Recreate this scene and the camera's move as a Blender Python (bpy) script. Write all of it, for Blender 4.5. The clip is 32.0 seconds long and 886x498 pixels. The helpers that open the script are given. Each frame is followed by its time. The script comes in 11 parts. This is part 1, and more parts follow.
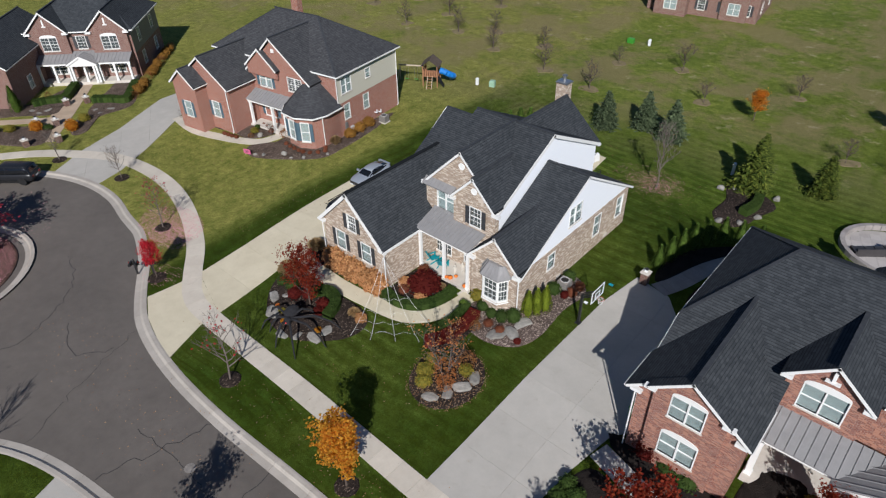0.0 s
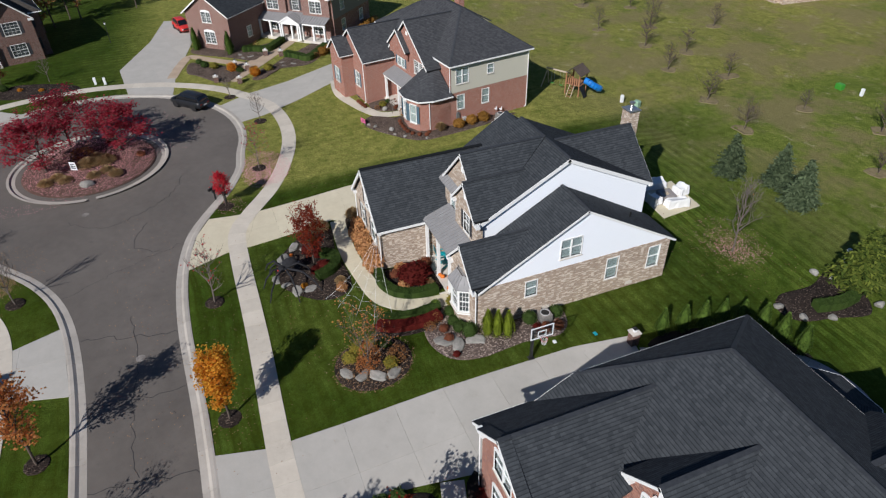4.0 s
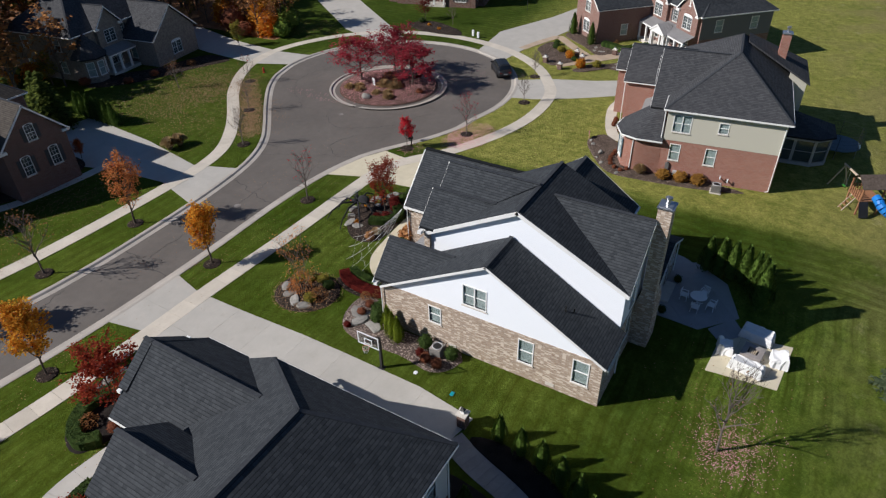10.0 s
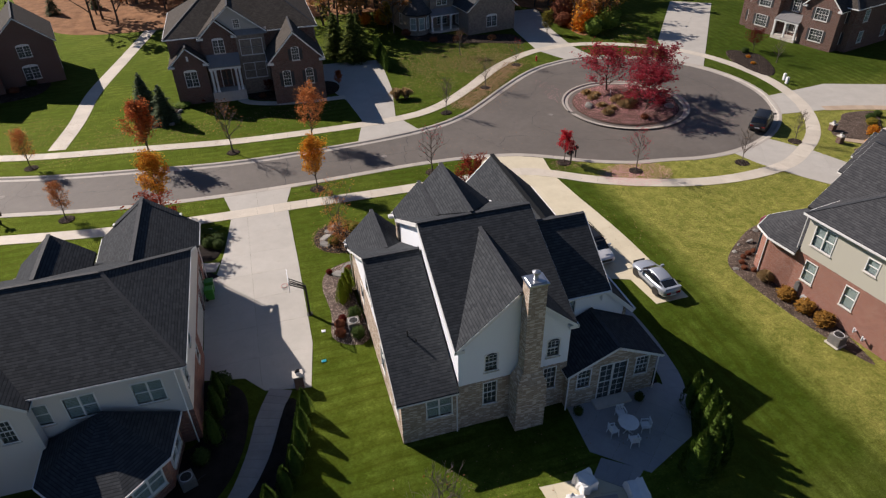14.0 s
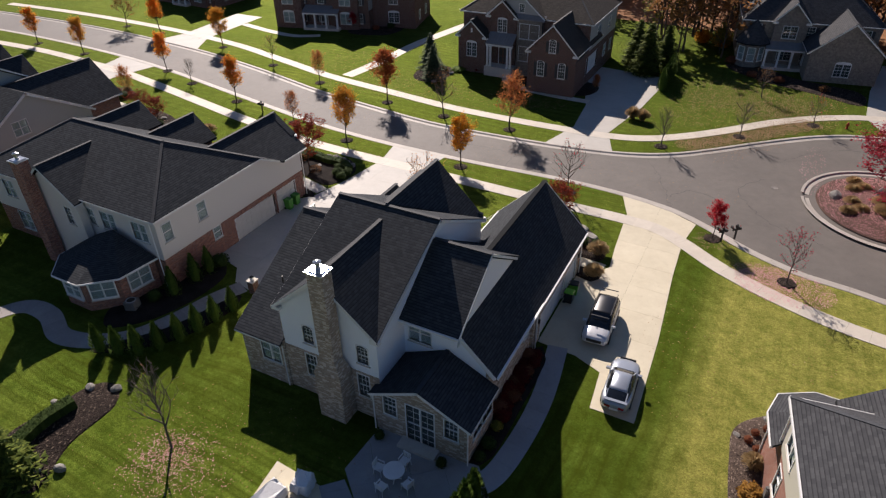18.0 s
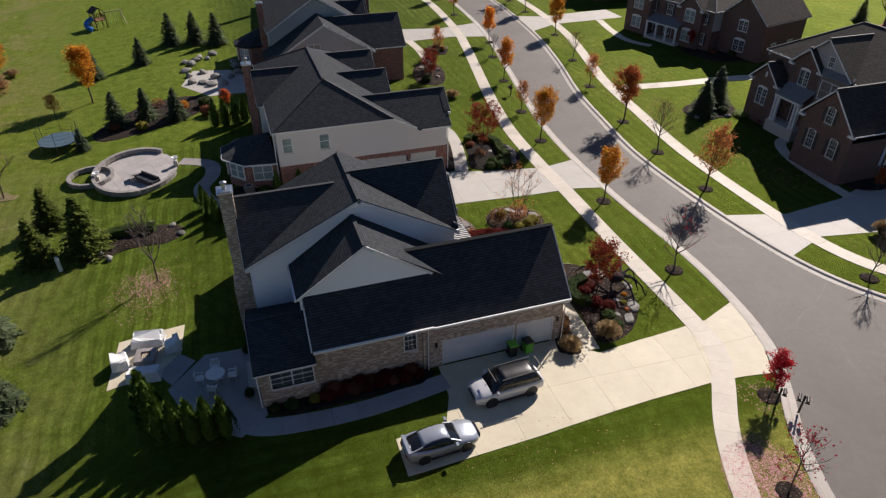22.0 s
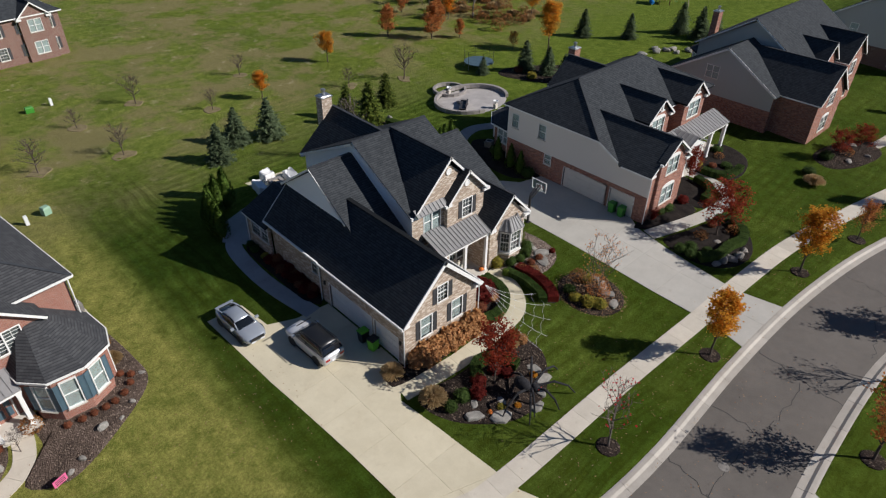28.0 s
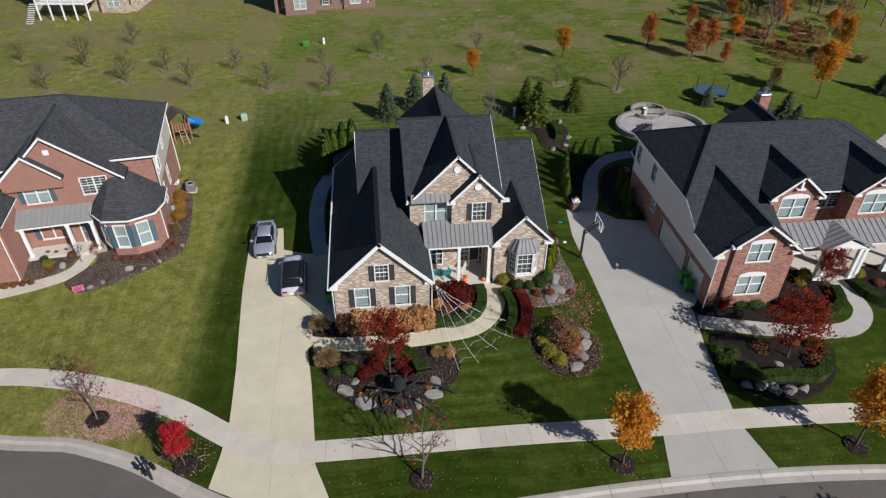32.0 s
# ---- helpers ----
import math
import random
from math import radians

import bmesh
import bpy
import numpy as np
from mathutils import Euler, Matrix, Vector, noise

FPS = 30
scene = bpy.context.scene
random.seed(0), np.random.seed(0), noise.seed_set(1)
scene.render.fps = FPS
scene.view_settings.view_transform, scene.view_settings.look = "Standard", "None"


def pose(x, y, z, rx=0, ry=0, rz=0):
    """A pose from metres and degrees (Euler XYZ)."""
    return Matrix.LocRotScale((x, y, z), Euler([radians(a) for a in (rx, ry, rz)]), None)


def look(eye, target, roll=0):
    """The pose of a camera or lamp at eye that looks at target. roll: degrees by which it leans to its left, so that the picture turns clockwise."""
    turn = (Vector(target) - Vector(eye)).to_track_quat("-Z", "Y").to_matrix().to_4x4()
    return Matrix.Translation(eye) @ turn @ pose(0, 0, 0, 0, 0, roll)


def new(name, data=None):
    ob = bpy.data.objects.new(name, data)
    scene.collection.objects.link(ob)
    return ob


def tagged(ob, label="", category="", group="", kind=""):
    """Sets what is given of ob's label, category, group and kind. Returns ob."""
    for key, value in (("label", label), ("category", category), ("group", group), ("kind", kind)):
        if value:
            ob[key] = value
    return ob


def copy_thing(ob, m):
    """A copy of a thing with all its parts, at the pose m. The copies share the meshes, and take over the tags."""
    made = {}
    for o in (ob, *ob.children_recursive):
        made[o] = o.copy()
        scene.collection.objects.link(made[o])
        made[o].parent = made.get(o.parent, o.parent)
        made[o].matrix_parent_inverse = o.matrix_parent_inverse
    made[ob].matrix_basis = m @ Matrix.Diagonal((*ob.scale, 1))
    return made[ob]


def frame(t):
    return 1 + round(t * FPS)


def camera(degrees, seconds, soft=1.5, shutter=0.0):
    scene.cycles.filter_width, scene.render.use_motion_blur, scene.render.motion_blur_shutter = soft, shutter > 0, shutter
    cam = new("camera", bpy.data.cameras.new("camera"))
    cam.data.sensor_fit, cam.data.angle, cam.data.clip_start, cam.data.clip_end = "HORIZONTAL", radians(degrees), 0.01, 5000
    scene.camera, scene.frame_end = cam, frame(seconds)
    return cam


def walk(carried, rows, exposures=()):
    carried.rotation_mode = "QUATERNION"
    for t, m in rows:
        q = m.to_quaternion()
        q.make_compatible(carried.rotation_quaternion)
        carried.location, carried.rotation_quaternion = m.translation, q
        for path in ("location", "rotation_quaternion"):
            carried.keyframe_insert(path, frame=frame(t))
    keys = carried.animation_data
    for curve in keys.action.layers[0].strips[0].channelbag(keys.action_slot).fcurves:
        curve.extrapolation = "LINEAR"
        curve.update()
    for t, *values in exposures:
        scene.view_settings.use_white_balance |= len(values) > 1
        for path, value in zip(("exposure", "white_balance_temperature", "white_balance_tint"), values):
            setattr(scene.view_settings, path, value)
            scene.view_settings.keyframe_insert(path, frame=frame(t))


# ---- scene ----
cam = camera(69.1, 32.0, soft=1.25)
METRES, EYE, TILT, LEAN, TURN = 218.7, 32.18, 0.0, 0.0, 41.6
ROWS = [
    (0.0, 0.0, 0.0, 0.0, -0.55, -36.75, 0.73),
    (0.5, 0.0097, 0.0001, 0.0, 2.48, -36.74, 0.78),
    (1.0, 0.0197, 0.0008, -0.0, 5.6, -36.73, 0.85),
    (1.5, 0.0299, 0.002, -0.0001, 8.84, -36.72, 0.89),
    (2.0, 0.0404, 0.0038, -0.0002, 12.16, -36.69, 0.95),
    (2.5, 0.0511, 0.0065, -0.0002, 15.58, -36.69, 1.02),
    (3.0, 0.0619, 0.0098, -0.0003, 19.12, -36.65, 1.04),
    (3.5, 0.0729, 0.0138, -0.0004, 22.77, -36.62, 1.09),
    (5.5, 0.1162, 0.0391, -0.0014, 38.48, -36.25, 1.2),
    (6.0, 0.1261, 0.0476, -0.0014, 42.6, -36.21, 1.23),
    (6.5, 0.136, 0.0572, -0.0016, 46.86, -36.14, 1.3),
    (7.0, 0.145, 0.0676, -0.0017, 51.19, -36.05, 1.28),
    (7.5, 0.1538, 0.0792, -0.0019, 55.69, -35.99, 1.36),
    (8.0, 0.1616, 0.0912, -0.0022, 60.24, -35.86, 1.27),
    (8.5, 0.1686, 0.1044, -0.0022, 64.78, -35.81, 1.32),
    (9.0, 0.1747, 0.1183, -0.0024, 69.39, -35.74, 1.34),
    (9.5, 0.1796, 0.1329, -0.0024, 74.18, -35.65, 1.32),
    (10.0, 0.1835, 0.1483, -0.0027, 79.09, -35.52, 1.26),
    (10.5, 0.1859, 0.1643, -0.0027, 84.15, -35.46, 1.23),
    (11.0, 0.1868, 0.1809, -0.0029, 89.28, -35.37, 1.31),
    (11.5, 0.1864, 0.1977, -0.003, 94.53, -35.3, 1.21),
    (12.0, 0.1843, 0.2149, -0.0035, 99.91, -35.16, 1.12),
    (12.5, 0.1806, 0.2321, -0.0039, 105.34, -35.07, 1.11),
    (13.0, 0.1751, 0.249, -0.0037, 110.76, -35.06, 1.16),
    (13.5, 0.1681, 0.2651, -0.0038, 116.21, -34.97, 1.1),
    (14.0, 0.1593, 0.2808, -0.0041, 121.76, -34.86, 1.13),
    (14.5, 0.1491, 0.2958, -0.0044, 127.32, -34.76, 1.18),
    (16.5, 0.0962, 0.342, -0.0064, 149.4, -34.42, 1.02),
    (17.0, 0.0804, 0.3502, -0.0068, 154.97, -34.31, 0.96),
    (17.5, 0.0641, 0.3566, -0.007, 160.46, -34.27, 0.88),
    (18.0, 0.0476, 0.3616, -0.0074, 165.89, -34.17, 0.82),
    (18.5, 0.0307, 0.3649, -0.0074, 171.35, -34.14, 0.69),
    (19.0, 0.0134, 0.3666, -0.0078, 176.86, -34.07, 0.55),
    (19.5, -0.0041, 0.3667, -0.0079, 182.4, -34.08, 0.39),
    (20.0, -0.0218, 0.3653, -0.0081, 188.03, -34.01, 0.25),
    (20.5, -0.0391, 0.3621, -0.0081, 193.55, -34.0, 0.17),
    (21.0, -0.0562, 0.3575, -0.0086, 199.09, -33.86, 0.21),
    (21.5, -0.0723, 0.3513, -0.0081, 204.64, -33.89, 0.01),
    (22.0, -0.0877, 0.3438, -0.0075, 210.15, -33.94, -0.19),
    (22.5, -0.1024, 0.3346, -0.0072, 215.56, -33.98, -0.28),
    (23.0, -0.116, 0.3237, -0.0066, 220.9, -34.12, -0.41),
    (23.5, -0.1285, 0.312, -0.0066, 226.35, -34.15, -0.61),
    (24.0, -0.1402, 0.2989, -0.0061, 231.88, -34.29, -0.63),
    (24.5, -0.1503, 0.2851, -0.0054, 237.32, -34.5, -0.73),
    (25.0, -0.1594, 0.2704, -0.0048, 242.76, -34.63, -0.8),
    (25.5, -0.1672, 0.2545, -0.0042, 248.25, -34.74, -0.82),
    (26.0, -0.1729, 0.2392, -0.0037, 253.36, -34.85, -0.86),
    (26.5, -0.1773, 0.2221, -0.003, 258.83, -35.01, -0.81),
    (28.5, -0.1789, 0.1522, -0.0011, 280.71, -35.52, -0.77),
    (29.0, -0.1751, 0.1352, -0.0007, 286.17, -35.65, -0.74),
    (29.5, -0.1702, 0.1192, -0.0004, 291.41, -35.73, -0.69),
    (30.0, -0.1641, 0.1048, -0.0002, 296.27, -35.82, -0.64),
    (30.5, -0.1574, 0.0921, 0.0001, 300.75, -35.91, -0.58),
    (31.0, -0.1503, 0.0808, 0.0004, 304.87, -36.0, -0.51),
    (31.5, -0.1433, 0.0711, 0.0005, 308.54, -36.08, -0.45),
    (32.0, -0.1365, 0.0627, 0.0007, 311.87, -36.2, -0.39),
]
walk(cam, [(t, pose(0, 0, EYE, TILT, LEAN, TURN) @ pose(METRES * x, METRES * y, METRES * z, 90 + pitch, roll, yaw)) for t, x, y, z, yaw, pitch, roll in ROWS],
     [(0.0, -0.06, 5850, 12), (8.0, -0.02, 5900, 12), (12.0, 0.11, 6250, 15), (15.0, 0.24, 6600, 19), (17.0, 0.29, 6600, 20), (19.5, 0.26, 6450, 18), (24.0, 0.12, 6500, 16), (28.0, -0.02, 6100, 12), (32.0, -0.06, 5900, 12)])

# ---- world, sun ----
SUN_ELEV, SUN_AZ = 34.0, 140.5
world = bpy.data.worlds.new("sky")
scene.world = world
world.use_nodes = True
wn = world.node_tree.nodes
sky = wn.new("ShaderNodeTexSky")
sky.sky_type = "NISHITA"
sky.sun_disc = False
sky.sun_elevation, sky.sun_rotation = radians(SUN_ELEV), radians(SUN_AZ)
sky.air_density, sky.dust_density, sky.ozone_density = 1.0, 0.05, 5.5
wn["Background"].inputs["Strength"].default_value = 0.051
world.node_tree.links.new(sky.outputs["Color"], wn["Background"].inputs["Color"])
sun = new("sun", bpy.data.lights.new("sun", "SUN"))
sun.data.energy, sun.data.angle, sun.data.color = 5.6, radians(0.53), (1.0, 0.93, 0.825)
_az, _el = radians(SUN_AZ), radians(SUN_ELEV)
sun.matrix_world = look((0, 0, 60), (-60 * math.sin(_az) * math.cos(_el), -60 * math.cos(_az) * math.cos(_el), 60 - 60 * math.sin(_el)))
scene.view_settings.exposure = 0.0


# ---- material helpers ----
class Nodes:
    def __init__(self, name):
        self.m = bpy.data.materials.new(name)
        self.m.use_nodes = True
        self.t = self.m.node_tree
        self.b = self.t.nodes["Principled BSDF"]

    def n(self, kind, **inputs):
        node = self.t.nodes.new(kind)
        for k, v in inputs.items():
            self.put(node.inputs[k.replace("_", " ")], v)
        return node

    def put(self, socket, v):
        if isinstance(v, bpy.types.NodeSocket):
            self.t.links.new(v, socket)
        elif isinstance(v, tuple) and len(v) == 3 and socket.type == "RGBA":
            socket.default_value = (*v, 1)
        else:
            socket.default_value = v

    def coords(self, shift=True):
        tc = self.n("ShaderNodeTexCoord").outputs["Object"]
        if not shift:
            return tc
        info = self.n("ShaderNodeObjectInfo").outputs["Random"]
        sc = self.n("ShaderNodeVectorMath")
        sc.operation = "SCALE"
        sc.inputs[0].default_value = (37.0, 53.0, 71.0)
        self.put(sc.inputs["Scale"], info)
        add = self.n("ShaderNodeVectorMath")
        self.put(add.inputs[0], tc)
        self.put(add.inputs[1], sc.outputs[0])
        return add.outputs[0]

    def world_pos(self):
        return self.n("ShaderNodeNewGeometry").outputs["Position"]

    def noise(self, vec, scale, detail=3.0, rough=0.6):
        return self.n("ShaderNodeTexNoise", Vector=vec, Scale=scale, Detail=detail, Roughness=rough).outputs["Fac"]

    def ramp(self, fac, lo, hi, a=0.0, b=1.0):
        r = self.n("ShaderNodeMapRange", Value=fac)
        r.inputs["From Min"].default_value, r.inputs["From Max"].default_value = lo, hi
        r.inputs["To Min"].default_value, r.inputs["To Max"].default_value = a, b
        return r.outputs[0]

    def mix(self, fac, a, b, blend="MIX"):
        x = self.n("ShaderNodeMix")
        x.data_type, x.blend_type = "RGBA", blend
        self.put(x.inputs[0], fac)
        self.put(x.inputs[6], a)
        self.put(x.inputs[7], b)
        return x.outputs[2]

    def math(self, op, a, b=0.0):
        x = self.n("ShaderNodeMath")
        x.operation = op
        self.put(x.inputs[0], a)
        self.put(x.inputs[1], b)
        return x.outputs[0]

    def bump(self, height, strength=0.4, dist=0.02):
        self.put(self.b.inputs["Normal"], self.n("ShaderNodeBump", Height=height, Strength=strength, Distance=dist).outputs[0])

    def done(self, colour, rough=0.8, metal=0.0, spec=0.5):
        self.put(self.b.inputs["Base Color"], colour)
        self.put(self.b.inputs["Roughness"], rough)
        self.put(self.b.inputs["Metallic"], metal)
        self.b.inputs["Specular IOR Level"].default_value = spec
        return self.m


def plain(name, c1, c2, scale=3.0, rough=0.8, fine=40.0, bump=0.3, dist=0.01, metal=0.0, spec=0.5, vary=0.0):
    """Colour c1 to c2 by coarse and fine noise, with fine relief; vary: brightness change from object to object."""
    k = Nodes(name)
    v = k.coords()
    a = k.ramp(k.noise(v, scale, 4), 0.3, 0.7)
    f = k.noise(v, fine, 2)
    col = k.mix(k.math("ADD", k.math("MULTIPLY", a, 0.6), k.math("MULTIPLY", f, 0.4)), c1, c2)
    if vary:
        r = k.n("ShaderNodeObjectInfo").outputs["Random"]
        g = k.ramp(r, 0, 1, 1 - vary, 1 + vary)
        h = k.n("ShaderNodeHueSaturation", Color=col, Value=g)
        col = h.outputs[0]
    if bump:
        k.bump(f, bump, dist)
    return k.done(col, rough, metal, spec)


def chips(name, c1, c2, pale, few=0.86, size=17.0):
    """Shredded bark or gravel: chip by chip from c1 to c2, a few of them pale, over broad damp and faded patches."""
    k = Nodes(name)
    v = k.world_pos()
    warp = k.n("ShaderNodeVectorMath")
    warp.operation = "MULTIPLY"
    k.put(warp.inputs[0], v)
    warp.inputs[1].default_value = (1.0, 0.62, 1.0)
    cell = k.n("ShaderNodeTexVoronoi", Vector=warp.outputs[0], Scale=size)
    tone = k.n("ShaderNodeSeparateColor", Color=cell.outputs["Color"])
    patch = k.ramp(k.noise(v, 0.8, 5, 0.7), 0.36, 0.64)
    t = k.math("ADD", k.math("MULTIPLY", tone.outputs[0], 0.55), k.math("MULTIPLY", patch, 0.45))
    col = k.mix(t, c1, c2)
    col = k.mix(k.ramp(tone.outputs[1], few, few + 0.03), col, pale)
    k.bump(k.math("ADD", cell.outputs["Distance"], k.noise(v, 9.0, 3)), 1.0, 0.07)
    return k.done(col, 0.95, spec=0.1)


def brick(name, c1, c2, mortar, pale=None):
    k = Nodes(name)
    tc = k.n("ShaderNodeTexCoord").outputs["Object"]
    s = k.n("ShaderNodeSeparateXYZ", Vector=tc)
    u = k.math("ADD", s.outputs[0], s.outputs[1])
    vec = k.n("ShaderNodeCombineXYZ", X=u, Y=s.outputs[2]).outputs[0]
    br = k.n("ShaderNodeTexBrick", Vector=vec, Color1=c1, Color2=c2, Mortar=mortar, Scale=1.0)
    br.inputs["Mortar Size"].default_value = 0.009
    br.inputs["Brick Width"].default_value, br.inputs["Row Height"].default_value = 0.23, 0.083
    br.inputs["Bias"].default_value = 0.0
    col = br.outputs["Color"]
    if pale:
        # scattered lighter and darker bricks, cell by cell
        cu = k.math("FLOOR", k.math("DIVIDE", u, 0.23))
        cv = k.math("FLOOR", k.math("DIVIDE", s.outputs[2], 0.083))
        cell = k.n("ShaderNodeCombineXYZ", X=cu, Y=cv).outputs[0]
        w = k.n("ShaderNodeTexWhiteNoise", Vector=cell).outputs["Value"]
        big = k.noise(vec, 1.6, 3)
        col = k.mix(k.ramp(k.math("ADD", w, k.math("MULTIPLY", big, 0.7)), 0.95, 1.15), col, pale)
    col = k.mix(k.math("MULTIPLY", k.noise(tc, 0.7, 4), 0.35), col, k.mix(1.0, col, (0.75, 0.72, 0.7), "MULTIPLY"))
    k.bump(k.math("ADD", br.outputs["Fac"], k.math("MULTIPLY", k.noise(tc, 60, 2), -0.3)), -0.35, 0.008)
    return k.done(col, 0.9, spec=0.2)


def siding(name, c, step=0.13):
    k = Nodes(name)
    tc = k.n("ShaderNodeTexCoord").outputs["Object"]
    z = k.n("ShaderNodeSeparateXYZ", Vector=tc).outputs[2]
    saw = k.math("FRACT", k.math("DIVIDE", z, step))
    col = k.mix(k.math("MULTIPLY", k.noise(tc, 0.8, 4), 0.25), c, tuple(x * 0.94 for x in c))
    # shade at the laps, painted as a thin darker edge on each board
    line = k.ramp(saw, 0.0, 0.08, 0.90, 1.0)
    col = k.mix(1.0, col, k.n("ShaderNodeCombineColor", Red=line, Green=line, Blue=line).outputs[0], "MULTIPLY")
    k.bump(saw, -0.2, 0.008)
    return k.done(col, 0.5, spec=0.4)


def shingle(name, c1, c2):
    """Shingle tabs in courses up the slope, laid by the slope's own map in metres."""
    k = Nodes(name)
    uv = k.n("ShaderNodeUVMap").outputs[0]
    br = k.n("ShaderNodeTexBrick", Vector=uv, Color1=(0.0, 0.0, 0.0), Color2=(1.0, 1.0, 1.0), Mortar=(0.0, 0.0, 0.0), Scale=1.0)
    br.inputs["Mortar Size"].default_value = 0.004
    br.inputs["Brick Width"].default_value, br.inputs["Row Height"].default_value = 0.28, 0.18
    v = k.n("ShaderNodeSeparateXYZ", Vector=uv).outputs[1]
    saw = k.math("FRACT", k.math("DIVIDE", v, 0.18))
    f = k.noise(uv, 9.0, 4, 0.8)
    g = k.noise(uv, 60.0, 2, 0.9)
    big = k.noise(uv, 0.35, 4)
    t = k.math("ADD", k.math("MULTIPLY", br.outputs["Color"], 0.24), k.math("MULTIPLY", f, 0.22))
    t = k.math("ADD", t, k.math("MULTIPLY", big, 0.22))
    t = k.math("ADD", t, k.math("MULTIPLY", g, 0.30))
    col = k.mix(k.ramp(t, 0.22, 0.84), c1, c2)
    # lap shadow painted in: each course darkens towards its lower edge
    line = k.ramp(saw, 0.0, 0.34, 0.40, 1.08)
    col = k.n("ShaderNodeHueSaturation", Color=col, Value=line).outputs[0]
    k.bump(k.math("SUBTRACT", k.math("MULTIPLY", f, 0.5), saw), 0.45, 0.02)
    return k.done(col, 0.88, spec=0.12)


def foliage(name, colours, trans=0.52):
    """Leaf colours, leaf by leaf, with some light let through."""
    k = Nodes(name)
    isl = k.n("ShaderNodeNewGeometry").outputs["Random Per Island"]
    r = k.n("ShaderNodeValToRGB", Fac=isl)
    e = r.color_ramp.elements
    n = len(colours)
    while len(e) < n:
        e.new(0.5)
    for i, c in enumerate(colours):
        e[i].position = i / max(1, n - 1)
        e[i].color = (*c, 1)
    col = r.outputs[0]
    rnd = k.n("ShaderNodeObjectInfo").outputs["Random"]
    col = k.n("ShaderNodeHueSaturation", Color=col, Value=k.ramp(rnd, 0, 1, 0.85, 1.15)).outputs[0]
    k.done(col, 0.75, spec=0.08)
    tr = k.n("ShaderNodeBsdfTranslucent", Color=col)
    ms = k.n("ShaderNodeMixShader", Fac=trans)
    k.t.links.new(k.b.outputs[0], ms.inputs[1])
    k.t.links.new(tr.outputs[0], ms.inputs[2])
    k.t.links.new(ms.outputs[0], k.t.nodes["Material Output"].inputs["Surface"])
    return k.m


def glass_mat(name):
    k = Nodes(name)
    tr = k.n("ShaderNodeBsdfTransparent", Color=(0.90, 0.95, 0.94))
    gl = k.n("ShaderNodeBsdfGlossy", Color=(1, 1, 1), Roughness=0.02)
    face = k.n("ShaderNodeLayerWeight", Blend=0.5).outputs["Facing"]
    ms = k.n("ShaderNodeMixShader", Fac=k.math("ADD", 0.05, k.math("MULTIPLY", k.math("POWER", face, 4.0), 0.7)))
    k.t.links.new(tr.outputs[0], ms.inputs[1])
    k.t.links.new(gl.outputs[0], ms.inputs[2])
    k.t.links.new(ms.outputs[0], k.t.nodes["Material Output"].inputs["Surface"])
    return k.m


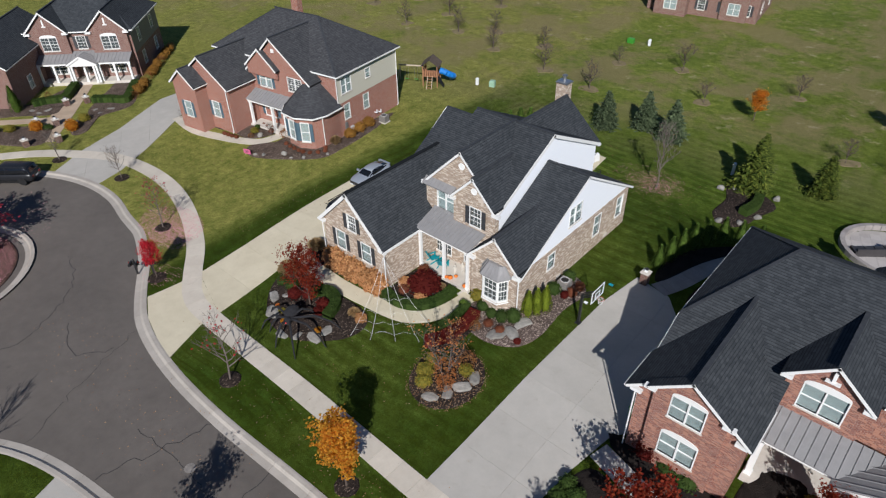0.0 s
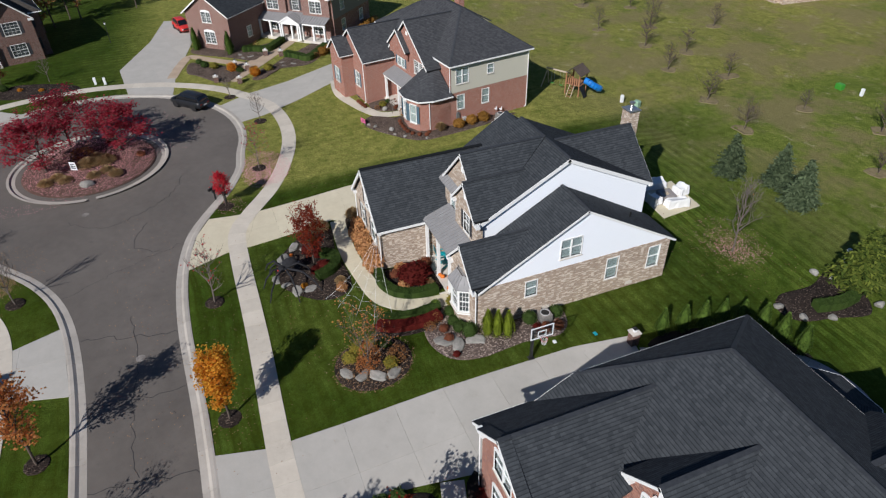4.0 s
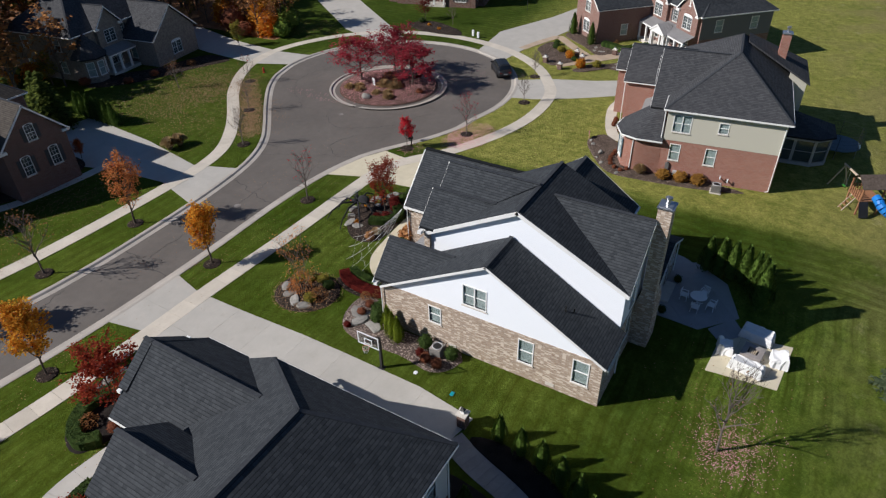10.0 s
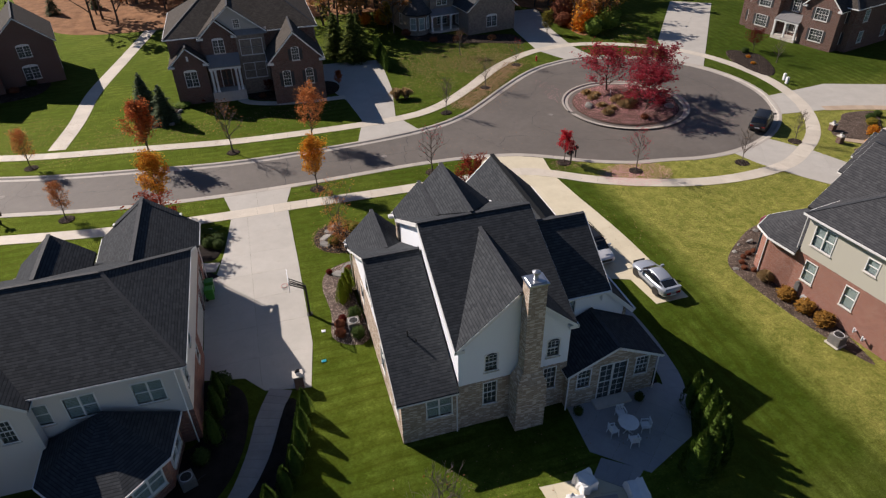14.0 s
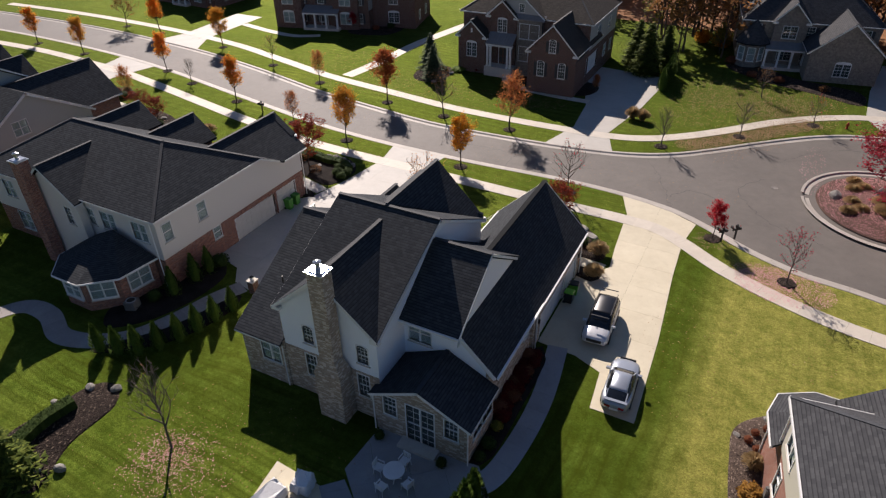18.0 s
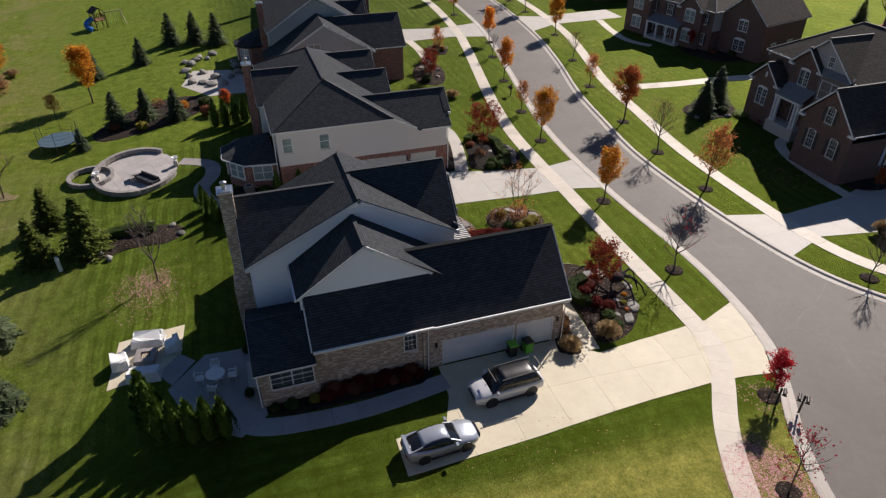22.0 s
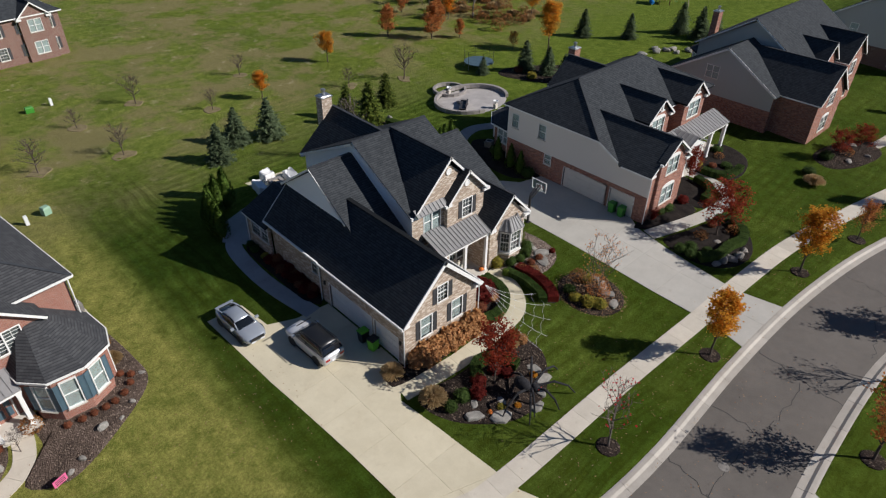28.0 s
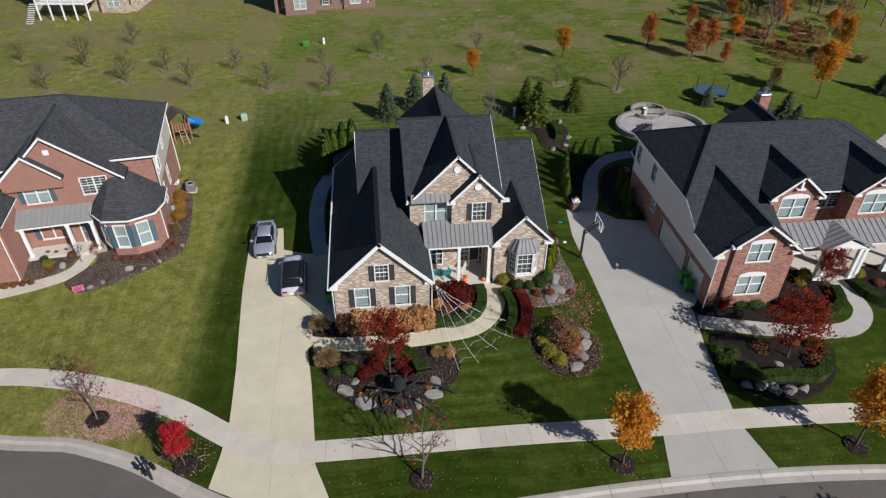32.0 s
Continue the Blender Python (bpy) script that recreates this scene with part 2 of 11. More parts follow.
def lawn_mat():
    k = Nodes("lawn_grass")
    p = k.world_pos()
    s = k.n("ShaderNodeSeparateXYZ", Vector=p)
    x, y = s.outputs[0], s.outputs[1]
    wob = k.math("MULTIPLY", k.noise(p, 0.09, 2), 2.2)
    # mower passes: east to west over the front and back gardens, north to south on the western lawns
    side = k.ramp(x, -36.5, -37.5)
    c = k.math("ADD", k.math("MULTIPLY", x, side), k.math("MULTIPLY", y, k.math("SUBTRACT", 1.0, side)))
    c = k.math("ADD", c, wob)
    passes = k.ramp(k.math("SINE", k.math("MULTIPLY", c, 5.6)), -0.55, 0.55, -1.0, 1.0)
    wheels = k.ramp(k.math("SINE", k.math("MULTIPLY", c, 16.5)), -0.2, 1.0, 0.3, -0.5)
    drift = k.ramp(k.noise(p, 0.16, 3, 0.6), 0.36, 0.64, 0.1, 1.0)
    stripes = k.math("MULTIPLY", k.math("ADD", k.math("MULTIPLY", passes, 0.7), wheels), drift)
    big = k.noise(p, 0.09, 5, 0.65)
    mid = k.noise(p, 0.9, 4, 0.7)
    fine = k.noise(p, 14.0, 3, 0.8)
    blades = k.noise(p, 55.0, 2, 0.8)
    tuft = k.noise(p, 3.2, 4, 0.8)
    t = k.math("ADD", k.math("MULTIPLY", mid, 0.45), k.math("MULTIPLY", fine, 0.25))
    t = k.math("ADD", t, k.math("MULTIPLY", tuft, 0.3))
    lush = k.mix(k.ramp(t, 0.445, 0.565), (0.0036, 0.0115, 0.0019), (0.0195, 0.0415, 0.0064))
    olive = k.mix(k.ramp(t, 0.41, 0.61), (0.054, 0.088, 0.013), (0.190, 0.220, 0.048))
    meadow = k.mix(k.ramp(t, 0.42, 0.60), (0.022, 0.046, 0.006), (0.086, 0.120, 0.019))
    # lush round the tended front gardens, drier and more yellow towards the open field
    far = k.ramp(k.math("ADD", y, k.math("MULTIPLY", x, -0.12)), 58.0, 76.0)
    west = k.math("MULTIPLY", k.math("MULTIPLY", k.ramp(x, -43.5, -46.0), k.ramp(y, 4.0, 12.0)), 1.0)
    straw = k.mix(k.ramp(t, 0.41, 0.61), (0.090, 0.110, 0.023), (0.280, 0.266, 0.075))
    olive = k.mix(west, olive, straw)
    dry = k.math("MAXIMUM", far, west)
    dry = k.math("ADD", k.math("MULTIPLY", dry, 0.9), k.math("MULTIPLY", k.ramp(big, 0.42, 0.7), 0.3))
    back = k.math("MULTIPLY", k.ramp(k.math("ADD", y, k.math("MULTIPLY", x, -0.1)), 49.5, 53.5), k.ramp(x, -37.0, -34.0))
    col = k.mix(k.math("MULTIPLY", back, 0.9), lush, meadow)
    col = k.mix(dry, col, olive)
    east = k.math("MULTIPLY", k.ramp(x, -24.0, -2.0), far)
    col = k.mix(k.math("MULTIPLY", east, 0.6), col, meadow)
    glade = k.math("MULTIPLY", k.ramp(k.math("ADD", x, k.math("MULTIPLY", y, 0.25)), 11.0, 22.0), k.ramp(y, 40.0, 48.0))
    col = k.mix(k.math("MULTIPLY", glade, 0.85), col, k.mix(k.ramp(t, 0.42, 0.60), (0.052, 0.086, 0.010), (0.150, 0.185, 0.030)))
    thatch = k.math("MULTIPLY", k.ramp(k.noise(p, 0.11, 6, 0.72), 0.455, 0.56), far)
    green = k.math("MULTIPLY", k.ramp(k.noise(p, 0.07, 5, 0.7), 0.50, 0.60), far)
    col = k.mix(k.math("MULTIPLY", green, 0.45), col, (0.060, 0.095, 0.018))
    col = k.mix(k.math("MULTIPLY", thatch, 0.78), col, (0.185, 0.150, 0.080))
    worn = k.math("MULTIPLY", k.ramp(k.noise(p, 0.38, 6, 0.75), 0.585, 0.66), far)
    col = k.mix(k.math("MULTIPLY", worn, 0.65), col, (0.33, 0.28, 0.18))
    mown = k.math("SUBTRACT", 1.0, k.math("MAXIMUM", far, glade))
    mown = k.math("MULTIPLY", mown, k.math("SUBTRACT", 1.0, k.math("MULTIPLY", west, 0.8)))
    val = k.math("ADD", 1.0, k.math("MULTIPLY", k.math("MULTIPLY", stripes, mown), 0.50))
    col = k.n("ShaderNodeHueSaturation", Color=col, Value=val).outputs[0]
    spk = k.math("MULTIPLY", k.ramp(blades, 0.40, 0.60, 0.65, 1.35), k.ramp(k.noise(p, 6.5, 4, 0.85), 0.38, 0.62, 0.70, 1.30))
    col = k.n("ShaderNodeHueSaturation", Color=col, Value=spk).outputs[0]
    k.bump(k.math("ADD", fine, blades), 0.9, 0.05)
    k.done(col, 0.9, spec=0.05)
    # an added yellow-green gloss stands in for sunlight coming through the blades
    gloss = k.n("ShaderNodeBsdfGlossy", Color=k.mix(dry, (0.62, 0.80, 0.05), (0.85, 0.82, 0.10)), Roughness=0.62)
    k.put(gloss.inputs["Normal"], k.b.inputs["Normal"].links[0].from_socket)
    ms = k.n("ShaderNodeMixShader", Fac=0.062)
    k.t.links.new(k.b.outputs[0], ms.inputs[1])
    k.t.links.new(gloss.outputs[0], ms.inputs[2])
    k.t.links.new(ms.outputs[0], k.t.nodes["Material Output"].inputs["Surface"])
    return k.m


def asphalt_mat():
    k = Nodes("asphalt")
    p = k.world_pos()
    big = k.noise(p, 0.12, 4, 0.6)
    mid = k.noise(p, 1.3, 4, 0.7)
    grit = k.noise(p, 60.0, 2, 0.9)
    t = k.math("ADD", k.math("MULTIPLY", big, 0.6), k.math("MULTIPLY", mid, 0.3))
    t = k.math("ADD", t, k.math("MULTIPLY", grit, 0.25))
    col = k.mix(k.ramp(t, 0.35, 0.85), (0.086, 0.075, 0.065), (0.166, 0.146, 0.127))
    stain = k.ramp(k.noise(p, 0.5, 6, 0.8), 0.62, 0.72)
    col = k.mix(k.math("MULTIPLY", stain, 0.35), col, (0.05, 0.047, 0.045))
    k.bump(grit, 0.5, 0.012)
    return k.done(col, 0.72, spec=0.44)


def concrete_mat(name, c1, c2, dirt, vary=0.07):
    k = Nodes(name)
    p = k.world_pos()
    rnd = k.n("ShaderNodeObjectInfo").outputs["Random"]
    mid = k.noise(p, 0.6, 5, 0.7)
    fine = k.noise(p, 30.0, 2, 0.8)
    t = k.math("ADD", k.math("MULTIPLY", mid, 0.7), k.math("MULTIPLY", fine, 0.3))
    col = k.mix(k.ramp(t, 0.3, 0.7), c1, c2)
    st = k.ramp(k.noise(p, 0.9, 6, 0.75), 0.58, 0.75)
    col = k.mix(k.math("MULTIPLY", st, 0.45), col, dirt)
    col = k.n("ShaderNodeHueSaturation", Color=col, Value=k.ramp(rnd, 0, 1, 1 - vary, 1 + vary)).outputs[0]
    k.bump(fine, 0.35, 0.006)
    return k.done(col, 0.65, spec=0.4)


# ---- materials ----
LAWN = lawn_mat()
ASPHALT = asphalt_mat()
CONCRETE = concrete_mat("pavement_concrete", (0.48, 0.43, 0.355), (0.62, 0.565, 0.475), (0.35, 0.29, 0.22))
DRIVE_WARM = concrete_mat("warm_drive_concrete", (0.512, 0.455, 0.326), (0.630, 0.570, 0.423), (0.424, 0.355, 0.242), 0.025)
DRIVE_GREY = concrete_mat("grey_drive_concrete", (0.385, 0.365, 0.325), (0.475, 0.45, 0.405), (0.31, 0.275, 0.225), 0.025)
KERB = concrete_mat("kerb_concrete", (0.33, 0.30, 0.26), (0.46, 0.42, 0.37), (0.20, 0.17, 0.14))
PATIO = concrete_mat("patio_concrete", (0.26, 0.265, 0.275), (0.36, 0.365, 0.37), (0.22, 0.21, 0.195), 0.04)
PAVER = concrete_mat("paver_stone", (0.22, 0.20, 0.19), (0.36, 0.33, 0.31), (0.15, 0.13, 0.12))
# lighter copy of the paver stone, sun glare put into its colour
TERRACE = concrete_mat("pale_terrace_paver", (0.34, 0.315, 0.30), (0.46, 0.43, 0.41), (0.27, 0.24, 0.22))
PAVER_TAN = concrete_mat("tan_paver_stone", (0.36, 0.27, 0.19), (0.48, 0.38, 0.28), (0.25, 0.18, 0.12))
TAR = plain("crack_sealant", (0.02, 0.02, 0.02), (0.045, 0.042, 0.04), 4, 0.6, 30)
MULCH = chips("dark_mulch", (0.010, 0.008, 0.007), (0.060, 0.044, 0.036), (0.17, 0.13, 0.10), 0.91)
# darker mulch for beds in deep shade, the shade put into its colour
MULCH_SHADE = plain("shade_darkened_mulch", (0.007, 0.006, 0.006), (0.036, 0.029, 0.025), 1.2, 0.95, 16, 1.0, 0.06, spec=0.1)
MULCH_RED = plain("leafy_mulch", (0.05, 0.028, 0.022), (0.17, 0.105, 0.085), 1.4, 0.95, 14, 1.0, 0.06, spec=0.1)
MULCH_BROWN = chips("brown_mulch", (0.040, 0.029, 0.023), (0.165, 0.122, 0.098), (0.26, 0.20, 0.16), 0.9)
MULCH_TAN = chips("pale_gravel_mulch", (0.040, 0.030, 0.028), (0.20, 0.150, 0.125), (0.40, 0.32, 0.27), 0.8)
THATCH = plain("dry_thatch", (0.11, 0.095, 0.045), (0.27, 0.215, 0.125), 1.6, 0.95, 9, 1.0, 0.04, spec=0.1)
LEAF_FLOOR = plain("leaf_strewn_soil", (0.13, 0.062, 0.032), (0.40, 0.215, 0.11), 0.5, 0.95, 6, 1.0, 0.06, spec=0.1)
BARK = plain("bark", (0.055, 0.042, 0.034), (0.15, 0.12, 0.10), 5, 0.95, 30, 0.8, 0.02, spec=0.1)
TWIG = plain("grey_twig", (0.10, 0.082, 0.07), (0.19, 0.16, 0.14), 4, 0.95, 20, 0.3, 0.01, spec=0.1)
TAN_BRICK = brick("tan_brick", (0.30, 0.215, 0.155), (0.41, 0.315, 0.235), (0.42, 0.38, 0.33), (0.60, 0.52, 0.43))
RED_BRICK = brick("red_brick", (0.265, 0.105, 0.075), (0.36, 0.16, 0.115), (0.36, 0.28, 0.24))
WINE_BRICK = brick("wine_brick", (0.19, 0.075, 0.055), (0.30, 0.125, 0.09), (0.34, 0.27, 0.24), (0.40, 0.21, 0.15))
DARK_BRICK = brick("dark_brick", (0.10, 0.058, 0.042), (0.19, 0.095, 0.075), (0.24, 0.20, 0.18))
STONE_WALL = plain("rough_stone", (0.12, 0.10, 0.085), (0.36, 0.31, 0.26), 4, 0.9, 9, 1.0, 0.05)
MAUVE_BRICK = brick("mauve_brick", (0.155, 0.080, 0.064), (0.235, 0.130, 0.105), (0.30, 0.24, 0.21))
SIDE_SLATE = siding("slate_siding", (0.13, 0.135, 0.15))
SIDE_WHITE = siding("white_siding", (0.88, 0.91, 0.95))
SIDE_CREAM = siding("cream_siding", (0.52, 0.50, 0.42))
SIDE_STONE = siding("stone_siding", (0.72, 0.68, 0.63))
SIDE_SAGE = siding("sage_siding", (0.42, 0.435, 0.42))
SIDE_GREY = siding("grey_siding", (0.40, 0.40, 0.39))
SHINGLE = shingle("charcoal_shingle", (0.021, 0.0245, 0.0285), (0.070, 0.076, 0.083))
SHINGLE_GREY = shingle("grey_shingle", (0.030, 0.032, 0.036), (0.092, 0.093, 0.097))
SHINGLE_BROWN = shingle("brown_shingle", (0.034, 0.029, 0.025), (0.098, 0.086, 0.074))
RIDGE = plain("ridge_shingle", (0.022, 0.025, 0.030), (0.056, 0.060, 0.067), 3, 0.75, 14, 0.6, 0.02, spec=0.3)
METAL_ROOF = plain("standing_seam_metal", (0.20, 0.197, 0.197), (0.27, 0.265, 0.265), 1.5, 0.6, 20, 0.08, 0.004, metal=0.0, spec=0.35)
TRIM = plain("white_trim", (0.72, 0.72, 0.70), (0.82, 0.82, 0.80), 2, 0.5, 30, 0.05, 0.003)
GREY_TRIM = plain("grey_trim", (0.36, 0.36, 0.36), (0.46, 0.46, 0.46), 2, 0.5, 30, 0.05, 0.003)
DOOR_WHITE = plain("garage_door_paint", (0.66, 0.66, 0.65), (0.78, 0.78, 0.77), 1.2, 0.5, 30, 0.05, 0.003)
DOOR_CREAM = plain("cream_garage_door", (0.62, 0.59, 0.54), (0.72, 0.69, 0.63), 1.2, 0.5, 30, 0.05, 0.003)
DOOR_DARK = plain("dark_door", (0.03, 0.028, 0.03), (0.06, 0.055, 0.055), 2, 0.45, 30, 0.1, 0.003)
SHUTTER = plain("charcoal_shutter", (0.022, 0.023, 0.027), (0.045, 0.046, 0.05), 3, 0.6, 30, 0.2, 0.004)
SHUTTER_BLUE = plain("slate_blue_shutter", (0.045, 0.085, 0.115), (0.075, 0.125, 0.16), 3, 0.6, 30, 0.2, 0.004)
GLASS = glass_mat("window_glass")
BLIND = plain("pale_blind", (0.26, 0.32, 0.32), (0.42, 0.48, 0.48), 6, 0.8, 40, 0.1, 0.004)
# flat dark colour put where unlit rooms would show
ROOM = plain("dark_interior_fill", (0.035, 0.042, 0.045), (0.09, 0.10, 0.102), 2, 0.9, 10, 0.0)
STONE_CAP = plain("limestone", (0.50, 0.46, 0.40), (0.62, 0.58, 0.52), 3, 0.85, 20, 0.3, 0.006)
BOULDER = plain("boulder_stone", (0.14, 0.135, 0.122), (0.36, 0.34, 0.305), 1.8, 0.9, 12, 0.8, 0.04, vary=0.15)
# darker twin of the boulder stone, with shade put into its colour
DARK_BOULDER = plain("shaded_boulder", (0.12, 0.11, 0.10), (0.33, 0.30, 0.27), 2.2, 0.9, 12, 0.8, 0.04, vary=0.2)
STEEL = plain("galvanised_steel", (0.50, 0.51, 0.52), (0.62, 0.63, 0.64), 3, 0.3, 30, 0.1, 0.003, metal=0.9)
WHITE_PLASTIC = plain("white_plastic", (0.70, 0.71, 0.72), (0.80, 0.81, 0.82), 3, 0.4, 30, 0.05, 0.003)
AC_GREY = plain("grey_enamel", (0.10, 0.10, 0.10), (0.16, 0.16, 0.155), 3, 0.5, 30, 0.05, 0.003)
COVER_CLOTH = plain("white_cover_fabric", (0.66, 0.66, 0.65), (0.80, 0.80, 0.79), 2.5, 0.85, 14, 0.6, 0.03)
BLACK = plain("black_plastic", (0.008, 0.008, 0.009), (0.02, 0.02, 0.021), 3, 0.5, 30, 0.1, 0.003)
RUBBER = plain("tyre_rubber", (0.012, 0.012, 0.012), (0.028, 0.028, 0.027), 4, 0.85, 40, 0.3, 0.004)
LIME = plain("lime_plastic", (0.10, 0.40, 0.02), (0.16, 0.50, 0.04), 2, 0.45, 30, 0.05, 0.003)
BIN_GREEN = plain("green_plastic", (0.035, 0.20, 0.02), (0.06, 0.27, 0.03), 2, 0.45, 30, 0.05, 0.003)
TEAL = plain("teal_plastic", (0.0, 0.22, 0.27), (0.01, 0.30, 0.35), 2, 0.4, 30, 0.05, 0.003)
ORANGE = plain("pumpkin_skin", (0.55, 0.13, 0.012), (0.72, 0.20, 0.02), 5, 0.55, 30, 0.1, 0.005)
RED = plain("red_paint", (0.45, 0.02, 0.02), (0.55, 0.04, 0.03), 3, 0.4, 30, 0.05, 0.003)
BLUE = plain("blue_plastic", (0.01, 0.14, 0.48), (0.02, 0.20, 0.58), 3, 0.4, 30, 0.05, 0.003)
PINK = plain("pink_sign", (0.6, 0.10, 0.25), (0.7, 0.16, 0.32), 3, 0.5, 30, 0.05, 0.003)
CEDAR = plain("cedar_timber", (0.22, 0.095, 0.045), (0.36, 0.18, 0.09), 3, 0.75, 25, 0.4, 0.008)
PALE_TIMBER = plain("pale_timber", (0.40, 0.33, 0.24), (0.52, 0.44, 0.33), 3, 0.75, 25, 0.4, 0.008)
ROPE = plain("white_rope", (0.62, 0.62, 0.60), (0.74, 0.74, 0.72), 5, 0.85, 40, 0.2, 0.004)
FUR = plain("black_plush", (0.006, 0.006, 0.008), (0.022, 0.022, 0.026), 6, 0.95, 30, 0.9, 0.03)
BONE = plain("bone_plastic", (0.62, 0.58, 0.50), (0.75, 0.71, 0.63), 5, 0.6, 30, 0.2, 0.006)
SILVER_PAINT = plain("silver_car_paint", (0.62, 0.63, 0.65), (0.68, 0.69, 0.71), 1.0, 0.3, 120, 0.02, 0.001, metal=0.3)
COUPE_PAINT = plain("slate_car_paint", (0.36, 0.395, 0.45), (0.41, 0.445, 0.50), 1.0, 0.26, 120, 0.02, 0.001, metal=0.4)
BLACK_PAINT = plain("black_car_paint", (0.010, 0.011, 0.013), (0.018, 0.019, 0.022), 1.0, 0.34, 120, 0.0)
CAR_GLASS = plain("dark_car_glass", (0.006, 0.007, 0.009), (0.012, 0.014, 0.017), 1.0, 0.04, 50, 0.0, spec=0.8)
LAMP_GLASS = plain("lamp_lens", (0.55, 0.57, 0.6), (0.65, 0.67, 0.7), 3, 0.1, 20, 0.0)
TAIL_RED = plain("tail_lamp_lens", (0.25, 0.01, 0.01), (0.35, 0.015, 0.015), 3, 0.15, 20, 0.0)
RIM = plain("alloy_rim", (0.10, 0.10, 0.105), (0.20, 0.20, 0.21), 3, 0.35, 20, 0.0, metal=0.8)
L_ORANGE = foliage("orange_leaves", [(0.62, 0.21, 0.022), (0.80, 0.38, 0.045), (0.86, 0.50, 0.09), (0.74, 0.30, 0.035), (0.58, 0.23, 0.035)], trans=0.72)
L_YELLOW = foliage("amber_leaves", [(0.58, 0.24, 0.025), (0.74, 0.40, 0.045), (0.78, 0.48, 0.07), (0.56, 0.22, 0.025), (0.46, 0.20, 0.025)], trans=0.68)
L_RED = foliage("scarlet_leaves", [(0.45, 0.012, 0.025), (0.62, 0.03, 0.05), (0.52, 0.05, 0.06), (0.34, 0.01, 0.02)])
L_PINK = foliage("crimson_leaves", [(0.36, 0.035, 0.06), (0.52, 0.075, 0.11), (0.30, 0.03, 0.05), (0.46, 0.11, 0.13)], trans=0.74)
L_WINE = foliage("wine_red_leaves", [(0.075, 0.010, 0.011), (0.14, 0.020, 0.017), (0.20, 0.032, 0.024), (0.10, 0.016, 0.013)])
L_RUST = foliage("rust_leaves", [(0.52, 0.15, 0.045), (0.68, 0.26, 0.08), (0.58, 0.16, 0.06), (0.42, 0.13, 0.05)], trans=0.7)
L_MAROON = foliage("maroon_leaves", [(0.16, 0.018, 0.014), (0.28, 0.042, 0.022), (0.36, 0.075, 0.032), (0.20, 0.026, 0.016)], trans=0.6)
L_TANORANGE = foliage("copper_leaves", [(0.64, 0.26, 0.075), (0.68, 0.33, 0.12), (0.52, 0.19, 0.065), (0.44, 0.19, 0.08)], trans=0.7)
L_HYDRANGEA = foliage("dried_hydrangea", [(0.20, 0.085, 0.03), (0.38, 0.19, 0.075), (0.46, 0.25, 0.11), (0.28, 0.12, 0.05)], trans=0.1)
L_HYDRANGEA_GOLD = foliage("dull_gold_leaves", [(0.20, 0.10, 0.02), (0.33, 0.18, 0.035), (0.26, 0.12, 0.025), (0.15, 0.085, 0.02)], trans=0.2)
L_RUSSET = foliage("russet_leaves", [(0.10, 0.034, 0.020), (0.19, 0.066, 0.034), (0.25, 0.10, 0.05), (0.14, 0.042, 0.026)], trans=0.3)
L_STRAW = foliage("straw_grass", [(0.42, 0.30, 0.15), (0.58, 0.44, 0.25), (0.32, 0.22, 0.11), (0.50, 0.37, 0.19)], trans=0.58)
L_GREEN = foliage("hedge_leaves", [(0.018, 0.035, 0.008), (0.035, 0.062, 0.012), (0.055, 0.085, 0.02), (0.025, 0.045, 0.01)], trans=0.15)
L_BRIGHT = foliage("bright_green_leaves", [(0.05, 0.10, 0.012), (0.10, 0.16, 0.025), (0.14, 0.19, 0.03)], trans=0.2)
L_OLIVE = foliage("olive_yellow_leaves", [(0.10, 0.11, 0.02), (0.20, 0.18, 0.03), (0.30, 0.22, 0.03), (0.07, 0.09, 0.02)], trans=0.2)
L_SPRUCE = foliage("blue_spruce_needles", [(0.062, 0.090, 0.045), (0.170, 0.215, 0.115), (0.036, 0.056, 0.029), (0.118, 0.155, 0.080)], trans=0.3)
L_GREENSPRUCE = foliage("green_spruce_needles", [(0.050, 0.078, 0.014), (0.17, 0.20, 0.035), (0.024, 0.040, 0.009), (0.105, 0.145, 0.026)], trans=0.25)
L_GOLDARBOR = foliage("yellow_green_sprays", [(0.10, 0.15, 0.012), (0.17, 0.22, 0.02), (0.23, 0.27, 0.03)], trans=0.2)
L_ARBOR = foliage("arborvitae_sprays", [(0.034, 0.068, 0.012), (0.070, 0.118, 0.020), (0.110, 0.165, 0.030)], trans=0.1)
L_BROWN = foliage("brown_oak_leaves", [(0.20, 0.10, 0.045), (0.34, 0.165, 0.065), (0.44, 0.22, 0.08), (0.15, 0.08, 0.045)], trans=0.6)
L_LITTER = foliage("fallen_leaves", [(0.26, 0.14, 0.07), (0.40, 0.26, 0.14), (0.18, 0.08, 0.04), (0.46, 0.34, 0.22)], trans=0.0)
L_PINKLITTER = foliage("fallen_pink_leaves", [(0.56, 0.24, 0.27), (0.70, 0.40, 0.41), (0.42, 0.15, 0.17), (0.62, 0.36, 0.34)], trans=0.0)


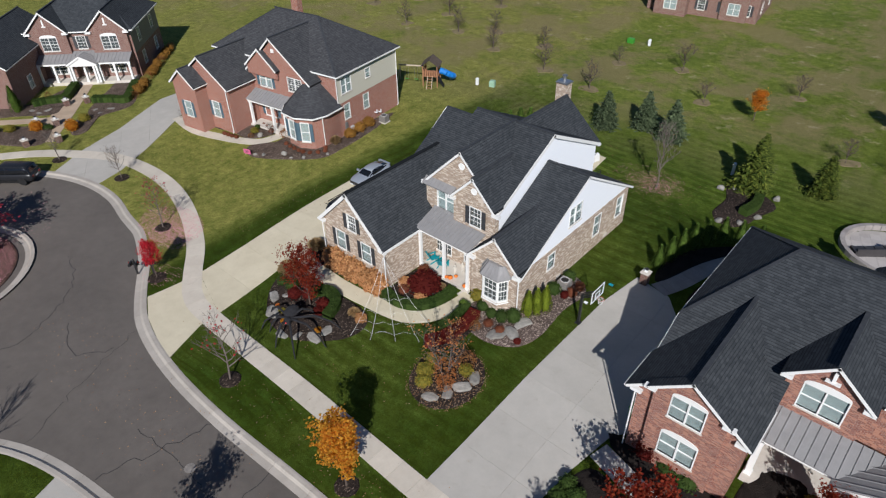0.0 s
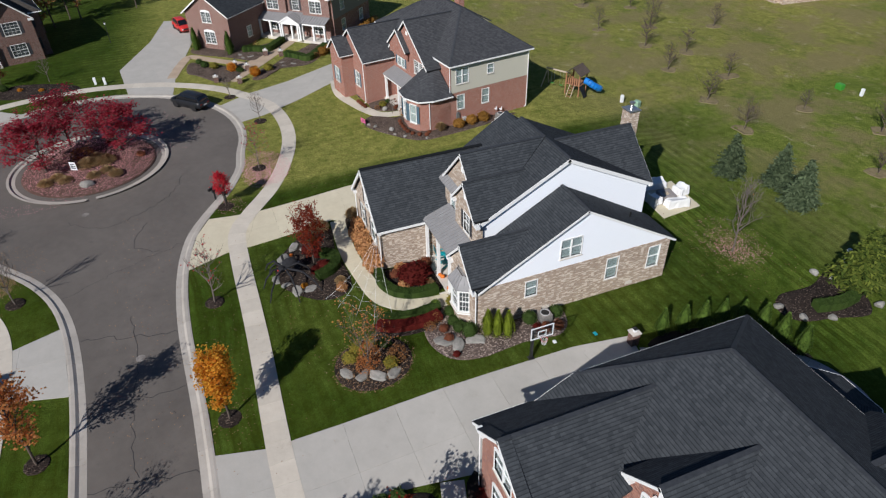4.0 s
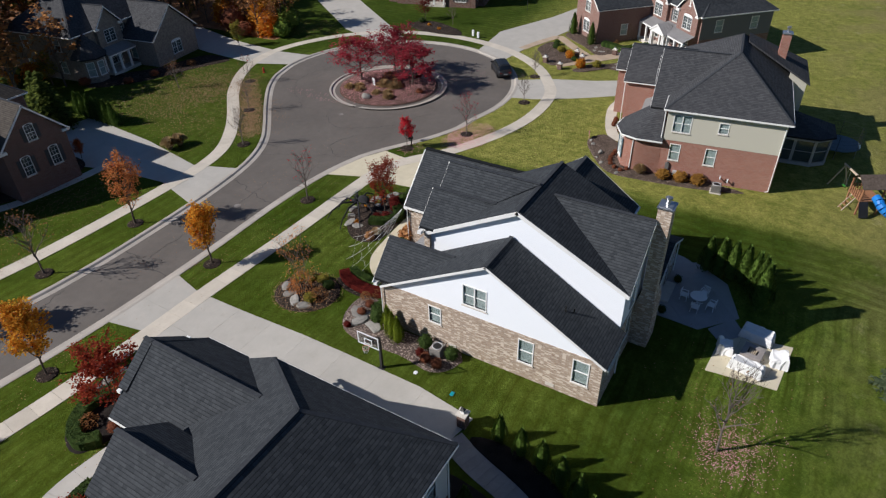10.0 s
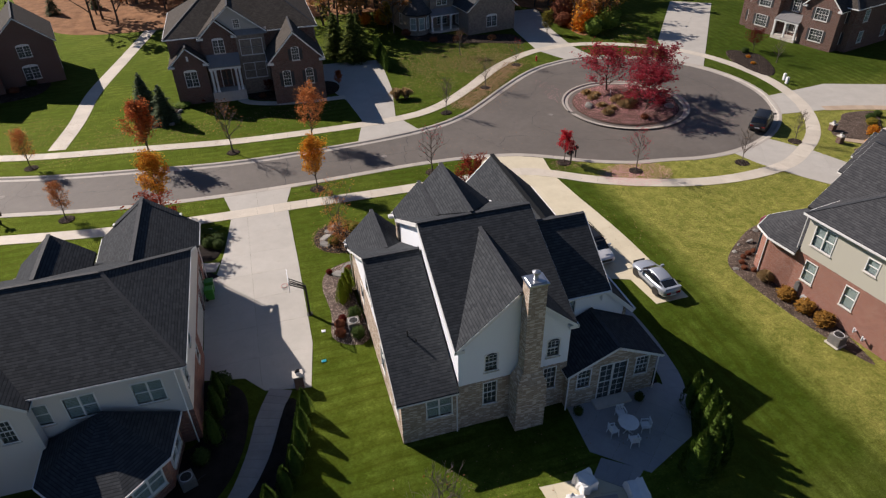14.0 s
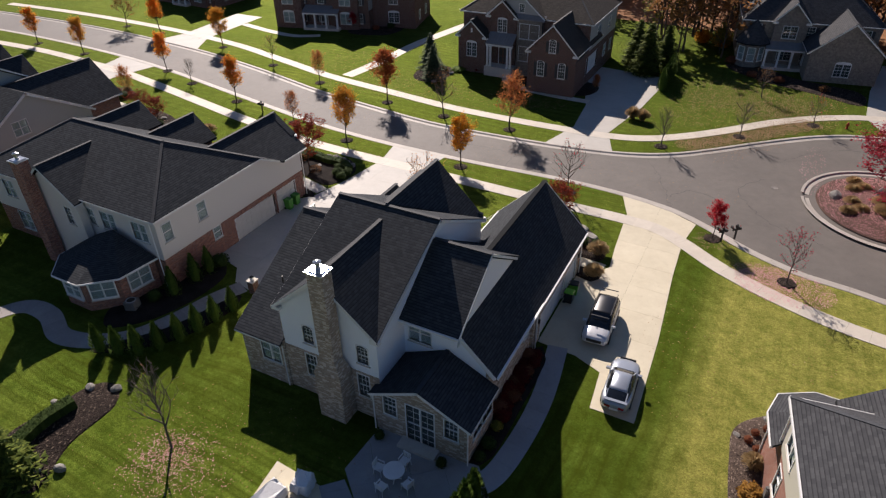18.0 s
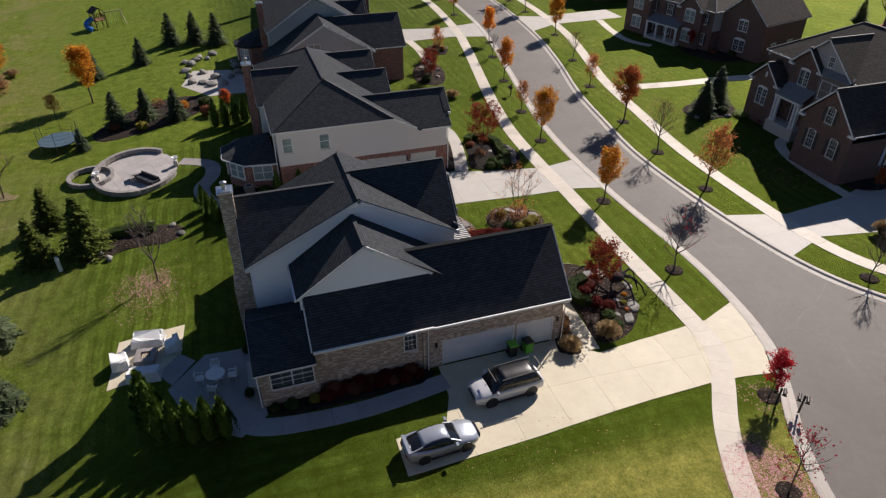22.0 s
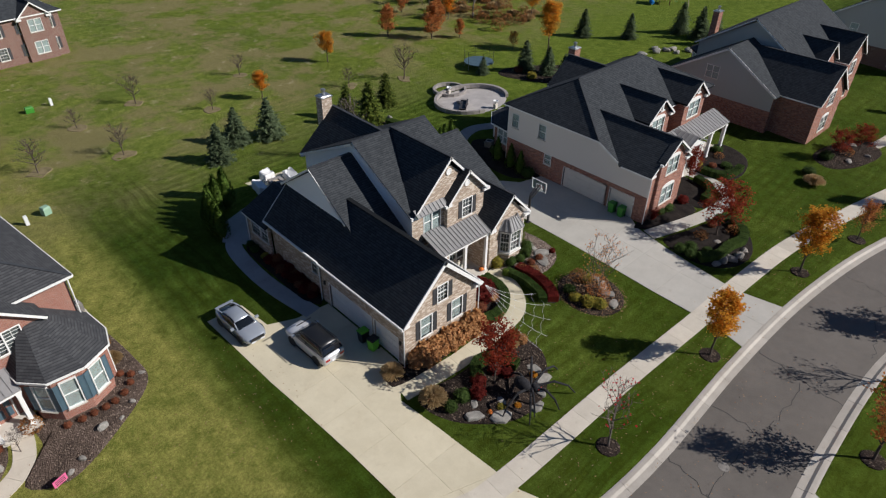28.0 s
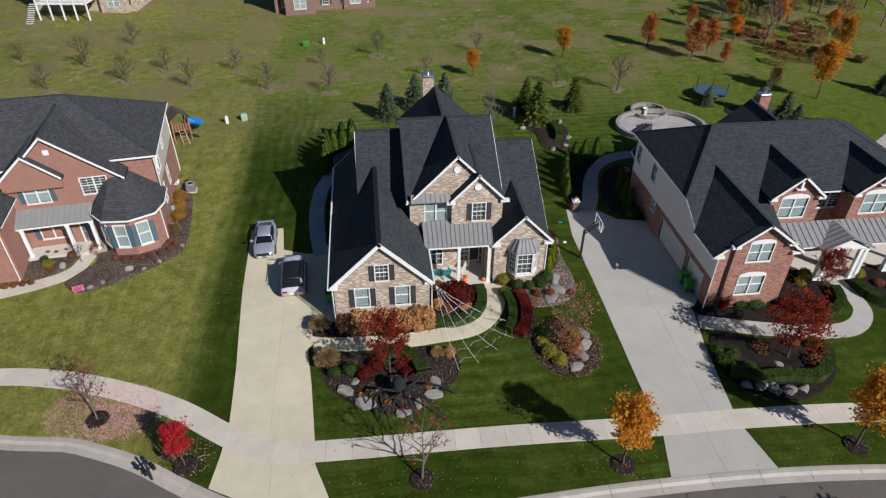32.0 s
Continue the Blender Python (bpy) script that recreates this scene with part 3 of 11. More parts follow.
# ---- geometry helpers ----
class MB:
    """Collects points and faces of one mesh."""

    def __init__(self):
        self.v, self.f, self.uv = [], [], None

    def poly(self, pts):
        i = len(self.v)
        self.v += [tuple(p) for p in pts]
        self.f.append(tuple(range(i, i + len(pts))))
        return self

    def mesh(self, pts, faces):
        i = len(self.v)
        self.v += [tuple(p) for p in pts]
        self.f += [tuple(i + k for k in f) for f in faces]
        return self

    def box(self, x0, y0, z0, x1, y1, z1):
        p = [(x, y, z) for z in (z0, z1) for y in (y0, y1) for x in (x0, x1)]
        return self.mesh(p, [(0, 2, 3, 1), (4, 5, 7, 6), (0, 1, 5, 4), (2, 6, 7, 3), (0, 4, 6, 2), (1, 3, 7, 5)])

    def prism(self, ring, z0, z1, taper=1.0):
        n = len(ring)
        cx, cy = sum(p[0] for p in ring) / n, sum(p[1] for p in ring) / n
        top = [(cx + (x - cx) * taper, cy + (y - cy) * taper, z1) for x, y in ring]
        pts = [(x, y, z0) for x, y in ring] + top
        fs = [(i, (i + 1) % n, n + (i + 1) % n, n + i) for i in range(n)]
        return self.mesh(pts, fs + [tuple(range(n, 2 * n)), tuple(reversed(range(n)))])

    def tube(self, p, q, r0, r1, n=6, cap=True):
        p, q = Vector(p), Vector(q)
        d = q - p
        if d.length < 1e-6:
            return self
        d.normalize()
        a = d.cross(Vector((0, 0, 1)) if abs(d.z) < 0.95 else Vector((1, 0, 0))).normalized()
        b = d.cross(a)
        pts = []
        for c, r in ((p, r0), (q, r1)):
            for i in range(n):
                t = 2 * math.pi * i / n
                pts.append(c + a * (math.cos(t) * r) + b * (math.sin(t) * r))
        fs = [(i, n + i, n + (i + 1) % n, (i + 1) % n) for i in range(n)]
        if cap:
            fs += [tuple(range(n)), tuple(reversed(range(n, 2 * n)))]
        return self.mesh(pts, fs)

    def beam(self, p, q, w, h, drop=0.0):
        """A bar from p to q, w wide across, h high, its top drop below the line."""
        p, q = Vector(p), Vector(q)
        d = (q - p).normalized()
        s = Vector((d.y, -d.x, 0))
        s = s.normalized() * (w / 2) if s.length > 1e-6 else Vector((w / 2, 0, 0))
        u = s.cross(d).normalized()
        if u.z < 0:
            u = -u
        pts = [c + e * s - u * k for c in (p, q) for e in (-1, 1) for k in (drop, drop + h)]
        return self.mesh(pts, [(0, 2, 3, 1), (4, 5, 7, 6), (0, 4, 6, 2), (1, 3, 7, 5), (0, 1, 5, 4), (2, 6, 7, 3)])

    def lathe(self, prof, n=12, cx=0.0, cy=0.0):
        pts, fs = [], []
        for r, z in prof:
            for i in range(n):
                t = 2 * math.pi * i / n
                pts.append((cx + r * math.cos(t), cy + r * math.sin(t), z))
        for j in range(len(prof) - 1):
            for i in range(n):
                k = (i + 1) % n
                fs.append((j * n + i, j * n + k, (j + 1) * n + k, (j + 1) * n + i))
        fs += [tuple(reversed(range(n))), tuple(range((len(prof) - 1) * n, len(prof) * n))]
        return self.mesh(pts, fs)

    def weld(self):
        """Joins points that lie in one place."""
        seen, back, vs = {}, [], []
        for p in self.v:
            key = (round(p[0], 4), round(p[1], 4), round(p[2], 4))
            if key not in seen:
                seen[key] = len(vs)
                vs.append(p)
            back.append(seen[key])
        fs = []
        for f in self.f:
            g = [back[i] for i in f]
            g = [x for i, x in enumerate(g) if x != g[i - 1]]
            if len(set(g)) == len(g) and len(g) > 2:
                fs.append(tuple(g))
        self.v, self.f = vs, fs
        return self

    def moved(self, m):
        self.v = [tuple(m @ Vector(p)) for p in self.v]
        return self

    def add(self, other):
        return self.mesh(other.v, other.f)

    def data(self, name, mat, smooth=False):
        me = bpy.data.meshes.new(name)
        me.from_pydata(self.v, [], self.f)
        if self.uv:
            layer = me.uv_layers.new(name="slope")
            layer.data.foreach_set("uv", [c for f in self.f for i in f for c in self.uv[i]])
        me.materials.append(mat)
        if smooth:
            me.polygons.foreach_set("use_smooth", [True] * len(me.polygons))
        me.update()
        return me


BASE = {}


def thing(name, label, category, x=0.0, y=0.0, z=0.0, yaw=0.0, group="", kind="", size=1.0, base=None):
    """An Empty that holds the parts of one thing. base: the place, in the parts' own coordinates, that the Empty stands on."""
    ob = new(name)
    ob.empty_display_size = 0.2
    ob.location, ob.rotation_euler, ob.scale = (x, y, z), (0, 0, radians(yaw)), (size, size, size)
    BASE[ob] = Vector(base or (0, 0, 0))
    return tagged(ob, label, category, group, kind)


def part(name, mb, mat, parent=None, label="", smooth=False, kind=""):
    o = BASE.get(parent)
    if o is not None and o.length:
        mb.v = [(p[0] - o.x, p[1] - o.y, p[2] - o.z) for p in mb.v]
    ob = new(name, mb.data(name, mat, smooth))
    ob.parent = parent
    return tagged(ob, label, kind=kind)


def single(name, mb, mat, label, category, x=0.0, y=0.0, z=0.0, yaw=0.0, group="", kind="", smooth=False, size=1.0):
    ob = new(name, mb.data(name, mat, smooth))
    ob.location, ob.rotation_euler, ob.scale = (x, y, z), (0, 0, radians(yaw)), (size, size, size)
    return tagged(ob, label, category, group, kind)


MESHES = {}


def shared(key, make, mat, smooth=False):
    if key not in MESHES:
        MESHES[key] = make().data(str(key[0]), mat, smooth)
    return MESHES[key]


def put(name, data, parent, m=None, label=""):
    ob = new(name, data)
    ob.parent = parent
    if m is not None:
        ob.matrix_local = m
    return tagged(ob, label)


def smooth01(t):
    t = min(1.0, max(0.0, t))
    return t * t * (3 - 2 * t)


def gz(x, y):
    """Height of the ground: the lots rise a little from the street to the houses."""
    y0 = 15.5 + 9.0 * smooth01((-40 - x) / 10)
    return 0.42 * smooth01((y - y0) / 12) * (1 - smooth01((y - 50) / 14)) * smooth01((x + 80) / 12)


def clip(poly, a, b, c):
    """The part of a 2D polygon where a*x + b*y <= c."""
    out = []
    for i, p in enumerate(poly):
        q = poly[(i + 1) % len(poly)]
        dp, dq = a * p[0] + b * p[1] - c, a * q[0] + b * q[1] - c
        if dp <= 0:
            out.append(p)
        if (dp < 0 < dq) or (dq < 0 < dp):
            t = dp / (dp - dq)
            out.append((p[0] + (q[0] - p[0]) * t, p[1] + (q[1] - p[1]) * t))
    return out


def spline(pts, closed=False, step=0.5):
    """A smooth line through the points (Catmull-Rom), sampled about every step metres."""
    n, out = len(pts), []
    for i in range(n if closed else n - 1):
        p1, p2 = pts[i], pts[(i + 1) % n]
        p0 = pts[i - 1] if closed or i else p1
        p3 = pts[(i + 2) % n] if closed or i + 2 < n else p2
        k = max(1, int(math.hypot(p2[0] - p1[0], p2[1] - p1[1]) / step))
        for j in range(k):
            t = j / k
            out.append(tuple(0.5 * (2 * p1[a] + (p2[a] - p0[a]) * t + (2 * p0[a] - 5 * p1[a] + 4 * p2[a] - p3[a]) * t * t
                                    + (3 * p1[a] - p0[a] - 3 * p2[a] + p3[a]) * t ** 3) for a in (0, 1)))
    if not closed:
        out.append(tuple(pts[-1]))
    return out


def offset(line, d):
    """The line moved d to its left."""
    out = []
    for i, p in enumerate(line):
        a, b = line[max(0, i - 1)], line[min(len(line) - 1, i + 1)]
        dx, dy = b[0] - a[0], b[1] - a[1]
        k = math.hypot(dx, dy) or 1.0
        out.append((p[0] - dy / k * d, p[1] + dx / k * d))
    return out


def even(line, step):
    """Points every step metres along a line."""
    out, carry = [line[0]], 0.0
    for p, q in zip(line, line[1:]):
        d = math.hypot(q[0] - p[0], q[1] - p[1])
        s = step - carry
        while s <= d and d > 0:
            out.append((p[0] + (q[0] - p[0]) * s / d, p[1] + (q[1] - p[1]) * s / d))
            s += step
        carry = d - (s - step)
    return out

# ---- ground, street, paving ----
CUL = (-59.4, 1.8)
CUL_R = 16.8
NORTH_KERB = spline([(150, 9), (120, 3.5), (95, 0.8), (77, 0), (60, 0.3), (45, 1.4), (33, 3.2), (22, 5.5), (12, 7.6), (2, 9.6), (-8, 10.6), (-18, 10.7),
                     (-28, 10.3), (-34.5, 10.6), (-39.4, 11.6), (-42.6, 13.2), (-46.5, 15.6), (-50.5, 17.3)], step=1.0)
SOUTH_KERB = spline([(-53.6, -13.8), (-50, -11.7), (-45.5, -8), (-41, -3.9), (-37.5, -1), (-33.5, 1), (-28, 2.2), (-20, 2.9), (-10, 3.0), (0, 1.6),
                     (9, 0), (21, -3.2), (33, -5.8), (45, -7.4), (60, -8.6), (77, -8.8), (95, -8), (120, -5), (150, 0.5)], step=1.0)
A0 = math.atan2(18.4 - CUL[1], -54.2 - CUL[0])
A1 = math.atan2(-14.9 - CUL[1], -57.4 - CUL[0]) + 2 * math.pi
ARC = [(CUL[0] + CUL_R * math.cos(A0 + (A1 - A0) * i / 70), CUL[1] + CUL_R * math.sin(A0 + (A1 - A0) * i / 70)) for i in range(71)]
STREET = NORTH_KERB + ARC + SOUTH_KERB


def steps(spans):
    out = []
    for a, b, d in spans:
        n = max(1, round((b - a) / d))
        out += [a + (b - a) * i / n for i in range(n)]
    return out + [spans[-1][1]]


def build_ground():
    xs = steps([(-1500, -300, 300), (-300, -90, 15), (-90, -78, 2), (-78, 100, 0.45), (100, 160, 3), (160, 400, 30), (400, 1500, 275)])
    ys = steps([(-1500, -300, 300), (-300, -60, 15), (-60, -18, 3), (-18, 24, 0.45), (24, 70, 1.5), (70, 130, 6), (130, 400, 30), (400, 1500, 275)])
    inner = offset(STREET, 0.22)
    box = (min(p[0] for p in inner), max(p[0] for p in inner), min(p[1] for p in inner), max(p[1] for p in inner))
    verts, nx = [], len(xs)
    for y in ys:
        # crossings of this row with the street's outline
        cuts = []
        if box[2] < y < box[3]:
            for i in range(len(inner)):
                (ax, ay), (bx, by) = inner[i - 1], inner[i]
                if (ay > y) != (by > y):
                    cuts.append(ax + (bx - ax) * (y - ay) / (by - ay))
            cuts.sort()
        for x in xs:
            deep = sum(1 for c in cuts if c < x) % 2
            verts.append((x, y, -0.4 if deep else gz(x, y)))
    faces = [(j * nx + i, j * nx + i + 1, (j + 1) * nx + i + 1, (j + 1) * nx + i) for j in range(len(ys) - 1) for i in range(nx - 1)]
    mb = MB()
    mb.v, mb.f = verts, faces
    single("ground", mb, LAWN, "mown autumn lawn with mowing stripes and yellowed open field", "lawn", kind="structure", smooth=True)


build_ground()


def build_road():
    ring = offset(STREET, 0.5)
    mb = MB()
    mb.poly([(x, y, -0.11) for x, y in ring])
    road = thing("road", "grey-brown asphalt street ending in a round cul-de-sac", "road", kind="structure")
    part("asphalt", mb, ASPHALT, road)
    # wandering sealed cracks and one straight saw joint at the mouth of the circle
    rng = random.Random(5)
    lines = [[(-39.5, 11.0), (-36.5, 4), (-34.8, 1)], [(-29.5, 3), (-28.5, 6.5), (-27.8, 10)], [(-22.5, 3.2), (-22.2, 7), (-22.0, 10.2)], [(-16, 3.2), (-15.8, 6), (-15, 10.3)],
             [(-31, 6.2), (-26.5, 6.6), (-21, 6.3), (-16, 6.6)], [(-44, 8), (-40.5, 6.5), (-38.6, 8.8)], [(-52, 11.5), (-47.5, 9.5), (-44.5, 4.5), (-46.5, 1)],
             [(-64, 13.5), (-68.5, 8), (-71, 1), (-69, -6)], [(-60, -9), (-55, -10), (-50.5, -7.5), (-47, -3.2)], [(-2, 2.2), (-1.5, 6), (-1, 9.2)], [(10, 0.6), (11, 4), (11.6, 7)], [(24, -3), (25, 1), (25.8, 4)],
             [(-10, 4), (-3, 5.6), (6, 4.8), (14, 2.8)]]
    for ln in lines:
        pts = [(x + rng.uniform(-0.22, 0.22), y + rng.uniform(-0.22, 0.22)) for x, y in spline(ln, step=0.45)]
        w = rng.uniform(0.014, 0.03)
        a, b = offset(pts, w), offset(pts, -w)
        mb = MB()
        for i in range(len(pts) - 1):
            mb.poly([(*b[i], -0.104), (*b[i + 1], -0.104), (*a[i + 1], -0.104), (*a[i], -0.104)])
        part("sealed_crack", mb, TAR, road)
    for x, y in ((-26, 6.9), (-47.5, 2.5), (12, 3.4)):
        part("manhole_cover", MB().lathe([(0.33, -0.12), (0.33, -0.1), (0.28, -0.095)], 16, x, y), DARK_BOULDER, road)


build_road()


def strip_pieces(root, name, line, prof, mat, length, joint=0.012, lift=gz):
    """Pieces of one cross-section along a line: prof holds (distance to the left, height)."""
    pts = even(line, length / 3)
    for i in range(0, len(pts) - 1, 3):
        seg = pts[i:i + 4]
        if len(seg) < 2:
            continue
        a, b = Vector(seg[0]), Vector(seg[1])
        seg[0] = tuple(a + (b - a).normalized() * joint)
        rows = [offset(pts[max(0, i - 1):i + 5], d)[(1 if i else 0):][:len(seg)] for d, _ in prof]
        mb, n = MB(), len(seg)
        vs = []
        for row, (_, h) in zip(rows, prof):
            for k, (x, y) in enumerate(row):
                t = joint / length * 3 if k == 0 and len(row) > 1 else 0
                if t:
                    x, y = x + (row[1][0] - x) * t, y + (row[1][1] - y) * t
                vs.append((x, y, lift(x, y) + h))
        m = len(prof)
        fs = [(j * n + k, j * n + k + 1, (j + 1) * n + k + 1, (j + 1) * n + k) for j in range(m - 1) for k in range(n - 1)]
        fs += [tuple(j * n for j in range(m)), tuple(j * n + n - 1 for j in reversed(range(m)))]
        mb.mesh(vs, fs)
        part(name, mb, mat, root)


kerb = thing("kerb", "pale weathered concrete rolled kerb along the street", "kerb", kind="structure")
KERB_PROF = [(-0.12, -0.3), (-0.12, 0.03), (0.0, 0.045), (0.22, 0.04), (0.4, -0.075), (0.82, -0.10), (0.82, -0.3)]
strip_pieces(kerb, "kerb_stone", STREET, KERB_PROF, KERB, 3.0, 0.02, lambda x, y: 0.0)


def disc_line(cx, cy, r, n=64):
    return [(cx + r * math.cos(2 * math.pi * i / n), cy + r * math.sin(2 * math.pi * i / n)) for i in range(n + 1)]


island_kerb = thing("island_kerb", "round concrete kerb of the planted traffic island", "kerb", kind="structure")
ISLAND = (-57.5, 2.6, 7.0)
strip_pieces(island_kerb, "kerb_stone", list(reversed(disc_line(*ISLAND))), [(0.0, -0.3), (0.0, -0.09), (0.35, -0.08), (0.5, 0.06), (0.75, 0.07)][::1], KERB, 2.2, 0.02, lambda x, y: 0.0)


def path_slabs(name, label, category, line, width, mat, length, lift=0.035):
    root = thing(name, label, category, kind="structure")
    h = width / 2
    strip_pieces(root, "slab", line, [(-h, -0.08), (-h, lift), (h, lift), (h, -0.08)], mat, length)
    return root


def paving(name, label, category, ring, mat, cell, angle=0.0, lift=0.03, gap=0.005, piece="slab"):
    """Slabs of a paved area: the outline cut by a turned grid."""
    root = thing(name, label, category, kind="structure")
    c, s = math.cos(radians(angle)), math.sin(radians(angle))
    loc = [(x * c + y * s, -x * s + y * c) for x, y in ring]
    cw, ch = cell if isinstance(cell, tuple) else (cell, cell)
    u0, v0 = min(p[0] for p in loc), min(p[1] for p in loc)
    nu, nv = math.ceil((max(p[0] for p in loc) - u0) / cw), math.ceil((max(p[1] for p in loc) - v0) / ch)
    for i in range(nu):
        for j in range(nv):
            p = clip(clip(loc, -1, 0, -(u0 + i * cw + gap)), 1, 0, u0 + (i + 1) * cw - gap)
            p = clip(clip(p, 0, -1, -(v0 + j * ch + gap)), 0, 1, v0 + (j + 1) * ch - gap) if p else p
            if len(p) < 3:
                continue
            area = abs(sum(p[k - 1][0] * p[k][1] - p[k][0] * p[k - 1][1] for k in range(len(p)))) / 2
            if area < 0.02:
                continue
            w = [(u * c - v * s, u * s + v * c) for u, v in p]
            n, mb = len(w), MB()
            top = [(x, y, gz(x, y) + lift) for x, y in w]
            low = [(x, y, gz(x, y) - 0.1) for x, y in w]
            mb.mesh(top + low, [tuple(range(n))] + [(k, n + k, n + (k + 1) % n, (k + 1) % n) for k in range(n)])
            part(piece, mb, mat, root)
    return root


WALK_N = spline([(120, 10), (95, 6.8), (77, 5.2), (60, 4.6), (42, 6.0), (32, 7.7), (22, 9.8), (10.5, 12.2), (0, 13.9), (-9, 14.4), (-15, 14.45), (-25, 14.75), (-36, 14.85),
                 (-39.2, 15.3), (-41.6, 16.7), (-45.2, 19.2), (-50, 21.4), (-55, 22.8), (-60, 23.1), (-65, 22.3), (-69, 20.1), (-72.7, 17.2), (-75.9, 13), (-78.2, 8), (-79.4, 1.6),
                 (-78.8, -5), (-76.6, -11), (-72.6, -15.7), (-67, -19.2), (-61.5, -20.8), (-56, -20.2), (-51.2, -18.0), (-46.3, -14.3), (-41.5, -9.4), (-37.8, -6.0), (-34, -3.4), (-30, -2.2), (-24, -1.8),
                 (-15.5, -1.8), (-9, -2.2), (0, -3.5), (11, -5.2), (22, -8.1), (33, -10.9), (45, -12.6), (60, -13.6), (77, -13.8), (95, -13)], step=0.8)
path_slabs("pavement", "pale concrete footpath of jointed slabs beside the street", "pavement", WALK_N, 1.5, CONCRETE, 1.55, 0.038)

paving("driveway", "wide warm beige concrete driveway beside the garage", "driveway",
       [(-36.1, 15.5), (-36.5, 20), (-36.9, 23.2), (-35.8, 24.6), (-34.9, 25.4), (-34.9, 34), (-37.6, 34.2), (-39.5, 35.0), (-39.8, 38.2), (-42.5, 38.2), (-42.2, 30), (-41.6, 22), (-41.4, 17.2)], DRIVE_WARM, (3.65, 3.1), 0)
paving("driveway_apron", "beige concrete driveway apron meeting the kerb", "driveway",
       [(-36.1, 15.49), (-36, 13.9), (-34.8, 10.75), (-37, 11.1), (-39.6, 11.8), (-41.9, 13.0), (-41.6, 15), (-41.4, 17.19)], DRIVE_WARM, (3.4, 7.0), 0)
paving("driveway", "long grey concrete driveway of the brick neighbour house", "driveway",
       [(-15, 15.1), (-15, 24), (-14.9, 34.5), (-14.3, 38.7), (-11.4, 38.1), (-10.2, 36.6), (-7.6, 36), (-7.6, 25.4), (-8.5, 24.3), (-9.1, 21), (-9.8, 15.1)], DRIVE_GREY, (3.75, 3.3), 0)
paving("driveway_apron", "grey concrete driveway apron with rust-brown stain", "driveway", [(-15, 13.7), (-15.7, 10.75), (-9.2, 10.65), (-9.8, 13.7)], DRIVE_GREY, (3.4, 4), 0)
paving("driveway", "grey concrete driveway of the red brick house", "driveway",
       [(-61.4, 18.4), (-62.3, 21.3), (-64.6, 25.3), (-69.3, 32.8), (-68, 41), (-75.4, 42), (-75.2, 33), (-71.6, 26), (-69.6, 20.6), (-67.2, 16.7)], DRIVE_GREY, (3, 3), 60)
paving("driveway", "grey concrete driveway of the house by the circle", "driveway", [(-75.2, 6.4), (-72.9, 11.6), (-80, 12.4), (-90, 14.8), (-104, 18), (-106, 12), (-96, 9.6), (-85, 5.3)], DRIVE_GREY, (4.5, 4.8), 12)
paving("driveway", "pale concrete driveway in dappled shade", "driveway", [(-71.6, -9.6), (-74.6, -5.7), (-79, -11.5), (-96, -34), (-90, -38), (-75, -18)], DRIVE_GREY, (4.5, 4.8), 50)
paving("driveway", "concrete driveway of the dark stone house", "driveway", [(-57.8, -14.9), (-55.6, -20), (-56.2, -30), (-58, -42), (-65, -42), (-62.2, -30), (-61.4, -20), (-62.2, -14.7)], DRIVE_GREY, (4, 4.8), 0)
paving("driveway", "concrete driveway of the gabled house across the street", "driveway",
       [(-24.0, 2.55), (-25.5, -3), (-24.8, -10), (-22.4, -17), (-22.4, -25), (-32.2, -24), (-31.2, -12), (-29.6, -3), (-31.3, 1.7)], DRIVE_GREY, (4.2, 4.8), 0)
paving("driveway", "concrete driveway across the street under maples", "driveway", [(37.5, -6.4), (40.5, -12), (41, -26), (47, -26), (46, -12), (47.5, -7.6)], DRIVE_GREY, (4, 4.8), 0)
paving("driveway", "concrete driveway of the far neighbour house", "driveway", [(37.0, 2.6), (38.5, 8), (38, 17.5), (46, 17.5), (44, 8), (45.5, 1.4)], DRIVE_GREY, (4, 4.8), 0)
path_slabs("garden_path", "curved beige concrete front walk to the porch", "path", spline([(-36.5, 23.6), (-32, 23.25), (-28, 23.5), (-24.9, 24.1), (-23.2, 26.1), (-22.75, 28.9)], step=0.3), 1.35, DRIVE_WARM, 1.5, 0.036)
path_slabs("garden_path", "grey concrete side path curving to the patio", "path", spline([(-36.3, 33.9), (-36.95, 38.7), (-36.9, 43), (-36.3, 45.9), (-34.6, 47.1)], step=0.3), 1.35, PATIO, 1.5, 0.036)
path_slabs("garden_path", "curved concrete front walk of the brick neighbour house", "path", spline([(-8.6, 23.0), (-5, 22.0), (-1, 21.2), (2.2, 21.2), (4.1, 22.6), (4.4, 24.6), (4.0, 27.6)], step=0.3), 1.35, DRIVE_GREY, 1.5, 0.036)
path_slabs("garden_path", "concrete front walk of the red brick house", "path", spline([(-68.6, 31.4), (-64, 30.9), (-59.5, 32.0), (-56.3, 33.4), (-55.4, 35.2), (-55.3, 37.6)], step=0.3), 1.2, CONCRETE, 1.4, 0.036)
path_slabs("garden_path", "tan paved side walk round the oval bed", "path", spline([(-79.0, 11.8), (-83.0, 13.0), (-86.4, 14.4), (-86.0, 15.4), (-83.4, 18.0), (-80.2, 21.6)], step=0.3), 1.3, PAVER_TAN, 1.0, 0.036)
path_slabs("garden_path", "dark paver path behind the neighbour house", "path", spline([(-12.4, 38.3), (-11.5, 40.4), (-10.6, 43.5), (-9.3, 46.2), (-7.2, 47.8), (-4.6, 48.4), (-1.8, 47.3), (0.8, 47.6), (2.4, 50.5)], step=0.3), 1.5, PAVER, 0.6, 0.036)
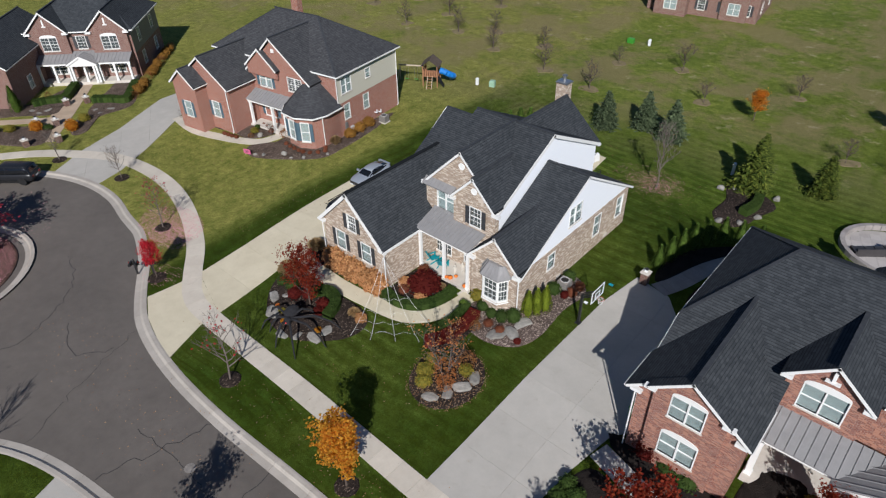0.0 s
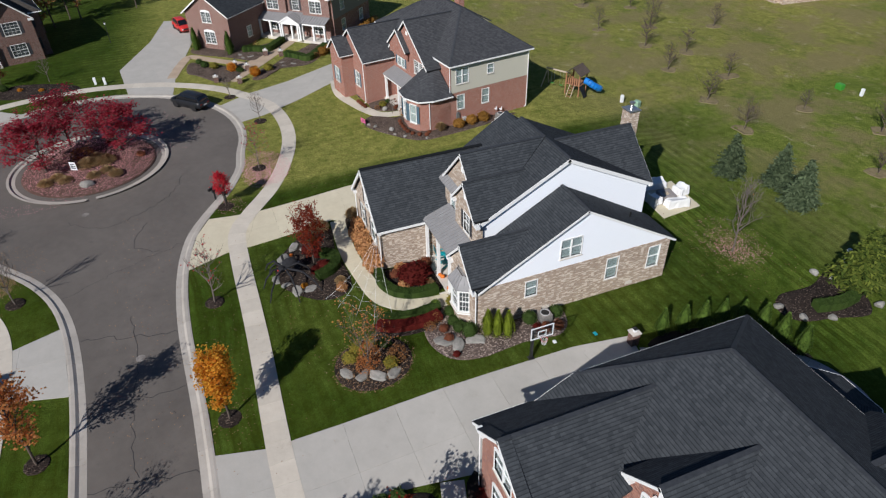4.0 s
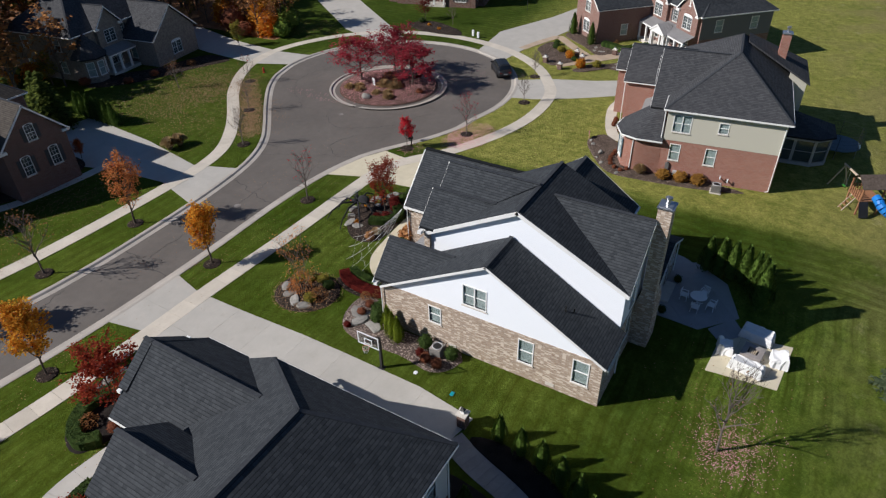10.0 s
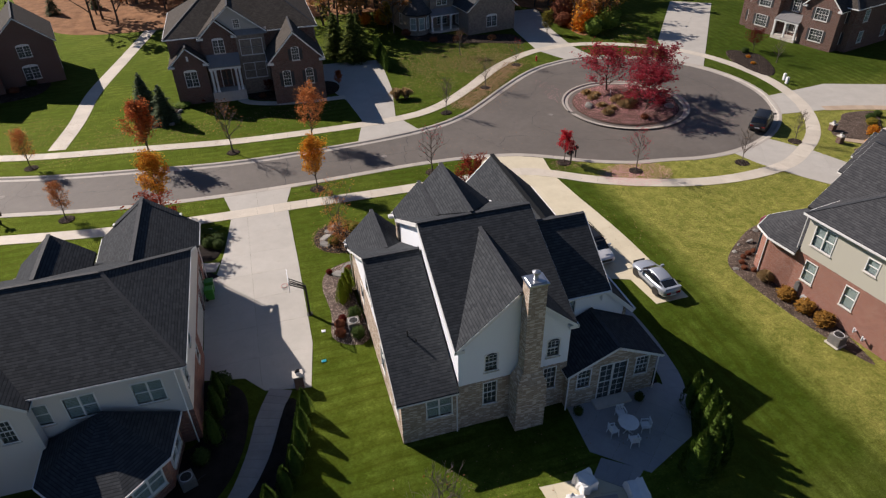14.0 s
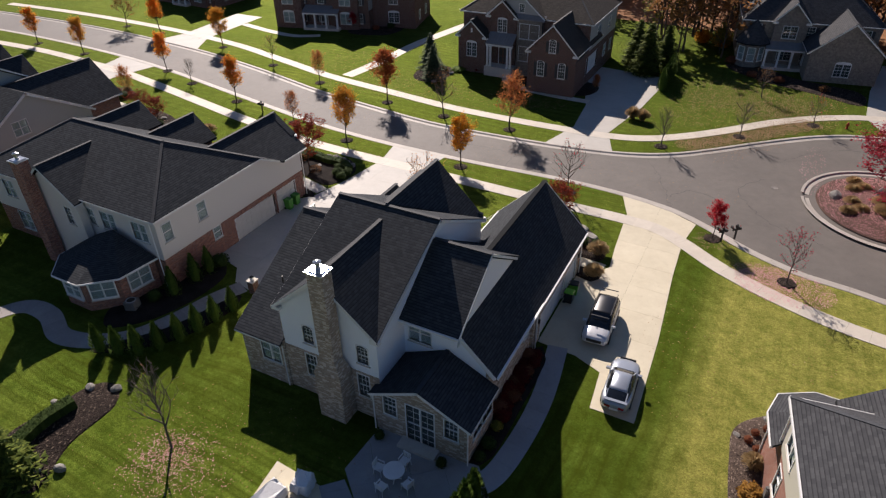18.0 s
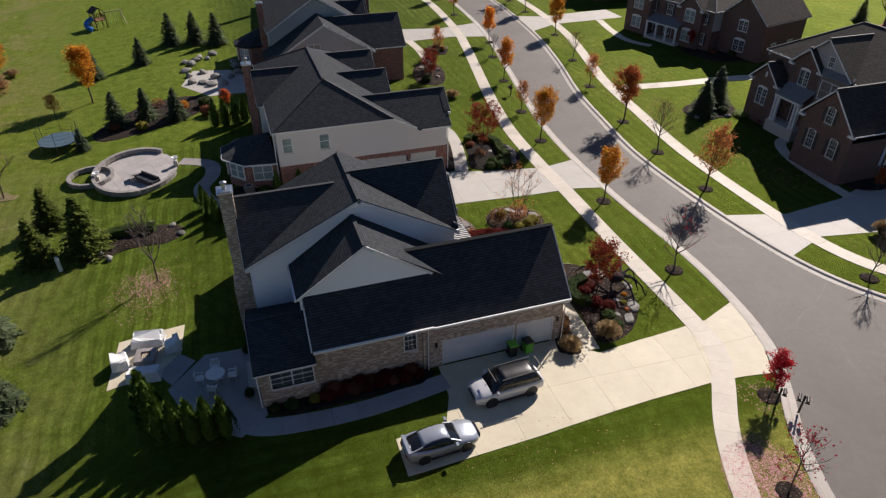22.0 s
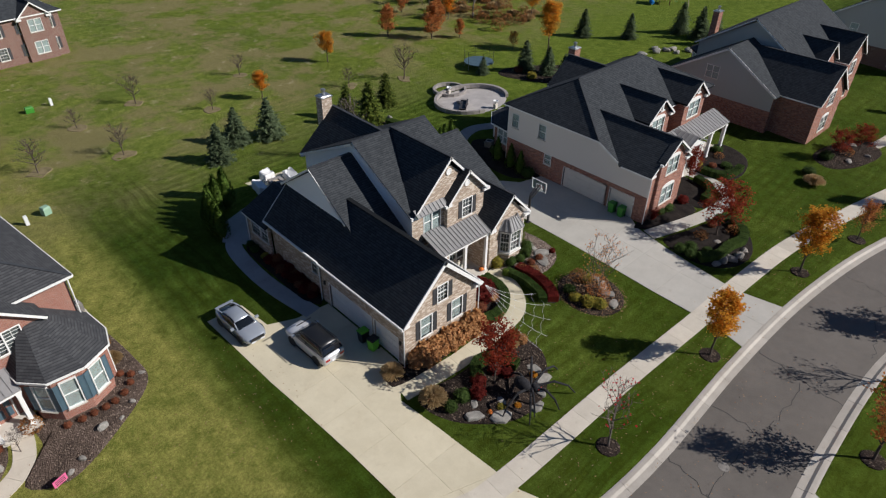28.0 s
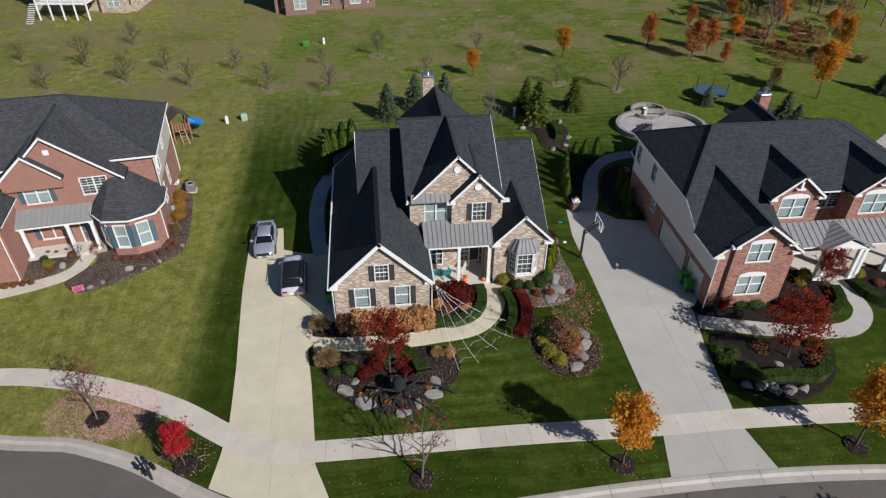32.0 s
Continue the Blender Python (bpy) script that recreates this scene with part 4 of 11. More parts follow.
path_slabs("footpath", "pale concrete footpath between lots", "path", spline([(8.6, -6.2), (7.6, -14), (7.0, -24), (4.5, -38), (1.6, -54), (-2, -75)], step=0.8), 1.9, CONCRETE, 1.8, 0.03)
path_slabs("garden_path", "concrete front walk of the gabled house across the street", "path", spline([(-24.8, -11.2), (-20, -11.4), (-15.5, -12.2), (-12.4, -14), (-11.8, -17)], step=0.4), 1.2, CONCRETE, 1.4, 0.036)
path_slabs("garden_path", "tan paver walk between low pillars", "path", spline([(-75.0, 18.6), (-80, 23), (-84.5, 26.6), (-89.5, 30.6)], step=0.4), 2.6, PAVER_TAN, 1.0, 0.04)
path_slabs("garden_path", "pale front walk of the far neighbour house", "path", spline([(38.5, 15.5), (33, 15.2), (27, 15.8), (23, 17.5)], step=0.4), 1.3, CONCRETE, 1.4, 0.036)
path_slabs("garden_path", "concrete front walk of the brick house across the street", "path", spline([(40.7, -21), (34, -19.5), (28, -19), (24, -21)], step=0.4), 1.3, CONCRETE, 1.4, 0.036)
paving("patio", "shaded grey stamped concrete patio behind the house", "patio", [(-29.2, 45.1), (-29.0, 48.6), (-31.6, 50.9), (-35.2, 49.4), (-36.9, 46.7), (-35.6, 45.1)], PATIO, (1.9, 1.9), 40)
paving("patio", "paved fire-pit pad joined to the patio", "patio", [(-25.3, 49.9), (-29.6, 50.2), (-30.4, 54.6), (-25.8, 54.2)], DRIVE_WARM, (1.2, 1.2), -6)
paving("patio_step", "low concrete steps between patio and fire pit", "step", [(-29.4, 49.2), (-31.3, 50.6), (-30.0, 51.6), (-28.4, 50.2)], PATIO, (3, 0.6), 40, 0.06)
paving("patio", "round pale paver terrace with low seat wall", "patio", [(1.1 + 4.9 * math.cos(a * 0.2618), 54.6 + 3.9 * math.sin(a * 0.2618)) for a in range(24)], TERRACE, (0.8, 0.8), 20)
paving("patio", "pale concrete terrace behind the far neighbour house", "patio", [(21, 42), (26, 41), (31, 44), (32, 49), (26, 50.5), (21, 47)], DRIVE_GREY, (2, 2), 0)


def bed(label, pts, mat, high=0.14, name="planting_bed"):
    """A low mound of mulch with a soft edge."""
    ring = spline(pts, True, 0.5)
    cx, cy = sum(p[0] for p in ring) / len(ring), sum(p[1] for p in ring) / len(ring)
    mb, n = MB(), len(ring)
    vs, fs = [], []
    for k, (s, h) in enumerate([(1.0, -0.03), (0.985, 0.03), (0.93, 0.06), (0.75, 0.7 * high), (0.45, 0.95 * high), (0.15, high)]):
        for x, y in ring:
            px, py = cx + (x - cx) * s, cy + (y - cy) * s
            wob = 0.05 * (noise.noise((px * 1.7, py * 1.7, 3.0))) if k > 1 else 0
            vs.append((px, py, gz(px, py) + h + wob))
    for k in range(5):
        fs += [(k * n + i, k * n + (i + 1) % n, (k + 1) * n + (i + 1) % n, (k + 1) * n + i) for i in range(n)]
    fs.append(tuple(range(5 * n, 6 * n)))
    mb.mesh(vs, fs)
    return single(name, mb, mat, label, "mulch bed", kind="structure", smooth=True)


def round_bed(label, x, y, rx, ry, mat, high=0.12, name="planting_bed"):
    return bed(label, [(x + rx * math.cos(a * math.pi / 5), y + ry * math.sin(a * math.pi / 5)) for a in range(10)], mat, high, name)


bed("dark mulch bed with boulders in the front garden", [(-36.2, 21.6), (-35.2, 19.4), (-32.6, 17.4), (-29.6, 17.4), (-26.9, 19.6), (-26.6, 21.6), (-28.2, 22.6), (-32.4, 22.4), (-35.6, 22.8)], MULCH)
bed("dark mulch bed along the garage front", [(-36.7, 24.4), (-34.2, 24.0), (-30, 24.3), (-27.9, 24.6), (-27.9, 25.3), (-31, 25.4), (-34.8, 25.5), (-36.2, 25.8)], MULCH)
bed("mulch bed framed by a clipped hedge", [(-27.9, 25.0), (-26.2, 24.9), (-24.6, 25.6), (-24.0, 27.2), (-24.2, 28.7), (-26, 28.8), (-28, 28.7)], MULCH)
bed("pale mulch bed round the corner of the house", [(-22.0, 28.9), (-21.8, 26.4), (-19.4, 25.6), (-17.2, 26.4), (-16.4, 28.4), (-16.6, 31.8), (-16.3, 34.4), (-17.4, 35.6), (-18.8, 35.4), (-18.7, 31), (-18.6, 28.8)], MULCH_TAN)
bed("narrow hedge bed by the front walk", [(-22.2, 27.8), (-21.9, 24.6), (-22.6, 23.2), (-21.4, 22.6), (-20.4, 24.6), (-20.6, 27)], MULCH)
round_bed("oval lawn bed ringed by fallen leaves", -19.0, 21.6, 2.4, 2.7, MULCH)
bed("dark mulch strip along the side wall", [(-34.7, 35), (-36.0, 35.2), (-36.1, 40), (-36.0, 44.2), (-35.2, 45.2), (-34.8, 44)], MULCH_SHADE)
bed("dark mulch bed at the neighbour's corner", [(-8.8, 24.4), (-8.2, 23.7), (-4.6, 22.6), (-1.6, 22.3), (-1.2, 24.7), (-7.0, 24.8)], MULCH_SHADE)
bed("mulch island bed with clipped hedge on the neighbour's lawn", [(-8.4, 21.7), (-9.0, 18.2), (-7.4, 15.9), (-4.4, 15.5), (-1.4, 17.2), (-0.6, 19.4), (-2.4, 20.4), (-5.6, 21.2)], MULCH_SHADE)
bed("mulch bed by the neighbour's porch", [(-1.2, 22.4), (1.4, 22.2), (3.0, 23.4), (3.2, 25.6), (2.6, 28.2), (-1.0, 28.2)], MULCH_SHADE)
bed("mulch bed under the neighbour's far windows", [(5.4, 23.4), (8.6, 22.6), (12.2, 24.2), (12.6, 27.8), (5.4, 27.8)], MULCH_SHADE)
bed("dark bed beside the neighbour's rear wall", [(-7.6, 36.2), (-10.0, 37.6), (-10.2, 41), (-9.0, 44.5), (-6.8, 46.4), (-5.2, 44.6), (-6.2, 41.6), (-7.4, 41)], MULCH_SHADE)
bed("dark bed of young arborvitae behind the path", [(-12.8, 39.2), (-13.6, 41.2), (-12.4, 45), (-9.6, 47.9), (-7.8, 48.6), (-9.4, 46.8), (-11.2, 43.6)], MULCH_SHADE)
bed("curved stony bed at the lot corner", [(-14.6, 57.4), (-12.2, 57.8), (-9.6, 56.0), (-10.2, 53.0), (-10.8, 50.6), (-12.2, 49.9), (-13.6, 51.2), (-13.6, 54.4)], MULCH)
bed("mulch bed before the red brick house", [(-60.6, 36.0), (-60.4, 33.6), (-58, 33.2), (-56.6, 34.3), (-56.1, 36), (-56.4, 37.6)], MULCH_BROWN)
bed("curved stone-edged bed round the bay of the red brick house", [(-54.7, 37.2), (-54.6, 34.4), (-56.2, 32.4), (-54.2, 31.2), (-51, 32.8), (-48, 35.4), (-47.8, 38.4), (-48.6, 44), (-50.0, 48), (-50.2, 40), (-50.8, 37.2), (-53, 36.4)], MULCH_BROWN)
bed("mulch bed beside the walk of the red brick house", [(-67.6, 32.8), (-66.2, 32.4), (-61.6, 32.8), (-61.2, 33.6), (-66.8, 34.2)], MULCH_BROWN)
round_bed("round planted island of red leaf mulch in the turning circle", ISLAND[0], ISLAND[1], 6.45, 6.45, MULCH_RED, 0.4, "island_bed")
bed("oval mulch bed with yellow shrubs before the twin-gabled house", [(-84.0, 14.6), (-80.9, 18.6), (-78.9, 21.0), (-77.4, 21.0), (-74.6, 18.9), (-75.2, 17.2), (-78.5, 15.0), (-80.2, 13.8)], MULCH_BROWN, 0.1)
bed("mulch strip along the wing of the twin-gabled house", [(-90.2, 15.8), (-87.7, 15.2), (-84.0, 19.6), (-81.2, 22.6), (-82.2, 24.2), (-85.4, 27.6), (-88.6, 29.6), (-86.6, 24.4), (-86.0, 21.0)], MULCH_BROWN, 0.1)
bed("mulch front garden by the tan walk", [(-74.0, 21.6), (-77.0, 22.8), (-78.4, 25.2), (-79.9, 26.4), (-83.4, 30.4), (-85.6, 33.2), (-83.2, 35.2), (-80.2, 32.8), (-76.4, 29.8), (-76.4, 25.6), (-73.8, 23.2)], MULCH_BROWN, 0.1)
bed("dark mulch bed before the gabled house", [(-24.2, -13.4), (-20, -12.4), (-15.6, -13.2), (-13, -15), (-13.4, -18.4), (-23.6, -17.8)], MULCH)
round_bed("stone-edged bed with two spruces", -1.9, -12.4, 2.6, 3.6, MULCH)
bed("mulch bed in front of the far neighbour house", [(29.6, 12.2), (33.5, 10.6), (34.8, 13), (31.6, 14.4)], MULCH)
bed("mulch bed with boulders beside the far drive", [(17, 17.2), (20, 15.2), (25, 14.6), (27, 17), (23, 19.2), (18.5, 19.6)], MULCH)
bed("mulch border before the dark stone house", [(-55.2, -24), (-50, -26), (-43, -28.6), (-38.2, -33), (-41, -35.4), (-48, -31), (-55, -29)], MULCH)
bed("stone-edged bed before the brick house", [(20, -24), (14.5, -25.6), (13.4, -30), (16, -32), (21.5, -27)], MULCH)
bed("mulch bed with yellow flowers by the circle", [(-80, 0.4), (-82.8, -1.2), (-85, -7.4), (-82, -10.4), (-79.6, -6)], MULCH)
bed("rocky shrub bed behind the far houses", [(14, 50), (20, 46.5), (22, 50.5), (19.4, 56), (13.6, 60), (10.6, 58)], MULCH)

# ---- houses ----
def window_meshes(w, h, style):
    """Meshes of one window, its opening w by h with the sill's middle at the origin; y runs into the wall."""
    def casing():
        mb = MB()
        t = 0.07
        ring = [(-w / 2 - t, -t), (w / 2 + t, -t), (w / 2 + t, h + t), (-w / 2 - t, h + t)]
        hole = [(-w / 2, 0), (w / 2, 0), (w / 2, h), (-w / 2, h)]
        pts = [(x, y, z) for y in (-0.035, 0.11) for r in (ring, hole) for x, z in r]
        fs = []
        for i in range(4):
            j = (i + 1) % 4
            fs += [(i, j, 4 + j, 4 + i), (8 + j, 8 + i, 12 + i, 12 + j), (j, i, 8 + i, 8 + j), (4 + i, 4 + j, 12 + j, 12 + i)]
        return mb.mesh(pts, fs)

    def head():
        mb = MB()
        t = 0.07
        n = 10
        pts = [(-w / 2 - t, h + t)] + [(-(w / 2 + t) * math.cos(math.pi * i / n), h + t + 0.02 + 0.19 * w / 1.2 * math.sin(math.pi * i / n)) for i in range(n + 1)] + [(w / 2 + t, h + t)]
        m = len(pts)
        mb.mesh([(x, -0.032, z + 0.003) for x, z in pts] + [(x, 0.05, z + 0.003) for x, z in pts],
                [tuple(range(m)), tuple(reversed(range(m, 2 * m)))] + [(i, m + i, m + (i + 1) % m, (i + 1) % m) for i in range(m)])
        return mb

    def grille():
        mb = MB()
        nx = (4 if "d" in style or w > 1.2 else 3) if "g" in style else 1
        nz = 4 if "g" in style else 2
        if "t" in style:
            nz = 6
        for i in range(1, nx):
            x = -w / 2 + w * i / nx
            mb.box(x - 0.012, 0.035, 0.02, x + 0.012, 0.055, h - 0.02)
        for j in range(1, nz):
            z = h * j / nz
            mb.box(-w / 2, 0.036, z - 0.012, w / 2, 0.054, z + 0.012)
        return mb

    key = (round(w, 2), round(h, 2), style)
    trim = GREY_TRIM if "k" in style else TRIM
    extra = [("meeting_rail", shared(("meeting_rail",) + key, lambda: MB().box(-w / 2, 0.02, h / 2 - 0.025, w / 2, 0.09, h / 2 + 0.025), trim))]
    if "d" in style:
        extra.append(("mullion", shared(("mullion",) + key, lambda: MB().box(-0.045, -0.015, 0, 0.045, 0.11, h), trim)))
    if "a" in style:
        extra.append(("arched_head", shared(("arched_head",) + key, head, trim)))
        if "d" not in style:
            # opaque dark sheet in place of glass and the room behind
            fan = [(0.42 * w * math.cos(math.pi * i / 10), -0.036, h + 0.03 + 0.24 * w / 1.2 * math.sin(math.pi * i / 10)) for i in range(11)]
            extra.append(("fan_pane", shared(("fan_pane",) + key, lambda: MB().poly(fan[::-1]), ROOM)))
    if "g" in style:
        extra.append(("grille", shared(("grille",) + key, grille, trim)))
    return [("window_frame", shared(("window_frame",) + key, casing, trim))] + extra + [
            ("pane", shared(("pane",) + key, lambda: MB().poly([(-w / 2, 0.064, 0), (w / 2, 0.064, 0), (w / 2, 0.064, h), (-w / 2, 0.064, h)]), GLASS)),
            ("sill", shared(("sill",) + key, lambda: MB().box(-w / 2 - 0.12, -0.08, -0.14, w / 2 + 0.12, 0.05, -0.085), STONE_CAP if "k" not in style else trim)),
            # without b in the style, a flat dark board stands in for the room
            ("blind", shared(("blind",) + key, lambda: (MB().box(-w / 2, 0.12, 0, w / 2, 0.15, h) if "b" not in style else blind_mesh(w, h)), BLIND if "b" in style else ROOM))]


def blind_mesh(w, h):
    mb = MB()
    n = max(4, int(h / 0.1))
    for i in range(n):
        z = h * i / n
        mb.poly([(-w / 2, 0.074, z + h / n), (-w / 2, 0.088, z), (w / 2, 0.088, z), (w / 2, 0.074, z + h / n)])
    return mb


def shutter_mesh(w, h):
    mb = MB()
    mb.box(-w / 2, -0.03, 0, -w / 2 + 0.05, 0.0, h).box(w / 2 - 0.05, -0.03, 0, w / 2, 0.0, h)
    for z in (0, h / 2 - 0.03, h - 0.06):
        mb.box(-w / 2 + 0.05, -0.03, z, w / 2 - 0.05, 0.0, z + 0.06)
    n = int(h / 0.09)
    for i in range(n):
        z = h * i / n
        mb.poly([(-w / 2 + 0.05, -0.024, z), (w / 2 - 0.05, -0.024, z), (w / 2 - 0.05, -0.008, z + h / n), (-w / 2 + 0.05, -0.008, z + h / n)])
    mb.box(-w / 2 + 0.04, -0.006, 0, w / 2 - 0.04, 0.0, h)
    return mb


class House:
    def __init__(self, label, x, y, yaw=0.0, base=(0, 0), roof=SHINGLE, trim=TRIM, course=0.28, shutters=SHUTTER, category="house", z=0.0):
        self.root = thing("house", label, category, x, y, z, yaw, base=(base[0], base[1], 0))
        self.roofing, self.trim, self.course, self.shut = roof, trim, course, shutters

    def part(self, name, mb, mat, label="", smooth=False):
        return part(name, mb, mat, self.root, label, smooth)

    def wall(self, p0, p1, prof, mat, wins=(), thick=0.2, name="wall", doors=()):
        """A wall seen from outside from p0 (left) to p1 (right). prof: (z0, z1) or (s, z) corners. wins: (s, z, w, h, style)."""
        p0, p1 = Vector((*p0, 0)), Vector((*p1, 0))
        d = p1 - p0
        length = d.length
        d.normalize()
        out = Vector((d.y, -d.x, 0))
        if len(prof) == 2 and not isinstance(prof[0], tuple):
            prof = [(0, prof[0]), (length, prof[0]), (length, prof[1]), (0, prof[1])]
        holes = [(s - w / 2, s + w / 2, z, z + h) for s, z, w, h, _ in wins] + [(s - w / 2, s + w / 2, z, z + h) for s, z, w, h in doors]
        xs = sorted({min(p[0] for p in prof), max(p[0] for p in prof), *[v for o in holes for v in o[:2]]})
        zs = sorted({min(p[1] for p in prof), max(p[1] for p in prof), *[v for o in holes for v in o[2:]]})
        at = lambda s, z, k=0.0: tuple(p0 + d * s - out * k + Vector((0, 0, z)))
        mb = MB()
        for a, b in zip(xs, xs[1:]):
            for c, e in zip(zs, zs[1:]):
                m, n = (a + b) / 2, (c + e) / 2
                if any(o[0] < m < o[1] and o[2] < n < o[3] for o in holes):
                    continue
                q = clip(clip(clip(clip(prof, -1, 0, -a), 1, 0, b), 0, -1, -c), 0, 1, e)
                if len(q) > 2:
                    mb.poly([at(s, z) for s, z in q])
                    mb.poly([at(s, z, thick) for s, z in reversed(q)])
        caps = [(min(max(s, xs[0] + 0.006), xs[-1] - 0.006), z) for s, z in prof]
        for u, v in zip(caps, caps[1:] + caps[:1]):
            mb.poly([at(*v, 0.004), at(*u, 0.004), at(*u, thick), at(*v, thick)])
        for a, b, c, e in holes:
            for u, v in (((a, c), (b, c)), ((b, c), (b, e)), ((b, e), (a, e)), ((a, e), (a, c))):
                mb.poly([at(*u), at(*v), at(*v, thick), at(*u, thick)])
        self.part(name, mb.weld(), mat)
        yaw = math.atan2(d.y, d.x)
        for s, z, w, h, style in wins:
            self.window(Vector(at(s, z)), yaw, w, h, style)
        return self

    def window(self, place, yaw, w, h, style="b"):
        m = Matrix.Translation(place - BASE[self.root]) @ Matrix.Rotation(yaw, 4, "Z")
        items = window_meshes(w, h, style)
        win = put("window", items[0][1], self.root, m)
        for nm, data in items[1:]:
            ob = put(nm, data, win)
            if nm == "pane":
                ob.visible_shadow = False
        if "s" in style:
            sw = 0.36
            data = shared(("shutter", round(h, 2), self.shut.name), lambda: shutter_mesh(sw, h), self.shut)
            for e in (-1, 1):
                put("shutter", data, self.root, m @ Matrix.Translation((e * (w / 2 + 0.1 + sw / 2), 0, 0)))

    def roof(self, pts, thick=0.16, name="roof"):
        """One slope, its first edge the eave, anticlockwise from above, with its map in metres along and up the slope."""
        pts = [Vector(p) for p in pts]
        u = (pts[1] - pts[0]).normalized()
        nrm = (pts[1] - pts[0]).cross(pts[-1] - pts[0]).normalized()
        if nrm.z < 0:
            nrm = -nrm
        v = nrm.cross(u).normalized()
        flat = [((p - pts[0]).dot(u), (p - pts[0]).dot(v)) for p in pts]
        mb = MB()
        n = len(pts)
        dn = Vector((0, 0, -thick))
        mb.mesh([p for p in pts] + [p + dn for p in pts], [tuple(range(n)), tuple(reversed(range(n, 2 * n)))] + [(i, n + i, n + (i + 1) % n, (i + 1) % n) for i in range(n)])
        mb.uv = [(q[0] + pts[0].x * 0.37, q[1]) for q in flat] * 2
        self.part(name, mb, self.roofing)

    def bars(self, name, segs, w, h, mat=None, drop=0.0, label=""):
        for p, q in segs:
            self.part(name, MB().beam(p, q, w, h, drop), mat or self.trim, label)

    def gable(self, x0, x1, y0, y1, ze, zr, axis, ends="ab", ridge=None, gutters="ab"):
        """A two-sloped roof over the given outline. axis: the ridge's direction; ends: which gable ends get rake boards."""
        if axis == "x":
            r = (y0 + y1) / 2 if ridge is None else ridge
            self.roof([(x0, y0, ze), (x1, y0, ze), (x1, r, zr), (x0, r, zr)])
            self.roof([(x1, y1, ze), (x0, y1, ze), (x0, r, zr), (x1, r, zr)])
            top = [((x0, r, zr + 0.06), (x1, r, zr + 0.06))]
            rakes = [(x, k) for x, k in ((x0, "a"), (x1, "b")) if k in ends]
            segs = [((x, y0, ze), (x, r, zr)) for x, _ in rakes] + [((x, y1, ze), (x, r, zr)) for x, _ in rakes]
            eaves = [((x0, y, ze - 0.07), (x1, y, ze - 0.07)) for y, k in ((y0, "a"), (y1, "b")) if k in gutters]
        else:
            r = (x0 + x1) / 2 if ridge is None else ridge
            self.roof([(x0, y1, ze), (x0, y0, ze), (r, y0, zr), (r, y1, zr)])
            self.roof([(x1, y0, ze), (x1, y1, ze), (r, y1, zr), (r, y0, zr)])
            top = [((r, y0, zr + 0.06), (r, y1, zr + 0.06))]
            rakes = [(y, k) for y, k in ((y0, "a"), (y1, "b")) if k in ends]
            segs = [((x0, y, ze), (r, y, zr)) for y, _ in rakes] + [((x1, y, ze), (r, y, zr)) for y, _ in rakes]
            eaves = [((x, y0, ze - 0.07), (x, y1, ze - 0.07)) for x, k in ((x0, "a"), (x1, "b")) if k in gutters]
        self.bars("ridge_cap", top, 0.24, 0.03, RIDGE, 0.03)
        self.bars("rake_board", segs, 0.05, 0.16, drop=0.03)
        self.bars("gutter", eaves, 0.06, 0.10)

    def hip(self, x0, x1, y0, y1, ze, zr, r0, r1, ridge=None, gutters=True):
        """A hipped roof, its ridge along x from r0 to r1."""
        r = (y0 + y1) / 2 if ridge is None else ridge
        a, b = (r0, r, zr), (r1, r, zr)
        self.roof([(x0, y0, ze), (x1, y0, ze), b, a])
        self.roof([(x1, y1, ze), (x0, y1, ze), a, b])
        self.roof([(x0, y1, ze), (x0, y0, ze), a])
        self.roof([(x1, y0, ze), (x1, y1, ze), b])
        up = lambda p: (p[0], p[1], p[2] + 0.06)
        self.bars("ridge_cap", [(up(a), up(b))] + [(up(p), up(q)) for p, q in (((x0, y0, ze), a), ((x0, y1, ze), a), ((x1, y0, ze), b), ((x1, y1, ze), b))], 0.22, 0.03, RIDGE, 0.05)
        if gutters:
            self.bars("gutter", [((x0, y0, ze - 0.03), (x1, y0, ze - 0.03)), ((x0, y1, ze - 0.03), (x1, y1, ze - 0.03)), ((x0, y0, ze - 0.03), (x0, y1, ze - 0.03)), ((x1, y0, ze - 0.03), (x1, y1, ze - 0.03))], 0.13, 0.14)

    def gable_face(self, p0, p1, z0, ze, zr, mat, wins=(), peak=0.5, thick=0.2, name="gable_wall"):
        length = math.hypot(p1[0] - p0[0], p1[1] - p0[1])
        self.wall(p0, p1, [(0, z0), (length, z0), (length, ze), (length * peak, zr), (0, ze)], mat, wins, thick, name)

    def downspout(self, x, y, z1, z0=0.3, out=(0, -0.25)):
        mb = MB().tube((x, y, z1), (x, y, z0), 0.045, 0.045, 6).tube((x, y, z0), (x + out[0], y + out[1], z0 - 0.1), 0.045, 0.045, 6)
        self.part("downspout", mb, self.trim)

    def metal_roof(self, pts, seams=10, name="porch_roof"):
        """A standing-seam slope: four corners, eave first."""
        p = [Vector(q) for q in pts]
        nrm = (p[1] - p[0]).cross(p[3] - p[0]).normalized()
        mb = MB()
        dn = Vector((0, 0, -0.08))
        mb.mesh(p + [q + dn for q in p], [(0, 1, 2, 3), (7, 6, 5, 4), (0, 4, 5, 1), (1, 5, 6, 2), (2, 6, 7, 3), (3, 7, 4, 0)])
        ob = self.part(name, mb, METAL_ROOF)
        for i in range(seams + 1):
            t = i / seams
            a, b = p[0].lerp(p[1], t), p[3].lerp(p[2], t)
            self.part("roof_seam", MB().beam(a + nrm * 0.05, b + nrm * 0.05, 0.035, 0.06), METAL_ROOF)

